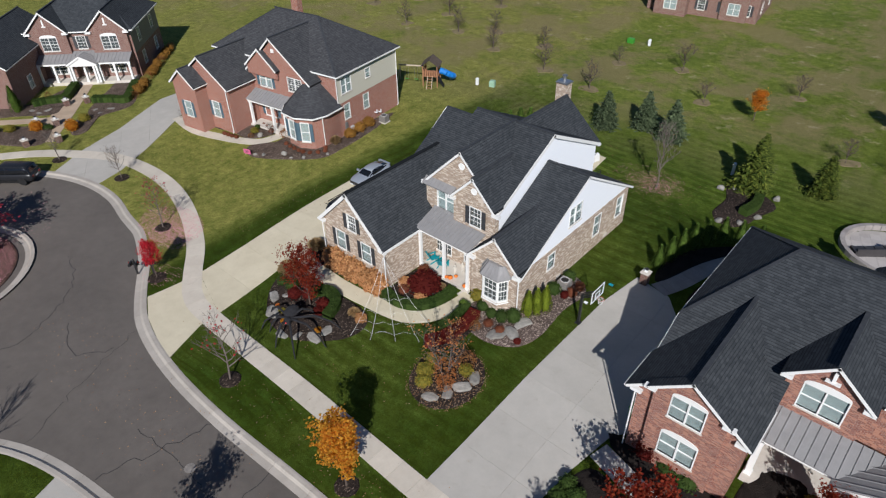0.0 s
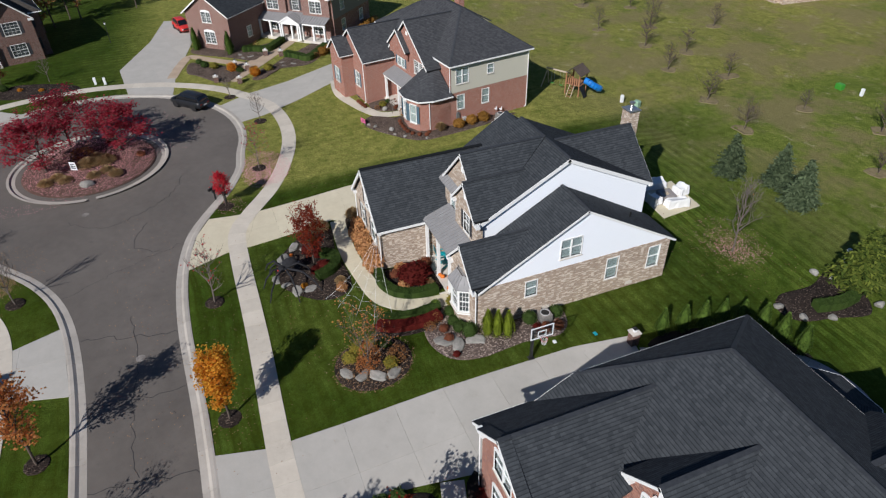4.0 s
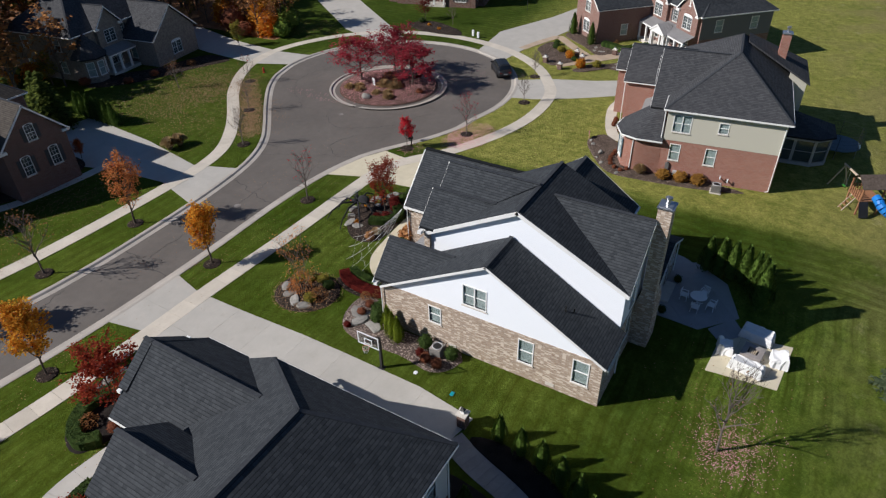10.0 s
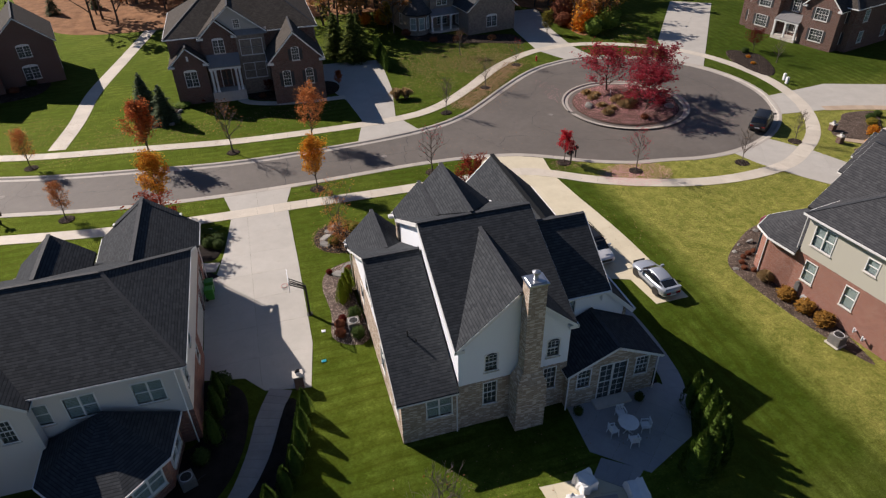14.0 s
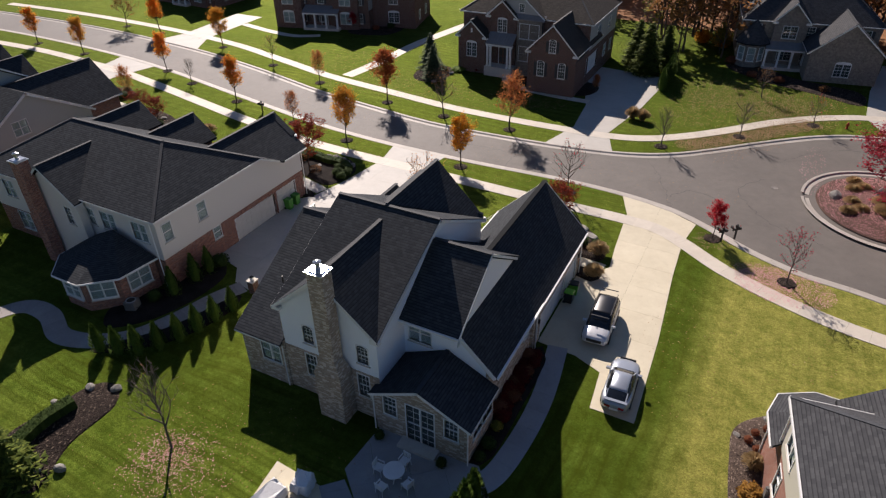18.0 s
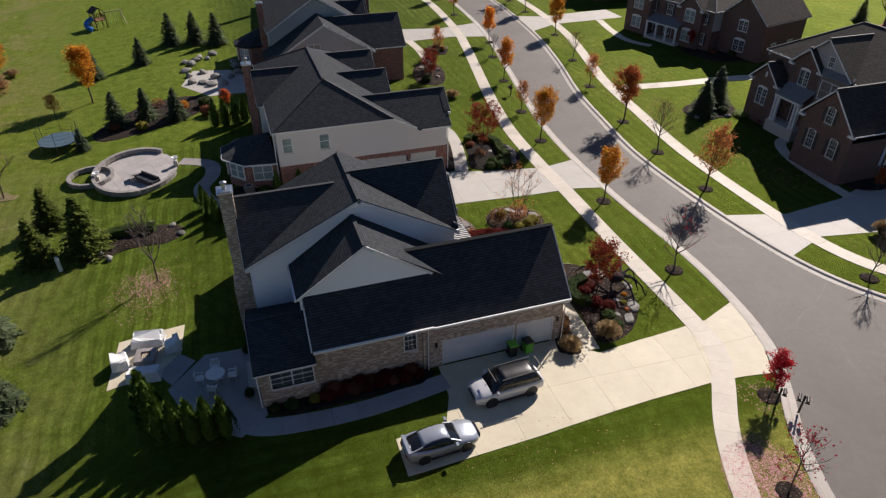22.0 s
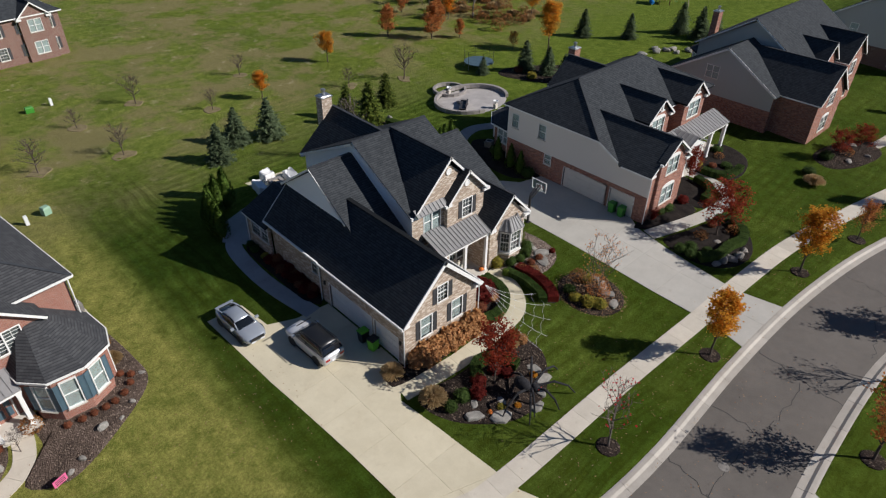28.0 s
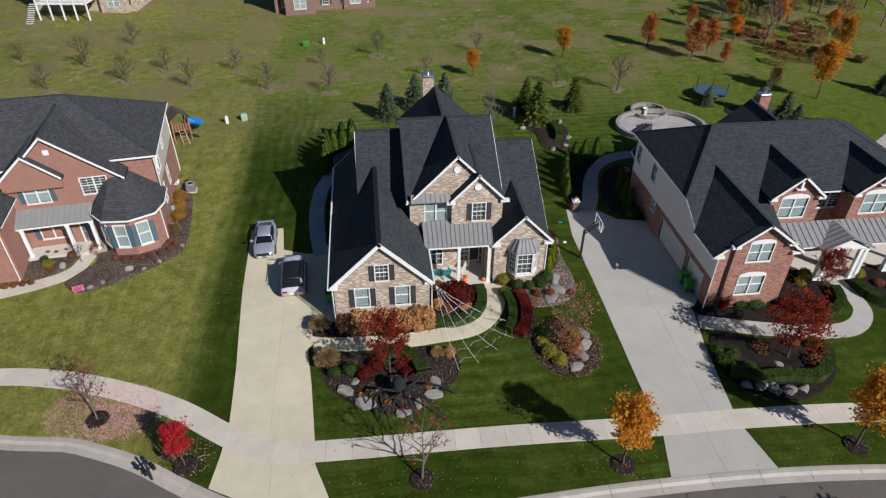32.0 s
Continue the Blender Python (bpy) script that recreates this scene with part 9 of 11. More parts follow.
GARDEN += [("straw", x, y, 0.72, 0.95) for x, y in ((-54.2, -1.2), (-54.9, -0.2), (-54.1, 0.6), (-54.0, 3.2), (-53.7, 5.2), (-54.7, 4.4))] + [("straw", -56.6, 2.6, 1.05, 1.35), ("straw", -56.7, 4.2, 1.05, 1.35), ("straw", -57.8, 3.4, 0.8, 1.2), ("brown", -59.0, 2.0, 1.3, 1.2), ("rust", -57.2, 7.6, 0.6, 0.6), ("wine", -61.4, 4.6, 0.7, 0.6)]
for i, (k, x, y, r, h) in enumerate(GARDEN):
    shrub(k, x, y, r, h, i)


def hedge(label, pts, width, high, mat=L_GREEN, seed=1, closed=False):
    """A clipped hedge along a line: a solid core under many leaves."""
    rng = random.Random(seed)
    line = even(spline(pts, closed, 0.2), 0.25)
    a, b = offset(line, width / 2), offset(line, -width / 2)
    core, mb = MB(), MB()
    for i in range(len(line) - 1):
        q = [a[i], b[i], b[i + 1], a[i + 1]]
        z = gz(*line[i])
        mb.mesh([(x, y, z) for x, y in q] + [(x, y, z + high * 0.94) for x, y in q], [(4, 5, 6, 7), (0, 4, 7, 3), (1, 2, 6, 5)] + ([(0, 1, 5, 4)] if i == 0 else []) + ([(2, 3, 7, 6)] if i == len(line) - 2 else []))
        for _ in range(int(70 * width * 1.6)):
            t, u = rng.random(), rng.random()
            l = (a[i][0] + (a[i + 1][0] - a[i][0]) * t, a[i][1] + (a[i + 1][1] - a[i][1]) * t)
            r = (b[i][0] + (b[i + 1][0] - b[i][0]) * t, b[i][1] + (b[i + 1][1] - b[i][1]) * t)
            if rng.random() < 0.6:
                p = (l[0] + (r[0] - l[0]) * u, l[1] + (r[1] - l[1]) * u, z + high * rng.uniform(0.92, 1.04))
            else:
                e = l if rng.random() < 0.5 else r
                p = (e[0], e[1], z + high * u)
            leaf(mb, p, 0.09, rng)
    cx, cy = line[len(line) // 2]
    mb.v = [(x - cx, y - cy, z) for x, y, z in mb.v]
    return single("hedge", mb, mat, label, "hedge", cx, cy)


hedge("low clipped green hedge curving round the porch bed", [(-28.0, 24.75), (-26.4, 24.55), (-24.9, 25.2), (-24.1, 26.6), (-24.1, 28.4)], 0.7, 0.6, seed=2)
hedge("low clipped green hedge curving through the spider bed", [(-32.1, 21.0), (-31.5, 21.9), (-30.5, 22.0), (-29.7, 21.4), (-29.2, 20.1)], 0.75, 0.7, seed=12)
hedge("low clipped green hedge along the front walk", [(-22.2, 27.6), (-22.0, 25.6), (-22.4, 23.8), (-22.9, 23.2)], 0.6, 0.55, seed=3)
hedge("strip of wine-red barberry beside the hedge", [(-21.2, 27.3), (-21.0, 25.6), (-21.4, 23.8), (-22.2, 22.7)], 0.8, 0.6, L_WINE, 4)
hedge("clipped box hedge winding through the neighbour's bed", [(-8.5, 18.2), (-7.0, 17.3), (-5.0, 17.3), (-3.2, 17.0), (-1.8, 17.8), (-1.2, 19.2), (-2.2, 20.2)], 0.8, 0.7, seed=5)
hedge("clipped box hedge by the neighbour's walk", [(0.2, 22.6), (1.6, 22.7), (2.8, 23.6), (3.2, 25.2)], 0.7, 0.7, seed=6)
hedge("clipped box hedge before the neighbour's windows", [(5.2, 25.6), (5.6, 24.0), (7.0, 23.2), (9.0, 23.2)], 0.7, 0.7, seed=7)
hedge("clipped box hedge square beside the tan walk", [(-85.4, 22.0), (-84.9, 23.8), (-84.2, 25.4), (-85.8, 26.8), (-87.5, 28.2)], 0.9, 0.8, seed=8)
hedge("clipped box hedge on the far side of the tan walk", [(-81.1, 27.4), (-79.4, 28.8), (-77.9, 30.0), (-80.2, 32.0), (-82.3, 33.7)], 0.9, 0.8, seed=9)
hedge("curved clipped hedge by the stony bed", [(-11.2, 56.0), (-11.0, 54.2), (-11.4, 52.2)], 0.8, 0.8, seed=10)


# -- boulders
def rock(x, y, r, h, seed, mat=BOULDER, label="rough grey landscape boulder", slab=False):
    v = seed % 5
    def make():
        rr = random.Random(90 + v)
        if slab:
            # a split slab: an uneven outline, broken edge and slightly tilted top
            n = 7
            cor = [(2 * math.pi * (i + rr.uniform(-0.3, 0.3)) / n, rr.uniform(0.72, 1.08)) for i in range(n)]
            tx, ty = rr.uniform(-0.18, 0.18), rr.uniform(-0.18, 0.18)
            rows = []
            for shrink, z in ((1.05, -0.7), (1.0, 0.25), (0.9, 0.5), (0.55, 0.58)):
                rows += [(math.cos(q) * r * shrink, math.sin(q) * r * shrink, z + (tx * math.cos(q) * r + ty * math.sin(q) * r) * (z > 0) + rr.uniform(-0.05, 0.05)) for q, r in cor]
            fs = [(j * n + i, j * n + (i + 1) % n, (j + 1) * n + (i + 1) % n, (j + 1) * n + i) for j in range(3) for i in range(n)]
            return MB().mesh(rows, fs + [tuple(range(3 * n, 4 * n))])
        bm = bmesh.new()
        bmesh.ops.create_icosphere(bm, subdivisions=2, radius=1.0)
        mb = MB()
        pts = []
        cuts = [(Vector((rr.gauss(0, 1), rr.gauss(0, 1), rr.gauss(0, 0.7))).normalized(), rr.uniform(0.62, 0.85)) for _ in range(7)]
        for w in bm.verts:
            p = w.co * (1 + 0.25 * noise.noise(w.co * 1.1 + Vector((v * 9.1, 3, 1))))
            for c, d in cuts:
                e = p.dot(c) - d
                if e > 0:
                    p = p - c * e
            pts.append(p)
        mb.mesh(pts, [tuple(q.index for q in f.verts) for f in bm.faces])
        bm.free()
        return mb
    ob = new("boulder", shared(("boulder", v, slab, mat.name), make, mat))
    ob.location, ob.rotation_euler, ob.scale = (x, y, gz(x, y) + h * 0.35), (0, 0, seed * 1.7), (r, r * (0.6 if slab else 0.75), h * 0.6)
    return tagged(ob, label, "boulder", "boulders")


ROCKS = [*[(28.4 + 5.6 * math.cos(0.42 * k + 0.2) * (1.0 + 0.12 * (k % 3)) + 3.0, 46.2 + 3.4 * math.sin(0.42 * k + 0.2) + 0.3 * (k % 2), 0.6 + 0.12 * (k * 5 % 4), 0.55 + 0.1 * (k % 3), 0) for k in range(13)],
         (-84.2, 21.4, 0.6, 0.14, 1), (-82.9, 22.7, 0.6, 0.14, 1), (-82.8, 21.6, 0.5, 0.14, 1), (-78.6, 26.6, 0.6, 0.14, 1), (-77.6, 27.8, 0.6, 0.14, 1), (-77.4, 26.4, 0.55, 0.14, 1), (-79.6, 16.4, 0.6, 0.14, 1),
         (-34.3, 19.3, 0.75, 0.36, 1), (-33.6, 19.9, 0.45, 0.29, 1), (-33.0, 18.1, 0.8, 0.29, 1), (-32.1, 18.9, 0.5, 0.25, 1), (-30.7, 17.1, 0.6, 0.22, 1), (-29.7, 17.7, 0.5, 0.22, 1), (-28.6, 18.4, 0.75, 0.25, 1), (-28.4, 19.4, 0.6, 0.25, 1),
         (-18.7, 19.7, 0.72, 0.32, 1), (-18.1, 20.6, 0.66, 0.32, 1), (-17.6, 21.5, 0.8, 0.36, 1), (-17.5, 22.6, 0.7, 0.36, 1), (-18.8, 26.6, 0.8, 0.29, 1), (-18.1, 27.4, 0.9, 0.36, 1), (-18.0, 28.7, 0.85, 0.36, 1), (-18.9, 27.4, 0.5, 0.22, 1),
         (-52.6, 2.6, 0.75, 0.9, 0), (-61.8, 5.6, 0.7, 0.7, 0), (-56.9, 34.5, 0.38, 0.45, 0), (-51.5, 33.6, 0.38, 0.45, 0), (-53.2, 32.2, 0.28, 0.3, 0), (-54.0, 31.7, 0.25, 0.25, 0), (-49.4, 34.4, 0.25, 0.25, 0), (-50.4, 33.6, 0.22, 0.2, 0), (-48.0, 36.4, 0.25, 0.25, 0),
         (-12.6, 50.2, 0.4, 0.4, 0), (-11.0, 50.9, 0.4, 0.4, 0), (-13.6, 56.6, 0.35, 0.35, 0), (-10.2, 52.8, 0.4, 0.4, 0), (-10.0, 57.2, 0.45, 0.5, 0), (-14.6, 55.8, 0.4, 0.45, 0), (24.2, 17.6, 0.5, 0.5, 0), (20, 16.4, 0.5, 0.4, 0), (22.8, 15.4, 0.4, 0.4, 0), (-3.6, -9.2, 0.4, 0.4, 0), (-4.2, -11.0, 0.4, 0.4, 0),
         (-4.4, -13.2, 0.4, 0.4, 0), (32.2, 11.2, 0.5, 0.5, 0), (33.6, 12.2, 0.4, 0.4, 0), (37.6, 48, 0.8, 0.7, 0), (39, 46, 0.8, 0.7, 0), (36, 50, 0.7, 0.6, 0), (28, 46, 0.8, 0.7, 0), (30.6, 47.6, 0.8, 0.6, 0), (-66.0, 32.6, 0.3, 0.3, 0), (-67.2, 32.0, 0.3, 0.3, 0), (-20.4, -12.6, 0.35, 0.35, 0)]
for i, (x, y, r, h, slab) in enumerate(ROCKS):
    rock(x, y, r, h, i, slab=bool(slab), label="flat pale limestone slab in the bed" if slab else "rounded grey landscape boulder")
for i, (x, y, r, h) in enumerate([(-7.1, 16.7, 0.5, 0.5), (-6.4, 16.4, 0.6, 0.5), (-5.4, 16.2, 0.6, 0.5), (-8.0, 16.9, 0.45, 0.4), (-4.4, 16.2, 0.5, 0.4), (-4.9, 18.4, 0.4, 0.3)]):
    rock(x, y, r, h, i, DARK_BOULDER, "angular shaded boulder before the hedge")


# -- fallen leaves
def litter(name, label, spots, mat, seed, size=0.09):
    """Spots: x, y, half widths, count; a sixth value is the height of the mound they lie on."""
    rng = random.Random(seed)
    mb = MB()
    for x, y, rx, ry, n, *mound in spots:
        for _ in range(n):
            a, r = rng.uniform(0, 2 * math.pi), rng.random() ** 0.6
            px, py = x + rx * r * math.cos(a), y + ry * r * math.sin(a)
            lift = 0.05 + mound[0] * smooth01((1.05 - r) / 0.45) if mound else 0.035
            leaf(mb, (px, py, gz(px, py) + lift + rng.uniform(0, 0.02)), size, rng, 0.35)
    return single(name, mb, mat, label, "fallen leaves", kind="stuff")


litter("pink_leaf_litter", "pinkish fallen leaves on the verge and lawn", [(-49.5, 19.4, 3.6, 2.4, 3500), (-48, 18.4, 2.4, 1.6, 1200), (-19.4, 52.3, 1.7, 1.4, 420), (-19.8, 52.7, 2.7, 2.2, 420), (-20.6, 53.1, 3.6, 2.8, 300), (-57.5, 2.6, 6.3, 6.3, 11000, 0.42), (-62.4, 10, 6, 4, 500), (-50.6, -3, 1.2, 6, 260), (-43.6, 15.2, 1.8, 1.4, 200)], L_PINKLITTER, 21, 0.075)
litter("brown_leaf_litter", "brown fallen leaves scattered over the lawns", [(-19.4, 52.4, 3.2, 2.7, 260), (-20.2, 51.6, 4.4, 3.4, 260), (-19.0, 21.6, 2.6, 2.9, 1300, 0.16), (-18.2, 12, 2.4, 1.6, 80), (-26, 12.5, 9, 1.3, 90), (-3.7, 11.8, 4, 1.6, 100), (-38, -9, 9, 7, 1500), (-46, -18, 6, 5, 900), (-40.5, -4.0, 4, 4, 500), (-44, -9.5, 4, 4.5, 900), (-12, -6, 9, 4, 900), (8, -8, 9, 6, 800), (30, -12, 14, 4, 900), (-40, -22, 8, 7, 1500), (0, -3, 14, 1.6, 700), (-47, -14, 5, 3, 900),
       *[(-38.4 - 1.25 * k, -3.6 - 1.1 * k - 0.02 * k * k, 1.6, 1.4, 1300) for k in range(10)], (-25, 20, 7, 5, 90), (-55, 29, 9, 5, 300), (-44, 30, 3, 8, 160), (-23, 52, 12, 6, 350), (-4, 20, 4, 3, 260), (-31, 20, 4, 2.4, 420), (-10, 14, 30, 5, 200), (-66, -2, 12, 12, 260), (-30, 7, 16, 3.2, 260), (10, 4, 16, 3, 200)], L_LITTER, 22, 0.08)

litter("dry_leaf_litter", "pale dry leaves strewn over the shaded lawn and wood floor", [(-42, -21, 8, 6, 2600), (-47, -17, 6, 4, 1500), (-37, -15, 4, 6, 700), (-50, -22, 4, 4, 700), (-18, -9, 6, 3, 500), (-2, -7, 9, 3, 600), (14, -12, 7, 5, 600), (-36, -50, 14, 9, 2600), (-60, -48, 14, 8, 2200), (-72, -22, 5, 8, 700)], L_LITTER, 24, 0.13)


# -- woodland beyond the houses
def woodland():
    rng = random.Random(31)
    kinds = []
    for v in range(4):
        kinds.append(make_tree(300 + v, 300, 0.30, (0.16, 0.28), 11, 3, 1, 0.9))
    trunks, leaves, warm = MB(), MB(), MB()
    spots = []
    for _ in range(210):
        spots.append((rng.uniform(-150, 15), rng.uniform(-110, -56), rng.uniform(10, 17)))
    for _ in range(44):
        spots.append((rng.uniform(-74, -26), rng.uniform(-56, -51), rng.uniform(13, 18)))
    for _ in range(12):
        spots.append((rng.uniform(-38, -26), rng.uniform(-50, -36), rng.uniform(9, 14)))
    for _ in range(34):
        spots.append((rng.uniform(-76, -65), rng.uniform(-62, -27), rng.uniform(4, 9)))
    for _ in range(50):
        spots.append((rng.uniform(-150, -108), rng.uniform(-60, 10), rng.uniform(7, 12)))
    for _ in range(36):
        spots.append((rng.uniform(24, 62), rng.uniform(84, 112), rng.uniform(3, 8)))
    for x, y, h in spots:
        w, g = kinds[rng.randrange(4)]
        s, a = h / 5, rng.uniform(0, 6.28)
        c, d = math.cos(a) * s, math.sin(a) * s
        move = lambda vs: [(x + p[0] * c - p[1] * d, y + p[0] * d + p[1] * c, p[2] * s) for p in vs]
        trunks.mesh(move(w.v), w.f)
        (leaves if rng.random() < 0.72 else warm).mesh(move(g.v), g.f)
    single("woodland_trunks", trunks, BARK, "bare grey-brown trunks of the wood behind the houses", "woodland", kind="stuff")
    single("woodland_leaves", leaves, L_BROWN, "brown oak leaves still hanging in the wood", "woodland", kind="stuff")
    single("woodland_bright_leaves", warm, L_OLIVE, "yellow and green leaves at the wood's edge", "woodland", kind="stuff")
    for i, (x, y, r, h, k) in enumerate([(-66.6, -27, 2.2, 3.4, "orange"), (-69, -31, 2.6, 4.0, "yellow"), (-67.2, -24.6, 1.8, 2.6, "bright"), (-71, -26.6, 2.2, 3.4, "bright"), (-66, -34, 2.4, 3.8, "rust"), (-72.6, -34, 2.6, 4, "yellow"), (-68.4, -38, 2.6, 4, "orange"), (-64.6, -30.4, 1.6, 2.2, "rust")]):
        shrub(k, x, y, r, h, i, "at the wood's edge")


woodland()
bed("brown leaf-strewn woodland floor", [(-150, -52), (-110, -46), (-80, -44), (-66, -24), (-63, -44), (-40, -50), (-10, -52), (20, -60), (20, -120), (-150, -120)], LEAF_FLOOR, 0.1, "woodland_floor")

# ---- vehicles ----
def loft(sections, close=True):
    """A skin through rings of equal length."""
    mb = MB()
    n = len(sections[0])
    pts = [p for s in sections for p in s]
    fs = [(j * n + i, j * n + (i + 1) % n, (j + 1) * n + (i + 1) % n, (j + 1) * n + i) for j in range(len(sections) - 1) for i in range(n)]
    fs += [tuple(reversed(range(n))), tuple(range((len(sections) - 1) * n, len(sections) * n))]
    return mb.mesh(pts, fs)


def wheel(parent, x, y, r, w, side):
    m = Matrix.Translation((x, y, r)) @ Matrix.Rotation(radians(90 * side), 4, "X")
    ty = shared(("tyre", r, w), lambda: MB().lathe([(r * 0.62, -w / 2), (r * 0.92, -w / 2), (r, -w / 2 + 0.04), (r, w / 2 - 0.04), (r * 0.92, w / 2), (r * 0.62, w / 2), (r * 0.6, w / 2 - 0.03)], 24), RUBBER, True)
    def spokes():
        mb = MB().lathe([(r * 0.62, 0.0), (r * 0.63, w / 2 - 0.01), (r * 0.58, w / 2), (r * 0.56, w / 2 - 0.05), (0.07, w / 2 - 0.05), (0.06, w / 2 - 0.01)], 24)
        for i in range(5):
            a = 2 * math.pi * i / 5
            c = Vector((math.cos(a), math.sin(a), 0))
            mb.beam(c * 0.05 + Vector((0, 0, w / 2 - 0.005)), c * r * 0.58 + Vector((0, 0, w / 2 - 0.005)), 0.07, 0.03)
        return mb
    wh = put("wheel", ty, parent, m)
    put("rim", shared(("rim", r, w), spokes, RIM), wh)


def flowing(rows, parts=3):
    """More sections along a car, on a smooth curve through the given ones."""
    out = []
    for i in range(len(rows) - 1):
        p0, p1, p2, p3 = (Vector(rows[min(max(j, 0), len(rows) - 1)]) for j in (i - 1, i, i + 1, i + 2))
        for k in range(parts):
            t = k / parts
            q = 0.5 * (2 * p1 + (p2 - p0) * t + (2 * p0 - 5 * p1 + 4 * p2 - p3) * t * t + (3 * p1 - p0 - 3 * p2 + p3) * t ** 3)
            q[0] = p1[0] + (p2[0] - p1[0]) * t
            out.append(tuple(q))
    return out + [rows[-1]]


def car(label, x, y, yaw, paint, stations, cabin, width, wheels, wheel_r, roof_mat=None, rails=False, wing=False, category="car"):
    """A car, nose along local x. stations: (x, bottom, belt, half width); cabin: (x, half width at belt, half width on top, top)."""
    root = thing("car", label, category, x, y, gz(x, y) + 0.03, yaw)
    stations, cabin = flowing(stations), flowing(cabin)
    secs = []
    for sx, z0, z1, hw in stations:
        m = (z0 + z1) / 2
        secs.append([(sx, -hw * 0.86, z0), (sx, -hw * 0.98, z0 + 0.12), (sx, -hw, m), (sx, -hw * 0.97, z1 - 0.12), (sx, -hw * 0.86, z1 - 0.02), (sx, -hw * 0.4, z1 + 0.03),
                     (sx, hw * 0.4, z1 + 0.03), (sx, hw * 0.86, z1 - 0.02), (sx, hw * 0.97, z1 - 0.12), (sx, hw, m), (sx, hw * 0.98, z0 + 0.12), (sx, hw * 0.86, z0)])
    part("body", loft(secs), paint, root, smooth=True)
    belt = lambda cx: np.interp(cx, [s[0] for s in stations], [s[2] for s in stations])
    cs = []
    for cx, hb, ht, top in cabin:
        zb = belt(cx) - 0.03
        cs.append([(cx, -hb, zb), (cx, -hb * 0.6 - ht * 0.4, zb + (top - zb) * 0.55), (cx, -ht, max(zb + 0.01, top - 0.05)), (cx, -ht * 0.8, max(zb + 0.02, top)), (cx, ht * 0.8, max(zb + 0.02, top)), (cx, ht, max(zb + 0.01, top - 0.05)), (cx, hb * 0.6 + ht * 0.4, zb + (top - zb) * 0.55), (cx, hb, zb)])
    part("glasshouse", loft(cs), CAR_GLASS, root, "dark tinted windows", smooth=True)
    tops = [c for c in cabin if c[3] > max(k[3] for k in cabin) - 0.16]
    rf = []
    for cx, hb, ht, top in tops:
        rf.append([(cx, -ht - 0.03, top - 0.09), (cx, -ht * 0.85, top + 0.012), (cx, 0, top + 0.03), (cx, ht * 0.85, top + 0.012), (cx, ht + 0.03, top - 0.09), (cx, 0, top - 0.06)])
    part("roof_panel", loft(rf), roof_mat or paint, root, smooth=True)
    # roof pillars
    first, last = cabin[0], cabin[-1]
    for e in (-1, 1):
        for a, b in ((first, tops[0]), (last, tops[-1])):
            part("pillar", MB().beam((a[0], e * a[1] * 0.99, belt(a[0])), (b[0], e * (b[2] + 0.01), b[3] - 0.02), 0.07, 0.06), roof_mat or paint, root)
        mid = tops[len(tops) // 2]
        part("pillar", MB().beam((mid[0] + 0.05, e * (mid[1] + 0.005), belt(mid[0])), (mid[0], e * (mid[2] + 0.02), mid[3] - 0.04), 0.09, 0.03), BLACK, root)
        mx = last[0] - 0.42
        part("wing_mirror", MB().box(mx, e * (width / 2 + 0.08) - 0.13, belt(mx) + 0.01, mx + 0.15, e * (width / 2 + 0.08) + 0.13, belt(mx) + 0.16), paint, root)
        for wx in wheels:
            wheel(root, wx, e * (width / 2 - 0.13), wheel_r, 0.23, -e)
            arch = MB().lathe([(wheel_r * 1.02, 0), (wheel_r * 1.17, 0), (wheel_r * 1.17, 0.05), (wheel_r * 1.02, 0.05)], 24)
            arch.moved(Matrix.Translation((wx, e * (width / 2 - 0.03), wheel_r)) @ Matrix.Rotation(radians(-90 * e), 4, "X"))
            part("wheel_arch", arch, BLACK, root)
        nose, tail = stations[-1], stations[0]
        part("headlamp", MB().box(nose[0] - 0.22, e * nose[3] * 0.72 - 0.17, nose[2] - 0.24, nose[0] + 0.02, e * nose[3] * 0.72 + 0.17, nose[2] - 0.1), LAMP_GLASS, root)
        part("tail_lamp", MB().box(tail[0] - 0.02, e * tail[3] * 0.74 - 0.17, tail[2] - 0.26, tail[0] + 0.16, e * tail[3] * 0.74 + 0.17, tail[2] - 0.1), TAIL_RED, root)
        part("side_sill", MB().box(wheels[0] + 0.4, e * width / 2 - 0.04, 0.2, wheels[1] - 0.4, e * width / 2 + 0.01, 0.32), BLACK, root)
        if rails:
            z = max(c[3] for c in tops)
            part("roof_rail", MB().beam((tops[0][0] - 0.1, e * (tops[0][2] - 0.02), z + 0.09), (tops[-1][0] + 0.15, e * (tops[-1][2] - 0.02), z + 0.07), 0.045, 0.05), BLACK, root)
    if rails:
        z = max(c[3] for c in tops)
        for cx in (tops[0][0] - 0.45, tops[-1][0] + 0.55):
            part("cross_bar", MB().box(cx - 0.03, -0.6, z + 0.06, cx + 0.03, 0.6, z + 0.1), BLACK, root)
    nose, tail = stations[-1], stations[0]
    part("front_grille", MB().box(nose[0] - 0.03, -0.5, nose[1] + 0.12, nose[0] + 0.03, 0.5, nose[1] + 0.34), BLACK, root)
    part("number_plate", MB().box(tail[0] - 0.03, -0.26, tail[2] - 0.42, tail[0] - 0.005, 0.26, tail[2] - 0.28), WHITE_PLASTIC, root)
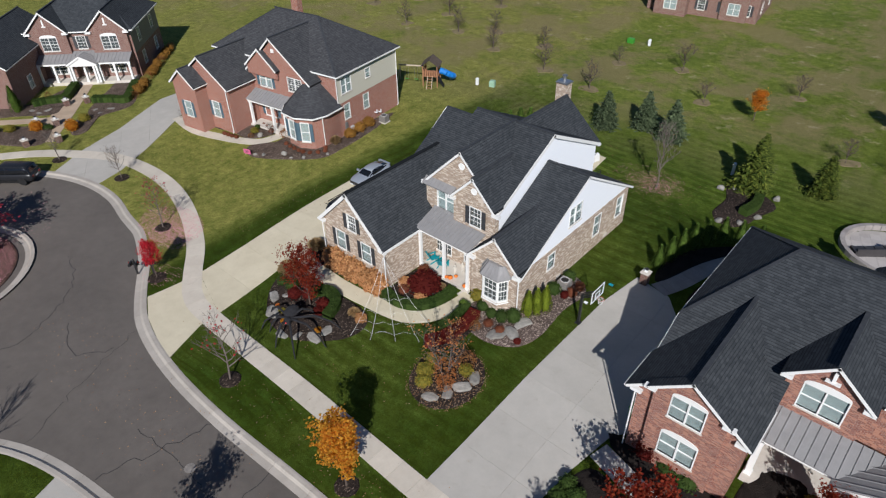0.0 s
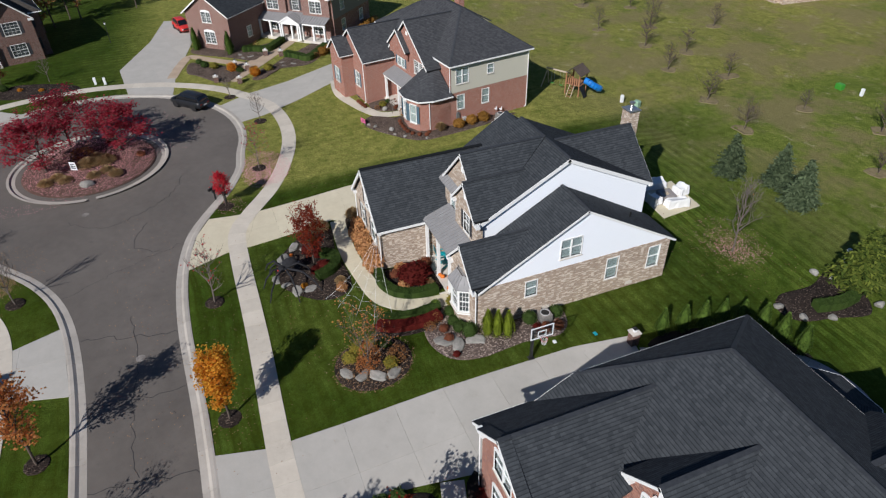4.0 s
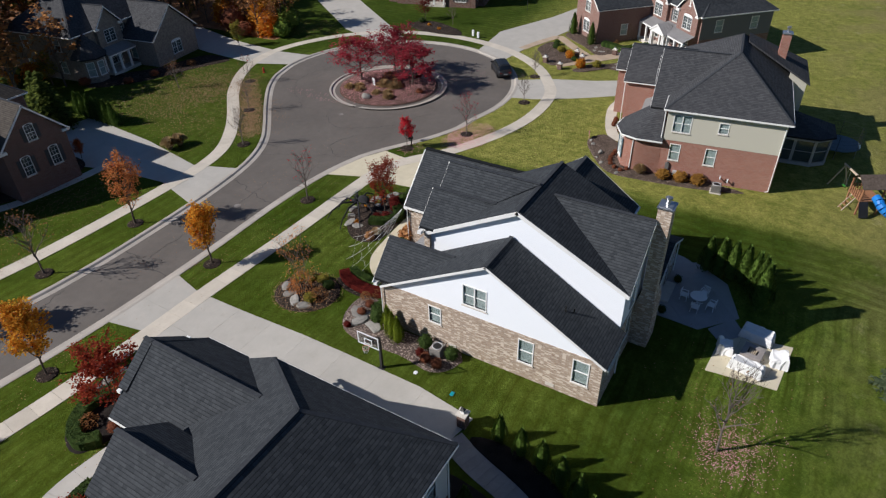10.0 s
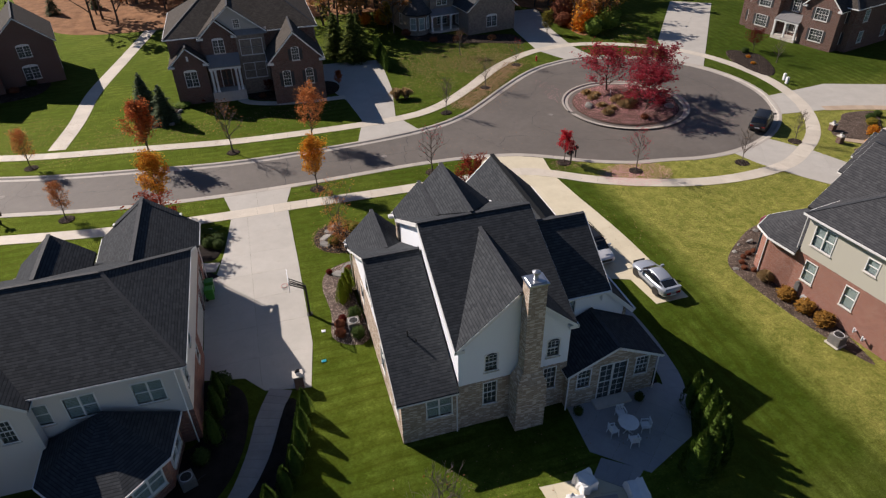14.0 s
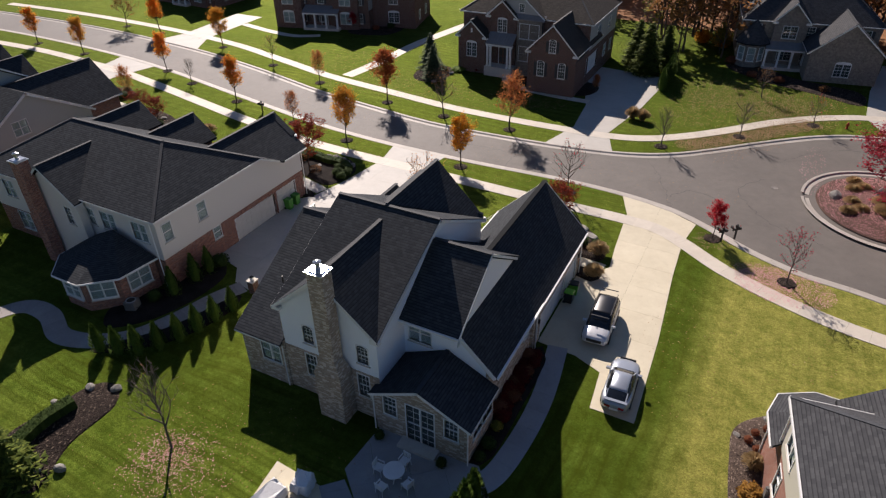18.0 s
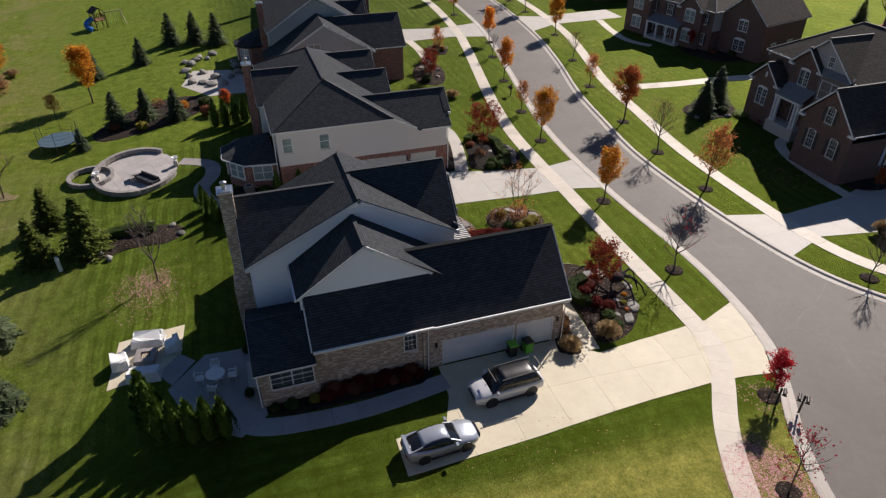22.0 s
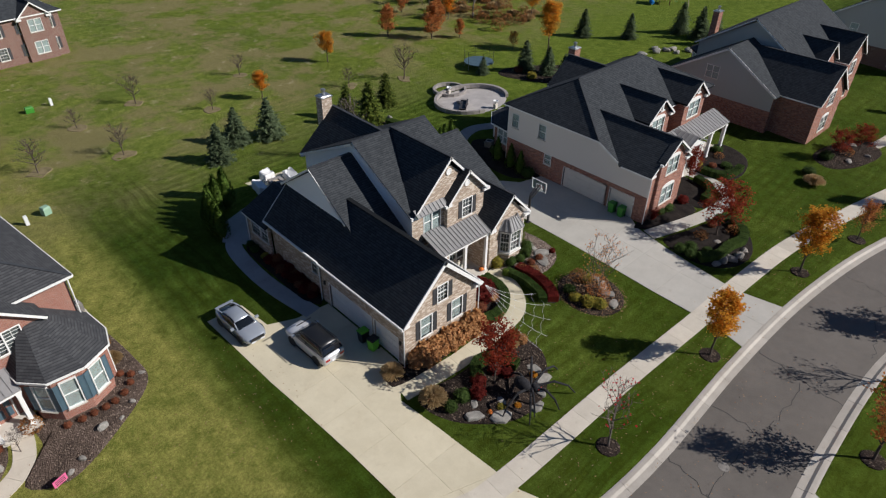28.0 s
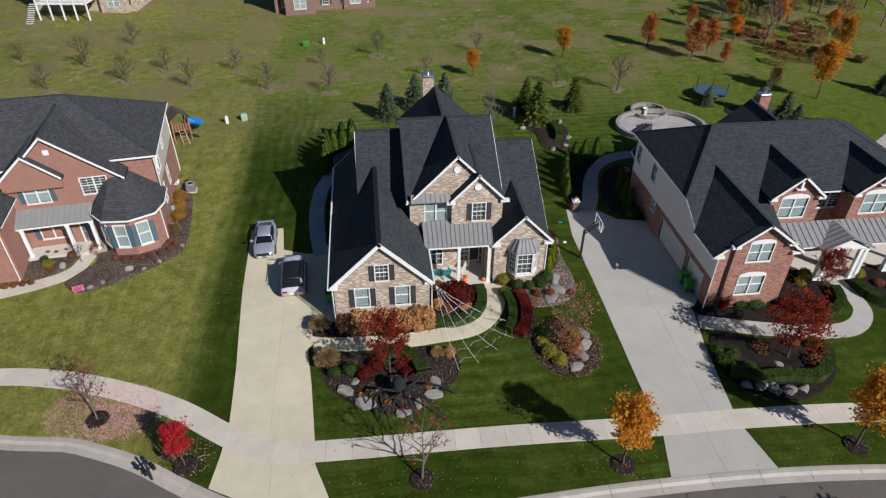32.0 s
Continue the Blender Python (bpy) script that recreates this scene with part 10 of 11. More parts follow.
    if wing:
        for e in (-1, 1):
            part("wing_post", MB().box(tail[0] + 0.16, e * 0.55 - 0.03, tail[2], tail[0] + 0.26, e * 0.55 + 0.03, tail[2] + 0.2), paint, root)
        part("rear_wing", MB().box(tail[0] + 0.08, -0.7, tail[2] + 0.19, tail[0] + 0.28, 0.7, tail[2] + 0.225), paint, root, "low rear wing in body colour")
    return root


SUV_BODY = [(-2.28, 0.45, 0.95, 0.78), (-2.15, 0.32, 1.06, 0.88), (-1.2, 0.26, 1.08, 0.92), (0.2, 0.26, 1.06, 0.92), (1.1, 0.26, 1.04, 0.92), (1.85, 0.28, 0.96, 0.90), (2.2, 0.34, 0.86, 0.82), (2.3, 0.42, 0.78, 0.72)]
SUV_CABIN = [(-2.1, 0.80, 0.62, 1.14), (-1.75, 0.84, 0.66, 1.6), (-0.9, 0.86, 0.68, 1.68), (0.1, 0.86, 0.68, 1.69), (0.45, 0.85, 0.66, 1.63), (1.3, 0.80, 0.70, 1.05)]
car("silver compact SUV with black roof parked on the driveway", -38.3, 30.7, 93, SILVER_PAINT, SUV_BODY, SUV_CABIN, 1.84, (-1.36, 1.33), 0.36, BLACK_PAINT, rails=True)
COUPE = [(-2.2, 0.42, 0.80, 0.56), (-2.08, 0.30, 0.90, 0.74), (-1.75, 0.24, 0.93, 0.86), (-1.2, 0.22, 0.92, 0.91), (0.2, 0.2, 0.86, 0.88), (1.1, 0.2, 0.84, 0.90), (1.7, 0.22, 0.76, 0.87), (2.05, 0.26, 0.66, 0.74), (2.25, 0.34, 0.56, 0.48)]
COUPE_CABIN = [(-1.95, 0.60, 0.52, 0.95), (-1.45, 0.70, 0.58, 1.08), (-0.85, 0.78, 0.56, 1.22), (-0.35, 0.79, 0.56, 1.27), (0.1, 0.79, 0.56, 1.25), (0.55, 0.78, 0.62, 1.08), (1.0, 0.72, 0.64, 0.88)]
car("blue-grey metallic sports coupe with low rear wing on the driveway", -41.05, 35.9, -87, COUPE_PAINT, COUPE, COUPE_CABIN, 1.8, (-1.25, 1.3), 0.32, wing=True)
VAN_BODY = [(-2.5, 0.45, 0.98, 0.82), (-2.35, 0.32, 1.08, 0.92), (-1.2, 0.26, 1.10, 0.97), (0.2, 0.26, 1.08, 0.97), (1.3, 0.26, 1.04, 0.97), (2.0, 0.28, 0.94, 0.93), (2.4, 0.34, 0.84, 0.82), (2.5, 0.42, 0.76, 0.72)]
VAN_CABIN = [(-2.4, 0.82, 0.68, 1.2), (-2.15, 0.86, 0.72, 1.66), (-0.9, 0.9, 0.74, 1.72), (0.4, 0.9, 0.73, 1.72), (0.75, 0.89, 0.7, 1.64), (1.75, 0.82, 0.72, 1.02)]
car("dark grey minivan parked at the kerb of the circle", -68.7, 13.5, 220, BLACK_PAINT, VAN_BODY, VAN_CABIN, 1.95, (-1.45, 1.5), 0.35, category="minivan")
car("red car parked on the neighbour's driveway", -100, 14.6, 15, RED, SUV_BODY, SUV_CABIN, 1.84, (-1.36, 1.33), 0.35)


# ---- driveway and yard things ----
def wheelie_bin(label, x, y, yaw, body_mat, lid_mat):
    b = thing("wheelie_bin", label, "bin", x, y, gz(x, y) + 0.03, yaw, "bins")
    part("tub", MB().prism([(-0.24, -0.28), (0.24, -0.28), (0.24, 0.28), (-0.24, 0.28)], 0.08, 0.98, 1.16), body_mat, b)
    part("lid", MB().prism([(-0.31, -0.36), (0.31, -0.36), (0.31, 0.34), (-0.31, 0.34)], 0.98, 1.07, 0.9), lid_mat, b)
    part("handle", MB().tube((-0.25, 0.38, 0.98), (0.25, 0.38, 0.98), 0.02, 0.02, 6), BLACK, b)
    for e in (-1, 1):
        part("wheel", MB().tube((e * 0.2, 0.27, 0.12), (e * 0.27, 0.27, 0.12), 0.12, 0.12, 12), RUBBER, b)
    return b


wheelie_bin("black wheelie bin with lime green lid by the garage", -35.4, 29.0, -90, BLACK, LIME)
wheelie_bin("lime green wheelie bin with black lid by the garage", -35.4, 27.9, -82, LIME, BLACK)
wheelie_bin("green wheelie bin beside the neighbour's garage", -8.1, 27.3, -90, BIN_GREEN, BIN_GREEN)
wheelie_bin("green wheelie bin beside the neighbour's garage", -8.1, 26.3, -90, BIN_GREEN, BIN_GREEN)


def air_conditioner(x, y, yaw=0):
    a = thing("air_conditioner", "grey outdoor air-conditioning unit with round fan", "air conditioner", x, y, gz(x, y), yaw, "air conditioners")
    part("pad", MB().box(-0.5, -0.5, 0, 0.5, 0.5, 0.08), STONE_CAP, a)
    part("casing", MB().box(-0.4, -0.4, 0.08, 0.4, 0.4, 0.8), DARK_BOULDER, a)
    mb = MB()
    for i in range(9):
        z = 0.16 + i * 0.07
        mb.box(-0.415, -0.415, z, 0.415, 0.415, z + 0.02)
    part("louvres", mb, AC_GREY, a)
    part("fan_guard", MB().lathe([(0.36, 0.8), (0.36, 0.84), (0.32, 0.85), (0.31, 0.81)], 20), GREY_TRIM, a)
    part("fan_hub", MB().lathe([(0.31, 0.805), (0.3, 0.81), (0.1, 0.815), (0.09, 0.85), (0.02, 0.86)], 16), BLACK, a)
    part("pipe", MB().tube((-0.4, 0.2, 0.3), (-0.9, 0.2, 0.45), 0.03, 0.03, 6), BLACK, a)


air_conditioner(-17.95, 34.0)
air_conditioner(-49.0, 45.6, 8)
air_conditioner(-6.9, 44.0, 20)


def hoop():
    h = thing("basketball_hoop", "black pole basketball hoop with clear framed backboard", "basketball hoop", -15.1, 31.4, gz(-15.1, 31.4), 0)
    part("pole", MB().box(-0.08, -0.08, 0, 0.08, 0.08, 2.7), BLACK, h)
    part("arm", MB().beam((0, -0.12, 2.5), (1.05, -0.12, 3.15), 0.06, 0.08).beam((0, 0.12, 2.5), (1.05, 0.12, 3.15), 0.06, 0.08).beam((0, -0.12, 2.75), (1.05, -0.12, 3.5), 0.05, 0.06).beam((0, 0.12, 2.75), (1.05, 0.12, 3.5), 0.05, 0.06), BLACK, h)
    mb = MB()
    for y0, y1, z0, z1 in ((-0.8, 0.8, 2.88, 2.94), (-0.8, 0.8, 3.78, 3.84), (-0.8, -0.74, 2.94, 3.78), (0.74, 0.8, 2.94, 3.78), (-0.3, 0.3, 3.03, 3.07), (-0.3, 0.3, 3.43, 3.47), (-0.3, -0.26, 3.07, 3.43), (0.26, 0.3, 3.07, 3.43)):
        mb.box(1.05, y0, z0, 1.1, y1, z1)
    part("backboard_frame", mb, WHITE_PLASTIC, h)
    part("backboard", MB().box(1.068, -0.74, 2.94, 1.082, 0.74, 3.78), GLASS, h, "clear backboard pane")
    ring = MB()
    for i in range(16):
        a, b = 2 * math.pi * i / 16, 2 * math.pi * (i + 1) / 16
        ring.tube((1.38 + 0.23 * math.cos(a), 0.23 * math.sin(a), 3.0), (1.38 + 0.23 * math.cos(b), 0.23 * math.sin(b), 3.0), 0.012, 0.012, 5)
    part("rim", ring, RED, h, "red steel rim")
    net = MB()
    for i in range(12):
        a, b = 2 * math.pi * i / 12, 2 * math.pi * (i + 1) / 12
        for (r0, z0), (r1, z1) in (((0.23, 3.0), (0.17, 2.8)), ((0.17, 2.8), (0.13, 2.6))):
            net.tube((1.38 + r0 * math.cos(a), r0 * math.sin(a), z0), (1.38 + r1 * math.cos(b), r1 * math.sin(b), z1), 0.008, 0.008, 3)
            net.tube((1.38 + r0 * math.cos(b), r0 * math.sin(b), z0), (1.38 + r1 * math.cos(a), r1 * math.sin(a), z1), 0.008, 0.008, 3)
    part("net", net, ROPE, h)
    part("base_plate", MB().box(-0.2, -0.2, 0, 0.2, 0.2, 0.05), BLACK, h)


hoop()


def mailbox(x, y, yaw, twins=2):
    m = thing("mailbox", "black post with mailboxes beside the kerb", "mailbox", x, y, gz(x, y), yaw, "mailboxes")
    for k in range(twins):
        ox = (k - (twins - 1) / 2) * 1.3
        part("post", MB().box(ox - 0.06, -0.06, 0, ox + 0.06, 0.06, 1.35).prism([(ox - 0.08, -0.08), (ox + 0.08, -0.08), (ox + 0.08, 0.08), (ox - 0.08, 0.08)], 1.35, 1.5, 0.1), BLACK, m)
        for e in (-1, 1):
            n = 8
            prof = [(-0.1, 0.0), (0.1, 0.0)] + [(0.1 * math.cos(math.pi * i / n), 0.14 + 0.1 * math.sin(math.pi * i / n)) for i in range(n + 1)]
            secs = [[(ox + e * 0.24 + px, yy, 1.0 + pz) for px, pz in prof] for yy in (-0.38, 0.16)]
            bx = part("box", loft(secs), BLACK, m)
            part("flag", MB().box(ox + e * 0.35, -0.1, 1.15, ox + e * 0.365, -0.02, 1.32), RED, bx)
        part("bracket", MB().box(ox - 0.4, -0.04, 0.92, ox + 0.4, 0.04, 0.99), BLACK, m)


mailbox(-44.7, 14.4, 42)
mailbox(10.6, 9.3, 170, 1)


def lamp_post(label, x, y, h=1.5, pillar=True):
    p = thing("garden_lamp", label, "garden lamp", x, y, gz(x, y), 0, "garden lamps")
    if pillar:
        part("pillar", MB().box(-0.28, -0.28, 0, 0.28, 0.28, h - 0.45), DARK_BRICK, p)
        part("cap", MB().box(-0.34, -0.34, h - 0.45, 0.34, 0.34, h - 0.36), STONE_CAP, p)
    else:
        part("post", MB().tube((0, 0, 0), (0, 0, h - 0.36), 0.045, 0.035, 8), BLACK, p)
    part("lantern", MB().prism([(-0.1, -0.1), (0.1, -0.1), (0.1, 0.1), (-0.1, 0.1)], h - 0.36, h - 0.1, 1.25), WHITE_PLASTIC, p)
    part("lantern_roof", MB().prism([(-0.16, -0.16), (0.16, -0.16), (0.16, 0.16), (-0.16, 0.16)], h - 0.1, h + 0.04, 0.1), BLACK, p)


lamp_post("brick pillar with lantern at the drive's end", -13.6, 38.4, 1.5)
for x, y in ((-75.2, 17.2), (-73.6, 20.0), (-79.6, 20.2), (-77.9, 21.6), (-82.5, 24.8), (-81.5, 26.8)):
    lamp_post("low brick pillar with lantern by the tan walk", x, y, 1.2)
lamp_post("tall black garden lamp post on the lawn", -98, 4.0, 3.2, False)


# ---- patio and fire pit ----
def patio_set(x, y):
    t = thing("patio_table", "round white patio table", "table", x, y, gz(x, y) + 0.03)
    part("tabletop", MB().lathe([(0.0, 0.70), (0.58, 0.70), (0.6, 0.715), (0.6, 0.735), (0.57, 0.745)], 28), WHITE_PLASTIC, t)
    part("stem", MB().lathe([(0.06, 0.05), (0.05, 0.70)], 10), WHITE_PLASTIC, t)
    for i in range(4):
        a = i * math.pi / 2 + 0.4
        part("foot", MB().beam((0, 0, 0.1), (0.4 * math.cos(a), 0.4 * math.sin(a), 0.06), 0.06, 0.05), WHITE_PLASTIC, t)
    c = thing("patio_chair", "white plastic patio armchair at the round table", "chair", x + 0.95, y, gz(x, y) + 0.03, -90, "chairs round the patio table")
    part("seat", MB().box(-0.25, -0.25, 0.4, 0.25, 0.25, 0.44), WHITE_PLASTIC, c)
    rail = part("backrest", MB().box(-0.25, -0.3, 0.8, 0.25, -0.25, 0.88), WHITE_PLASTIC, c)
    for i in range(5):
        u = -0.2 + 0.1 * i
        part("slat", MB().box(u - 0.03, -0.29, 0.44, u + 0.03, -0.26, 0.8), WHITE_PLASTIC, rail)
    for e in (-1, 1):
        part("armrest", MB().box(e * 0.27 - 0.03, -0.26, 0.62, e * 0.27 + 0.03, 0.2, 0.65).box(e * 0.27 - 0.02, 0.16, 0.42, e * 0.27 + 0.02, 0.2, 0.62), WHITE_PLASTIC, c)
        for f in (-1, 1):
            part("leg", MB().tube((e * 0.22, f * 0.22, 0.4), (e * 0.26, f * 0.26, 0), 0.025, 0.02, 6), WHITE_PLASTIC, c)
    for a, r in ((80, 1.0), (165, 1.02), (265, 0.98)):
        q = radians(a)
        copy_thing(c, pose(x + r * math.cos(q), y + r * math.sin(q), gz(x, y) + 0.03, 0, 0, a + 90))
    c.rotation_euler = (0, 0, radians(90))


patio_set(-31.8, 47.9)


def covered(label, x, y, yaw, w, d, h, seed):
    """Garden furniture under a draped cover: a soft block with sagging top and folded skirt."""
    rng = random.Random(seed)
    nx, ny = 9, 6
    mb, vs = MB(), []
    ring = []
    for k, (s, z) in enumerate([(1.05, 0.03), (1.0, h * 0.5), (0.98, h * 0.85), (0.9, h)]):
        row = []
        for i in range(28):
            t = i / 28 * 4
            sgn = int(t)
            u = t - sgn
            px, py = ((-1 + 2 * u, -1), (1, -1 + 2 * u), (1 - 2 * u, 1), (-1, 1 - 2 * u))[sgn]
            f = 1 + (0.07 * math.sin(i * 2.1 + seed) if k < 2 else 0.03 * math.sin(i * 3.0 + seed))
            hi = z if k < 2 else z * (1.0 + (0.28 if py > 0.4 else 0.0))
            row.append((px * w / 2 * s * f, py * d / 2 * s * f, hi + rng.uniform(-0.05, 0.05)))
        ring.append(row)
    mb = loft(ring)
    single("covered_furniture", mb, COVER_CLOTH, label, "furniture cover", x, y, gz(x, y) + 0.03, yaw, "covered patio furniture")


covered("white fabric cover over a garden sofa", -30.0, 52.3, 82, 2.0, 0.95, 0.65, 1)
covered("white fabric cover over a garden armchair", -27.7, 50.6, 190, 1.0, 0.95, 0.7, 2)
covered("white fabric cover over a garden sofa", -26.6, 52.2, 262, 2.0, 0.95, 0.65, 3)
covered("white fabric cover over a garden armchair", -28.3, 53.9, 10, 1.15, 1.0, 0.7, 4)


def fire_pit(x, y, yaw, label, mat, r=0.65):
    f = thing("fire_pit", label, "fire pit", x, y, gz(x, y) + 0.03, yaw)
    for a, b, c, d in ((-r, -r, r, -r + 0.32), (-r, r - 0.32, r, r), (-r, -r + 0.32, -r + 0.32, r - 0.32), (r - 0.32, -r + 0.32, r, r - 0.32)):
        part("wall_block", MB().box(a, b, 0, c, d, 0.42), mat, f)
    part("ash", MB().box(-r + 0.32, -r + 0.32, 0, r - 0.32, r - 0.32, 0.22), BLACK, f)
    for i in range(4):
        part("log", MB().tube((-0.25, -0.2 + 0.13 * i, 0.27 + 0.04 * (i % 2)), (0.22, -0.15 + 0.11 * i, 0.3), 0.05, 0.04, 7), PALE_TIMBER, f)


fire_pit(-28.2, 52.3, -8, "square stone fire pit with logs", PAVER)


# ---- porch things ----
def adirondack(x, y, yaw):
    c = thing("garden_chair", "teal slatted garden chair on the porch", "chair", x, y, 0.62, yaw, "porch chairs")
    for i in range(5):
        u = -0.24 + 0.12 * i
        part("back_slat", MB().beam((u, 0.25, 0.32), (u * 1.2, 0.55, 1.0 + 0.08 * (2 - abs(i - 2))), 0.1, 0.025), TEAL, c)
        part("seat_slat", MB().box(-0.28, -0.35 + 0.12 * i, 0.33, 0.28, -0.25 + 0.12 * i, 0.36), TEAL, c)
    for e in (-1, 1):
        part("armrest", MB().box(e * 0.33 - 0.06, -0.4, 0.55, e * 0.33 + 0.06, 0.3, 0.58), TEAL, c)
        part("leg", MB().box(e * 0.32 - 0.03, -0.36, 0, e * 0.32 + 0.03, -0.28, 0.55).beam((e * 0.3, -0.35, 0.34), (e * 0.3, 0.45, 0.05), 0.04, 0.1), TEAL, c)


adirondack(-27.6, 29.9, 160)
adirondack(-26.5, 29.8, 190)


def pumpkin(x, y, z, r, seed):
    def flesh():
        mb = MB()
        pts, n, rows = [], 20, 7
        secs = []
        for j in range(rows):
            t = math.pi * (j + 0.4) / (rows - 0.2)
            secs.append([((math.sin(t) * (1 + 0.07 * math.cos(i * 2 * math.pi / n * 10))) * math.cos(2 * math.pi * i / n), (math.sin(t) * (1 + 0.07 * math.cos(i * 2 * math.pi / n * 10))) * math.sin(2 * math.pi * i / n), 0.78 - 0.78 * math.cos(t)) for i in range(n)])
        return loft(secs)
    p = thing("pumpkin", "orange ribbed pumpkin set out for decoration", "pumpkin", x, y, z, seed * 40, "pumpkins", size=r)
    put("flesh", shared(("pumpkin_flesh",), flesh, ORANGE, True), p)
    put("stalk", shared(("pumpkin_stalk",), lambda: MB().tube((0, 0, 1.4), (0.1, 0.05, 1.85), 0.12, 0.08, 6), BARK), p)


for i, (x, y, z, r) in enumerate([(-25.4, 28.95, 0.62, 0.16), (-25.1, 29.05, 0.62, 0.2), (-23.6, 29.0, 0.62, 0.2), (-24.9, 29.5, 0.62, 0.15), (-33.3, 18.8, 0.05, 0.18)]):
    pumpkin(x, y, z, r, i)


def skeleton_figure(x, y):
    """A plain-shaped seasonal skeleton decoration leaning by a column."""
    mb = MB()
    mb.tube((0.1, 0, 0), (0.08, 0, 0.8), 0.04, 0.05, 6).tube((-0.1, 0, 0), (-0.08, 0, 0.8), 0.04, 0.05, 6)
    mb.tube((0, 0, 0.78), (0, 0.02, 1.4), 0.03, 0.03, 6)
    for k in range(5):
        mb.box(-0.15, -0.09, 1.0 + 0.08 * k, 0.15, 0.09, 1.03 + 0.08 * k)
    mb.box(-0.13, -0.07, 0.76, 0.13, 0.07, 0.88)
    mb.tube((0.18, 0, 1.38), (0.3, -0.1, 0.85), 0.03, 0.025, 6).tube((-0.18, 0, 1.38), (-0.28, -0.1, 0.9), 0.03, 0.025, 6)
    mb.lathe([(0.06, 1.46), (0.1, 1.54), (0.11, 1.62), (0.08, 1.72), (0.02, 1.76)], 12)
    mb.v = [(p[0] * 0.6, p[1] * 0.6, p[2] * 0.55) for p in mb.v]
    single("skeleton_decoration", mb, BONE, "white plastic skeleton decoration standing on the porch", "decoration", x, y, 0.62, 15)


skeleton_figure(-24.9, 30.3)
skeleton_figure(-25.15, 29.7)


# ---- seasonal decoration on the lawn ----
def giant_spider():
    bx, by = -30.6, 18.0
    s = thing("spider_decoration", "giant black plush spider decoration over the boulders", "decoration", bx, by, gz(bx, by), 0)
    def ball(rx, ry, rz, c, seed):
        bm = bmesh.new()
        bmesh.ops.create_icosphere(bm, subdivisions=3, radius=1)
        pts = []
        for v in bm.verts:
            p = v.co * (1 + 0.06 * noise.noise(v.co * 6 + Vector((seed, 0, 0))))
            pts.append((c[0] + p.x * rx, c[1] + p.y * ry, c[2] + p.z * rz))
        mb = MB().mesh(pts, [tuple(q.index for q in f.verts) for f in bm.faces])
        bm.free()
        return mb
    part("abdomen", ball(0.42, 0.62, 0.42, (-0.25, 0.4, 1.25), 1), FUR, s, smooth=True)
    part("head", ball(0.28, 0.32, 0.27, (0.2, -0.35, 1.1), 2), FUR, s, smooth=True)
    for e in (-1, 1):
        part("eye", ball(0.06, 0.06, 0.06, (0.26 + e * 0.11, -0.63, 1.2), 3), RED, s)
    feet = [(-2.5, 0.0), (-1.6, -1.5), (-0.9, -1.3), (0.7, -2.0), (2.6, -1.8), (3.4, 0.3), (2.9, 2.2), (0.4, 2.0), (-1.8, 1.8)]
    for i, (fx, fy) in enumerate(feet[:8]):
        a = Vector((0.05, -0.1, 1.1))
        k = Vector((fx * 0.5, fy * 0.5, 1.35))
        f = Vector((fx, fy, 0.05))
        m = k.lerp(f, 0.5) + Vector((fx, fy, 0)) * 0.07 + Vector((0, 0, 0.12))
        part("leg", MB().tube(a, k, 0.085, 0.08, 7).tube(k, m, 0.08, 0.065, 7).tube(m, f, 0.065, 0.035, 7), FUR, s)


giant_spider()


def rope_web():
    w = thing("rope_web", "white rope spider web stretched from the garage corner to the lawn", "decoration", -25, 23, 0, base=(-25, 23, 0))
    hub = Vector((-27.8, 24.78, 3.9))
    feet = [(-26.7, 20.1), (-25.3, 20.7), (-23.8, 21.7), (-22.5, 22.7), (-21.6, 24.0)]
    ends = [Vector((x, y, gz(x, y) + 0.08)) for x, y in feet]

    def at(e, t):
        return hub.lerp(e, t) - Vector((0, 0, 2.4 * t * (1 - t)))

    for e in ends:
        mb = MB()
        for i in range(6):
            mb.tube(at(e, i / 6), at(e, (i + 1) / 6), 0.011, 0.011, 4)
        part("stay", mb, ROPE, w)
    for t in (0.3, 0.45, 0.62, 0.76, 0.9):
        pts = [at(e, t) for e in ends]
        mb = MB()
        for p, q in zip(pts, pts[1:]):
            m = p.lerp(q, 0.5).lerp(hub, 0.04)
            mb.tube(p, m, 0.0065, 0.0065, 4).tube(m, q, 0.0065, 0.0065, 4)
        part("ring", mb, ROPE, w)

rope_web()


# ---- small outdoor things ----
def box_marker(name, label, x, y, w, d, h, mat, cat, yaw=0):
    mb = MB().box(-w / 2, -d / 2, 0, w / 2, d / 2, h * 0.8).prism([(-w / 2 - 0.02, -d / 2 - 0.02), (w / 2 + 0.02, -d / 2 - 0.02), (w / 2 + 0.02, d / 2 + 0.02), (-w / 2 - 0.02, d / 2 + 0.02)], h * 0.8, h, 0.8)
    single(name, mb, mat, label, cat, x, y, gz(x, y), yaw)


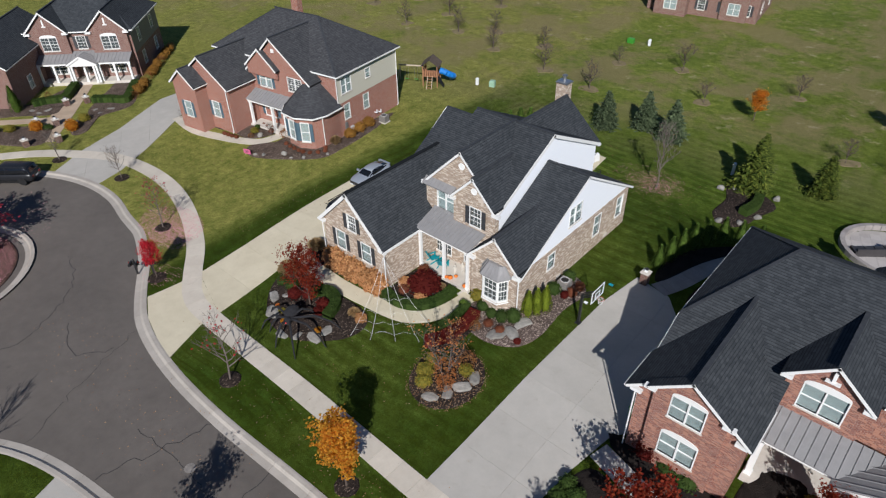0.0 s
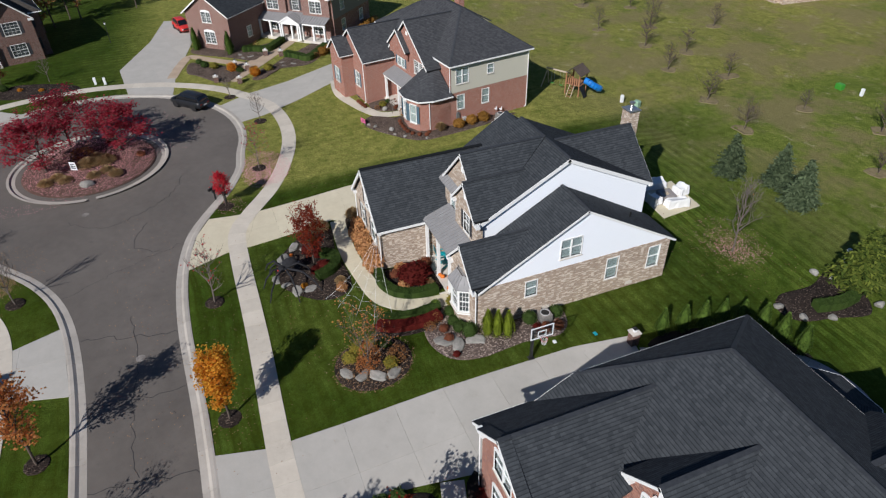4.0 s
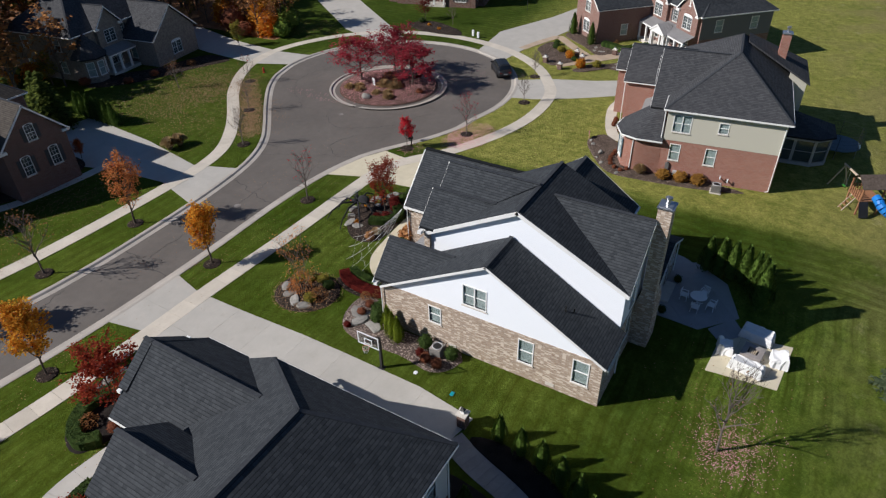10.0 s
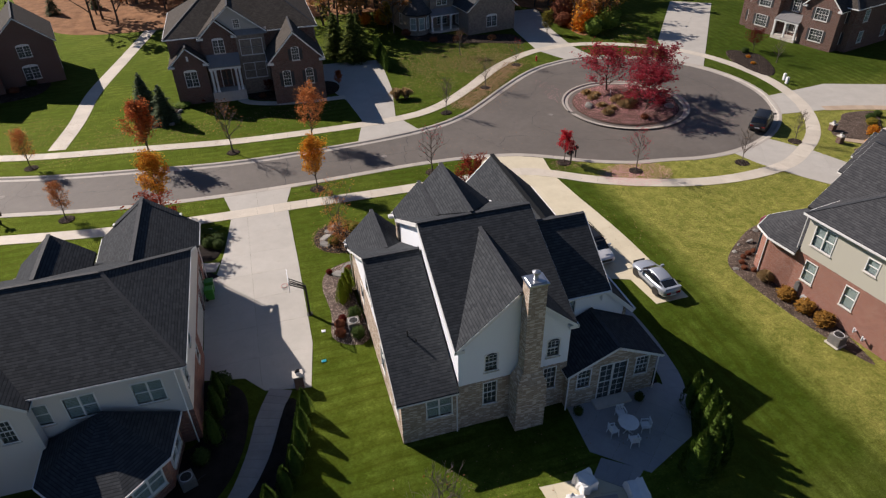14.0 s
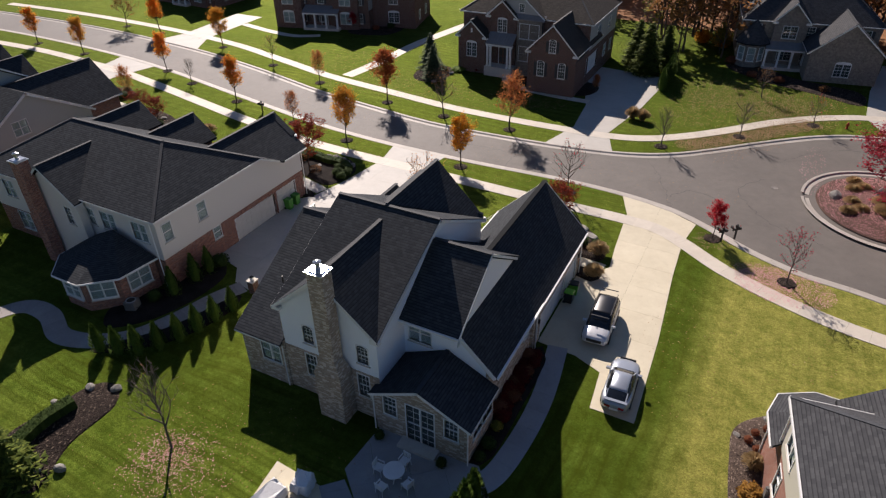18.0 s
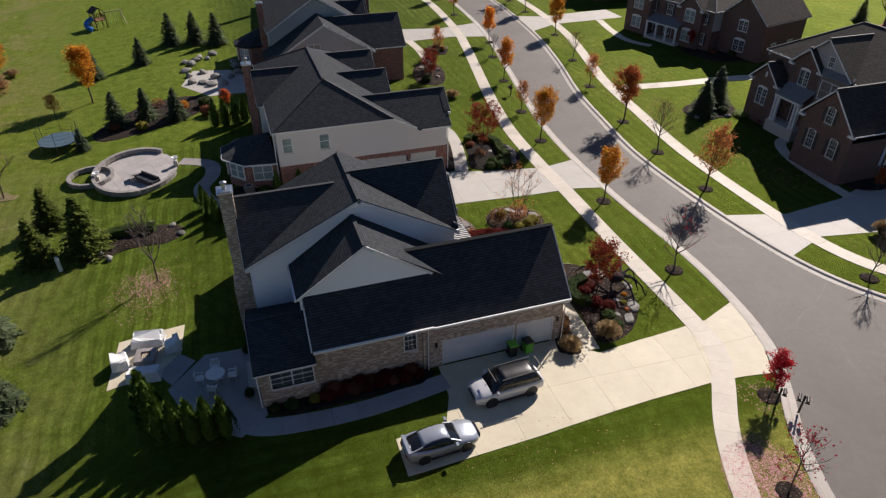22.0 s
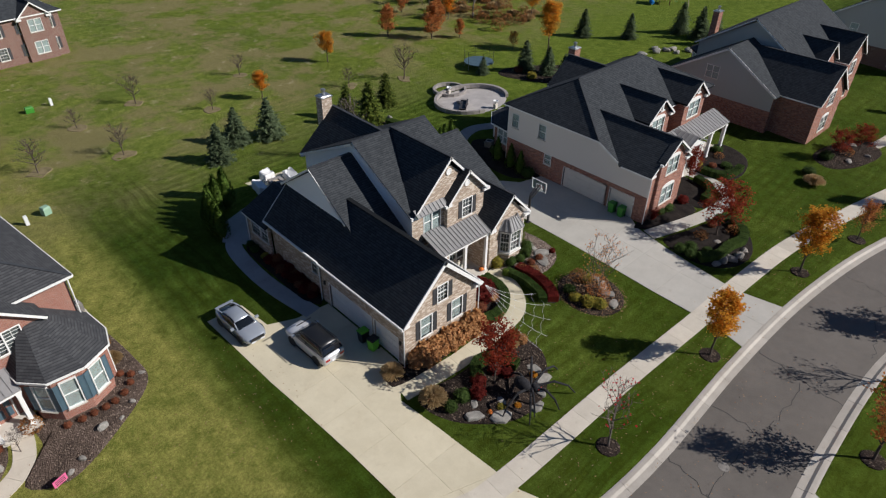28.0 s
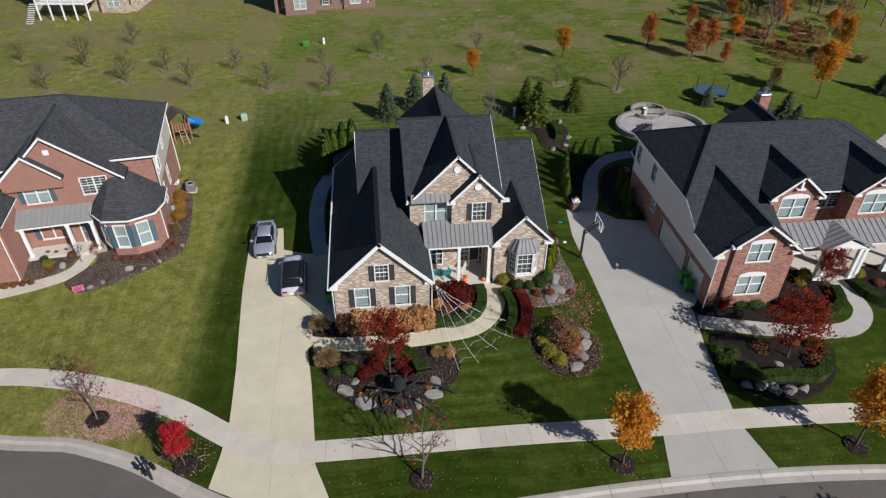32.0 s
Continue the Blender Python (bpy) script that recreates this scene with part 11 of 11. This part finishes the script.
box_marker("utility_box", "pale green utility cabinet on the lawn", -46.3, 62.0, 0.7, 0.6, 0.8, plain("pale_green_paint", (0.22, 0.36, 0.26), (0.28, 0.42, 0.31), 2, 0.5), "utility box", 20)
box_marker("utility_box", "white utility pedestal on the lawn", -48.1, 61.2, 0.3, 0.3, 0.9, WHITE_PLASTIC, "utility box")
box_marker("utility_box", "white utility pedestal on the field", -38, 88, 0.3, 0.3, 0.9, WHITE_PLASTIC, "utility box")
box_marker("utility_box", "dark green utility box on the field", -40.6, 87.4, 0.9, 0.6, 0.7, BIN_GREEN, "utility box")
box_marker("utility_box", "white post beside the spruces", -14.9, 59.4, 0.25, 0.25, 1.3, WHITE_PLASTIC, "marker post")
box_marker("utility_box", "white utility pedestal by the circle", -80.6, 3.6, 0.3, 0.3, 0.9, WHITE_PLASTIC, "utility box")
box_marker("utility_box", "white utility pedestal by the circle", -81.2, 2.4, 0.3, 0.3, 0.9, WHITE_PLASTIC, "utility box")
box_marker("sprinkler_box", "small turquoise valve lid in the lawn", -15.4, 36.6, 0.3, 0.2, 0.06, TEAL, "valve box")
box_marker("sprinkler_box", "small white valve lid in the lawn", -15.8, 33.6, 0.25, 0.2, 0.06, WHITE_PLASTIC, "valve box")


def yard_sign(label, x, y, yaw, w, h, z, mat):
    s = thing("yard_sign", label, "sign", x, y, gz(x, y), yaw)
    part("board", MB().box(-w / 2, -0.015, z, w / 2, 0.015, z + h), mat, s)
    for e in (-1, 1):
        part("stake", MB().box(e * w * 0.35 - 0.012, -0.012, 0, e * w * 0.35 + 0.012, 0.012, z), STEEL, s)
    for k in range(3):
        part("text_bar", MB().box(-w * 0.36, -0.022, z + h * (0.2 + 0.25 * k), w * 0.36, -0.0155, z + h * (0.3 + 0.25 * k)), SHUTTER, s)


yard_sign("small pink and white yard sign by the walk", -54.6, 31.2, 20, 0.8, 0.5, 0.2, PINK)
yard_sign("white street sign board on the round island", -56.1, 1.3, 60, 0.7, 0.9, 0.4, WHITE_PLASTIC)

hyd = thing("fire_hydrant", "red fire hydrant beside the kerb", "fire hydrant", -53.6, -15.8, 0)
part("barrel", MB().lathe([(0.16, 0), (0.16, 0.06), (0.11, 0.08), (0.11, 0.55), (0.14, 0.57), (0.12, 0.66), (0.04, 0.74), (0.03, 0.8)], 12), RED, hyd)
part("nozzle", MB().tube((-0.2, 0, 0.42), (0.2, 0, 0.42), 0.06, 0.06, 8), RED, hyd)


def playset(x, y, yaw):
    p = thing("playset", "wooden play tower with blue tube slide and swings", "playset", x, y, gz(x, y), yaw)
    for ox in (-0.9, 0.9):
        for oy in (-0.9, 0.9):
            part("post", MB().box(ox - 0.06, oy - 0.06, 0, ox + 0.06, oy + 0.06, 2.7), CEDAR, p)
    part("deck", MB().box(-1, -1, 1.35, 1, 1, 1.43), CEDAR, p)
    for i in range(7):
        u = -0.84 + 0.28 * i
        part("rail_slat", MB().box(u - 0.06, -0.98, 1.43, u + 0.06, -0.94, 2.15), CEDAR, p)
        part("rail_slat", MB().box(-0.98, u - 0.06, 1.43, -0.94, u + 0.06, 2.15), CEDAR, p)
    for e in (-1, 1):
        n = [(e * 1.15, -1.15, 2.65), (e * 1.15, 1.15, 2.65), (0, 1.15, 3.5), (0, -1.15, 3.5)]
        part("tower_roof", MB().poly(n).poly([(a, b, c - 0.05) for a, b, c in reversed(n)]), BARK, p)
    pts = [Vector((1.0, 0.3, 1.75))]
    for i in range(9):
        a = -0.5 + i * 0.36
        pts.append(Vector((1.7 + 0.85 * math.sin(a + 0.3), 0.3 + 0.85 * (1 - math.cos(a + 0.3)), 1.65 - i * 0.16)))
    tube = MB()
    for a, b in zip(pts, pts[1:]):
        tube.tube(a, b, 0.38, 0.38, 12)
    part("tube_slide", tube, BLUE, p, "blue plastic tube slide")
    part("ladder", MB().beam((-0.3, -1.0, 1.4), (-0.3, -1.9, 0), 0.06, 0.08).beam((0.3, -1.0, 1.4), (0.3, -1.9, 0), 0.06, 0.08), PALE_TIMBER, p)
    for k in range(4):
        part("rung", MB().box(-0.3, -1.2 - 0.2 * k, 1.1 - 0.3 * k, 0.3, -1.12 - 0.2 * k, 1.16 - 0.3 * k), CEDAR, p)
    part("swing_beam", MB().box(-4.2, -0.06, 2.25, -0.9, 0.06, 2.4), PALE_TIMBER, p)
    for e in (-1, 1):
        part("swing_leg", MB().beam((-4.0, 0, 2.35), (-4.3, e * 1.0, 0), 0.09, 0.09), PALE_TIMBER, p)
    for k in range(2):
        sx = -3.2 + 1.2 * k
        sw = part("swing_seat", MB().box(sx - 0.22, -0.1, 0.55, sx + 0.22, 0.1, 0.59), BIN_GREEN, p)
        part("swing_rope", MB().tube((sx - 0.2, 0, 0.58), (sx - 0.2, 0, 2.25), 0.012, 0.012, 4).tube((sx + 0.2, 0, 0.58), (sx + 0.2, 0, 2.25), 0.012, 0.012, 4), STEEL, sw)
    part("climbing_wall", MB().beam((0.95, -0.6, 1.4), (1.7, -0.6, 0.1), 0.8, 0.04), BLACK, p)


playset(-52.4, 57.4, 30)
playset(62, 64, 120)


def trampoline(x, y):
    t = thing("trampoline", "round black trampoline with safety net poles", "trampoline", x, y, gz(x, y))
    part("mat", MB().lathe([(0.0, 0.86), (1.75, 0.86), (1.75, 0.87)], 28), BLACK, t)
    part("edge_pad", MB().lathe([(1.7, 0.85), (2.1, 0.85), (2.1, 0.92), (1.7, 0.92)], 28), SHUTTER_BLUE, t)
    for i in range(6):
        a = i * math.pi / 3
        c, s = math.cos(a) * 2.05, math.sin(a) * 2.05
        part("leg", MB().tube((c, s, 0), (c, s, 0.86), 0.03, 0.03, 6), STEEL, t)
        part("net_pole", MB().tube((c, s, 0.86), (c * 1.03, s * 1.03, 2.5), 0.025, 0.025, 6), BLACK, t)
    for z in (1.2, 1.6, 2.0, 2.45):
        mb = MB()
        for i in range(24):
            a, b = 2 * math.pi * i / 24, 2 * math.pi * (i + 1) / 24
            mb.tube((2.07 * math.cos(a), 2.07 * math.sin(a), z), (2.07 * math.cos(b), 2.07 * math.sin(b), z), 0.012, 0.012, 3)
        part("net_rope", mb, BLACK, t)


trampoline(11, 63)
trampoline(-63.5, 54.5)


def seat_wall():
    w = thing("seat_wall", "low curved stone seat wall round the terrace", "wall", 1.1, 54.6, gz(1, 54), kind="structure")
    n = 40
    for i in range(n):
        a0, a1 = 2 * math.pi * i / n, 2 * math.pi * (i + 0.94) / n
        if 4.3 < a0 < 5.6:
            continue
        q = [(r * math.cos(a) * 1.0, r * 0.8 * math.sin(a)) for a, r in ((a0, 4.75), (a0, 5.15), (a1, 5.15), (a1, 4.75))]
        part("block", MB().prism(q, 0, 0.5), PAVER, w)
    pond = [(1.4 + 1.7 * math.cos(a * 0.35), 58.8 + 1.5 * math.sin(a * 0.35)) for a in range(19)]
    pd = thing("pond_rim", "low stone rim round a dark bed with a white fountain", "wall", 1.4, 58.9, gz(1, 58), kind="structure")
    for i in range(18):
        a0, a1 = i * 0.349, (i + 0.95) * 0.349
        q = [(r * math.cos(a), r * math.sin(a)) for a, r in ((a0, 1.9), (a0, 2.2), (a1, 2.2), (a1, 1.9))]
        part("block", MB().prism(q, 0, 0.45), PAVER, pd)
    for fx, fy in ((0.6, 58.2), (1.4, 50.8)):
        f = thing("garden_urn", "white stone garden urn on a pedestal", "urn", fx, fy, gz(fx, fy))
        part("pedestal", MB().box(-0.2, -0.2, 0, 0.2, 0.2, 0.6), STONE_CAP, f)
        part("bowl", MB().lathe([(0.08, 0.6), (0.1, 0.7), (0.3, 0.9), (0.33, 1.0), (0.28, 1.0), (0.1, 0.8)], 14), WHITE_PLASTIC, f)
    fire_pit(-0.4, 54.6, 10, "round-edged stone fire table on the terrace", PAVER, 0.55)
    so = thing("garden_sofa", "dark brown curved outdoor sofa by the fire table", "sofa", -1.6, 53.4, gz(-1, 53), 40)
    part("seat", MB().box(-1.3, -0.4, 0.0, 1.3, 0.4, 0.42), DOOR_DARK, so)
    part("backrest", MB().box(-1.3, -0.5, 0.42, 1.3, -0.35, 0.8), DOOR_DARK, so)
    for e in (-1, 1):
        part("armrest", MB().box(e * 1.3 - 0.1, -0.5, 0.0, e * 1.3 + 0.1, 0.4, 0.6), DOOR_DARK, so)
    for k in range(3):
        part("cushion", MB().box(-1.15 + 0.8 * k, -0.34, 0.42, -0.42 + 0.8 * k, 0.38, 0.52), SHUTTER, so)


seat_wall()


def deck(x, y, yaw):
    d = thing("deck", "white raised timber deck with rails and stairs", "deck", x, y, 0, yaw)
    part("platform", MB().box(-4, -2.2, 2.5, 4, 2.2, 2.7), TRIM, d)
    for i in range(5):
        part("post", MB().box(-4 + 2 * i - 0.1, -2.2, 0, -4 + 2 * i + 0.1, -2.0, 2.5), TRIM, d)
        part("rail_post", MB().box(-4 + 2 * i - 0.06, -2.2, 2.7, -4 + 2 * i + 0.06, -2.08, 3.7), TRIM, d)
    part("rail", MB().box(-4, -2.2, 3.62, 4, -2.1, 3.7), TRIM, d)
    for i in range(32):
        part("baluster", MB().box(-3.9 + 0.25 * i, -2.16, 2.7, -3.86 + 0.25 * i, -2.12, 3.62), TRIM, d)
    for k in range(10):
        part("stair_tread", MB().box(-5.2, -2.0 - 0.28 * k, 2.45 - 0.26 * k, -4.1, -1.72 - 0.28 * k, 2.5 - 0.26 * k), TRIM, d)


deck(-80, 105.6, -6)
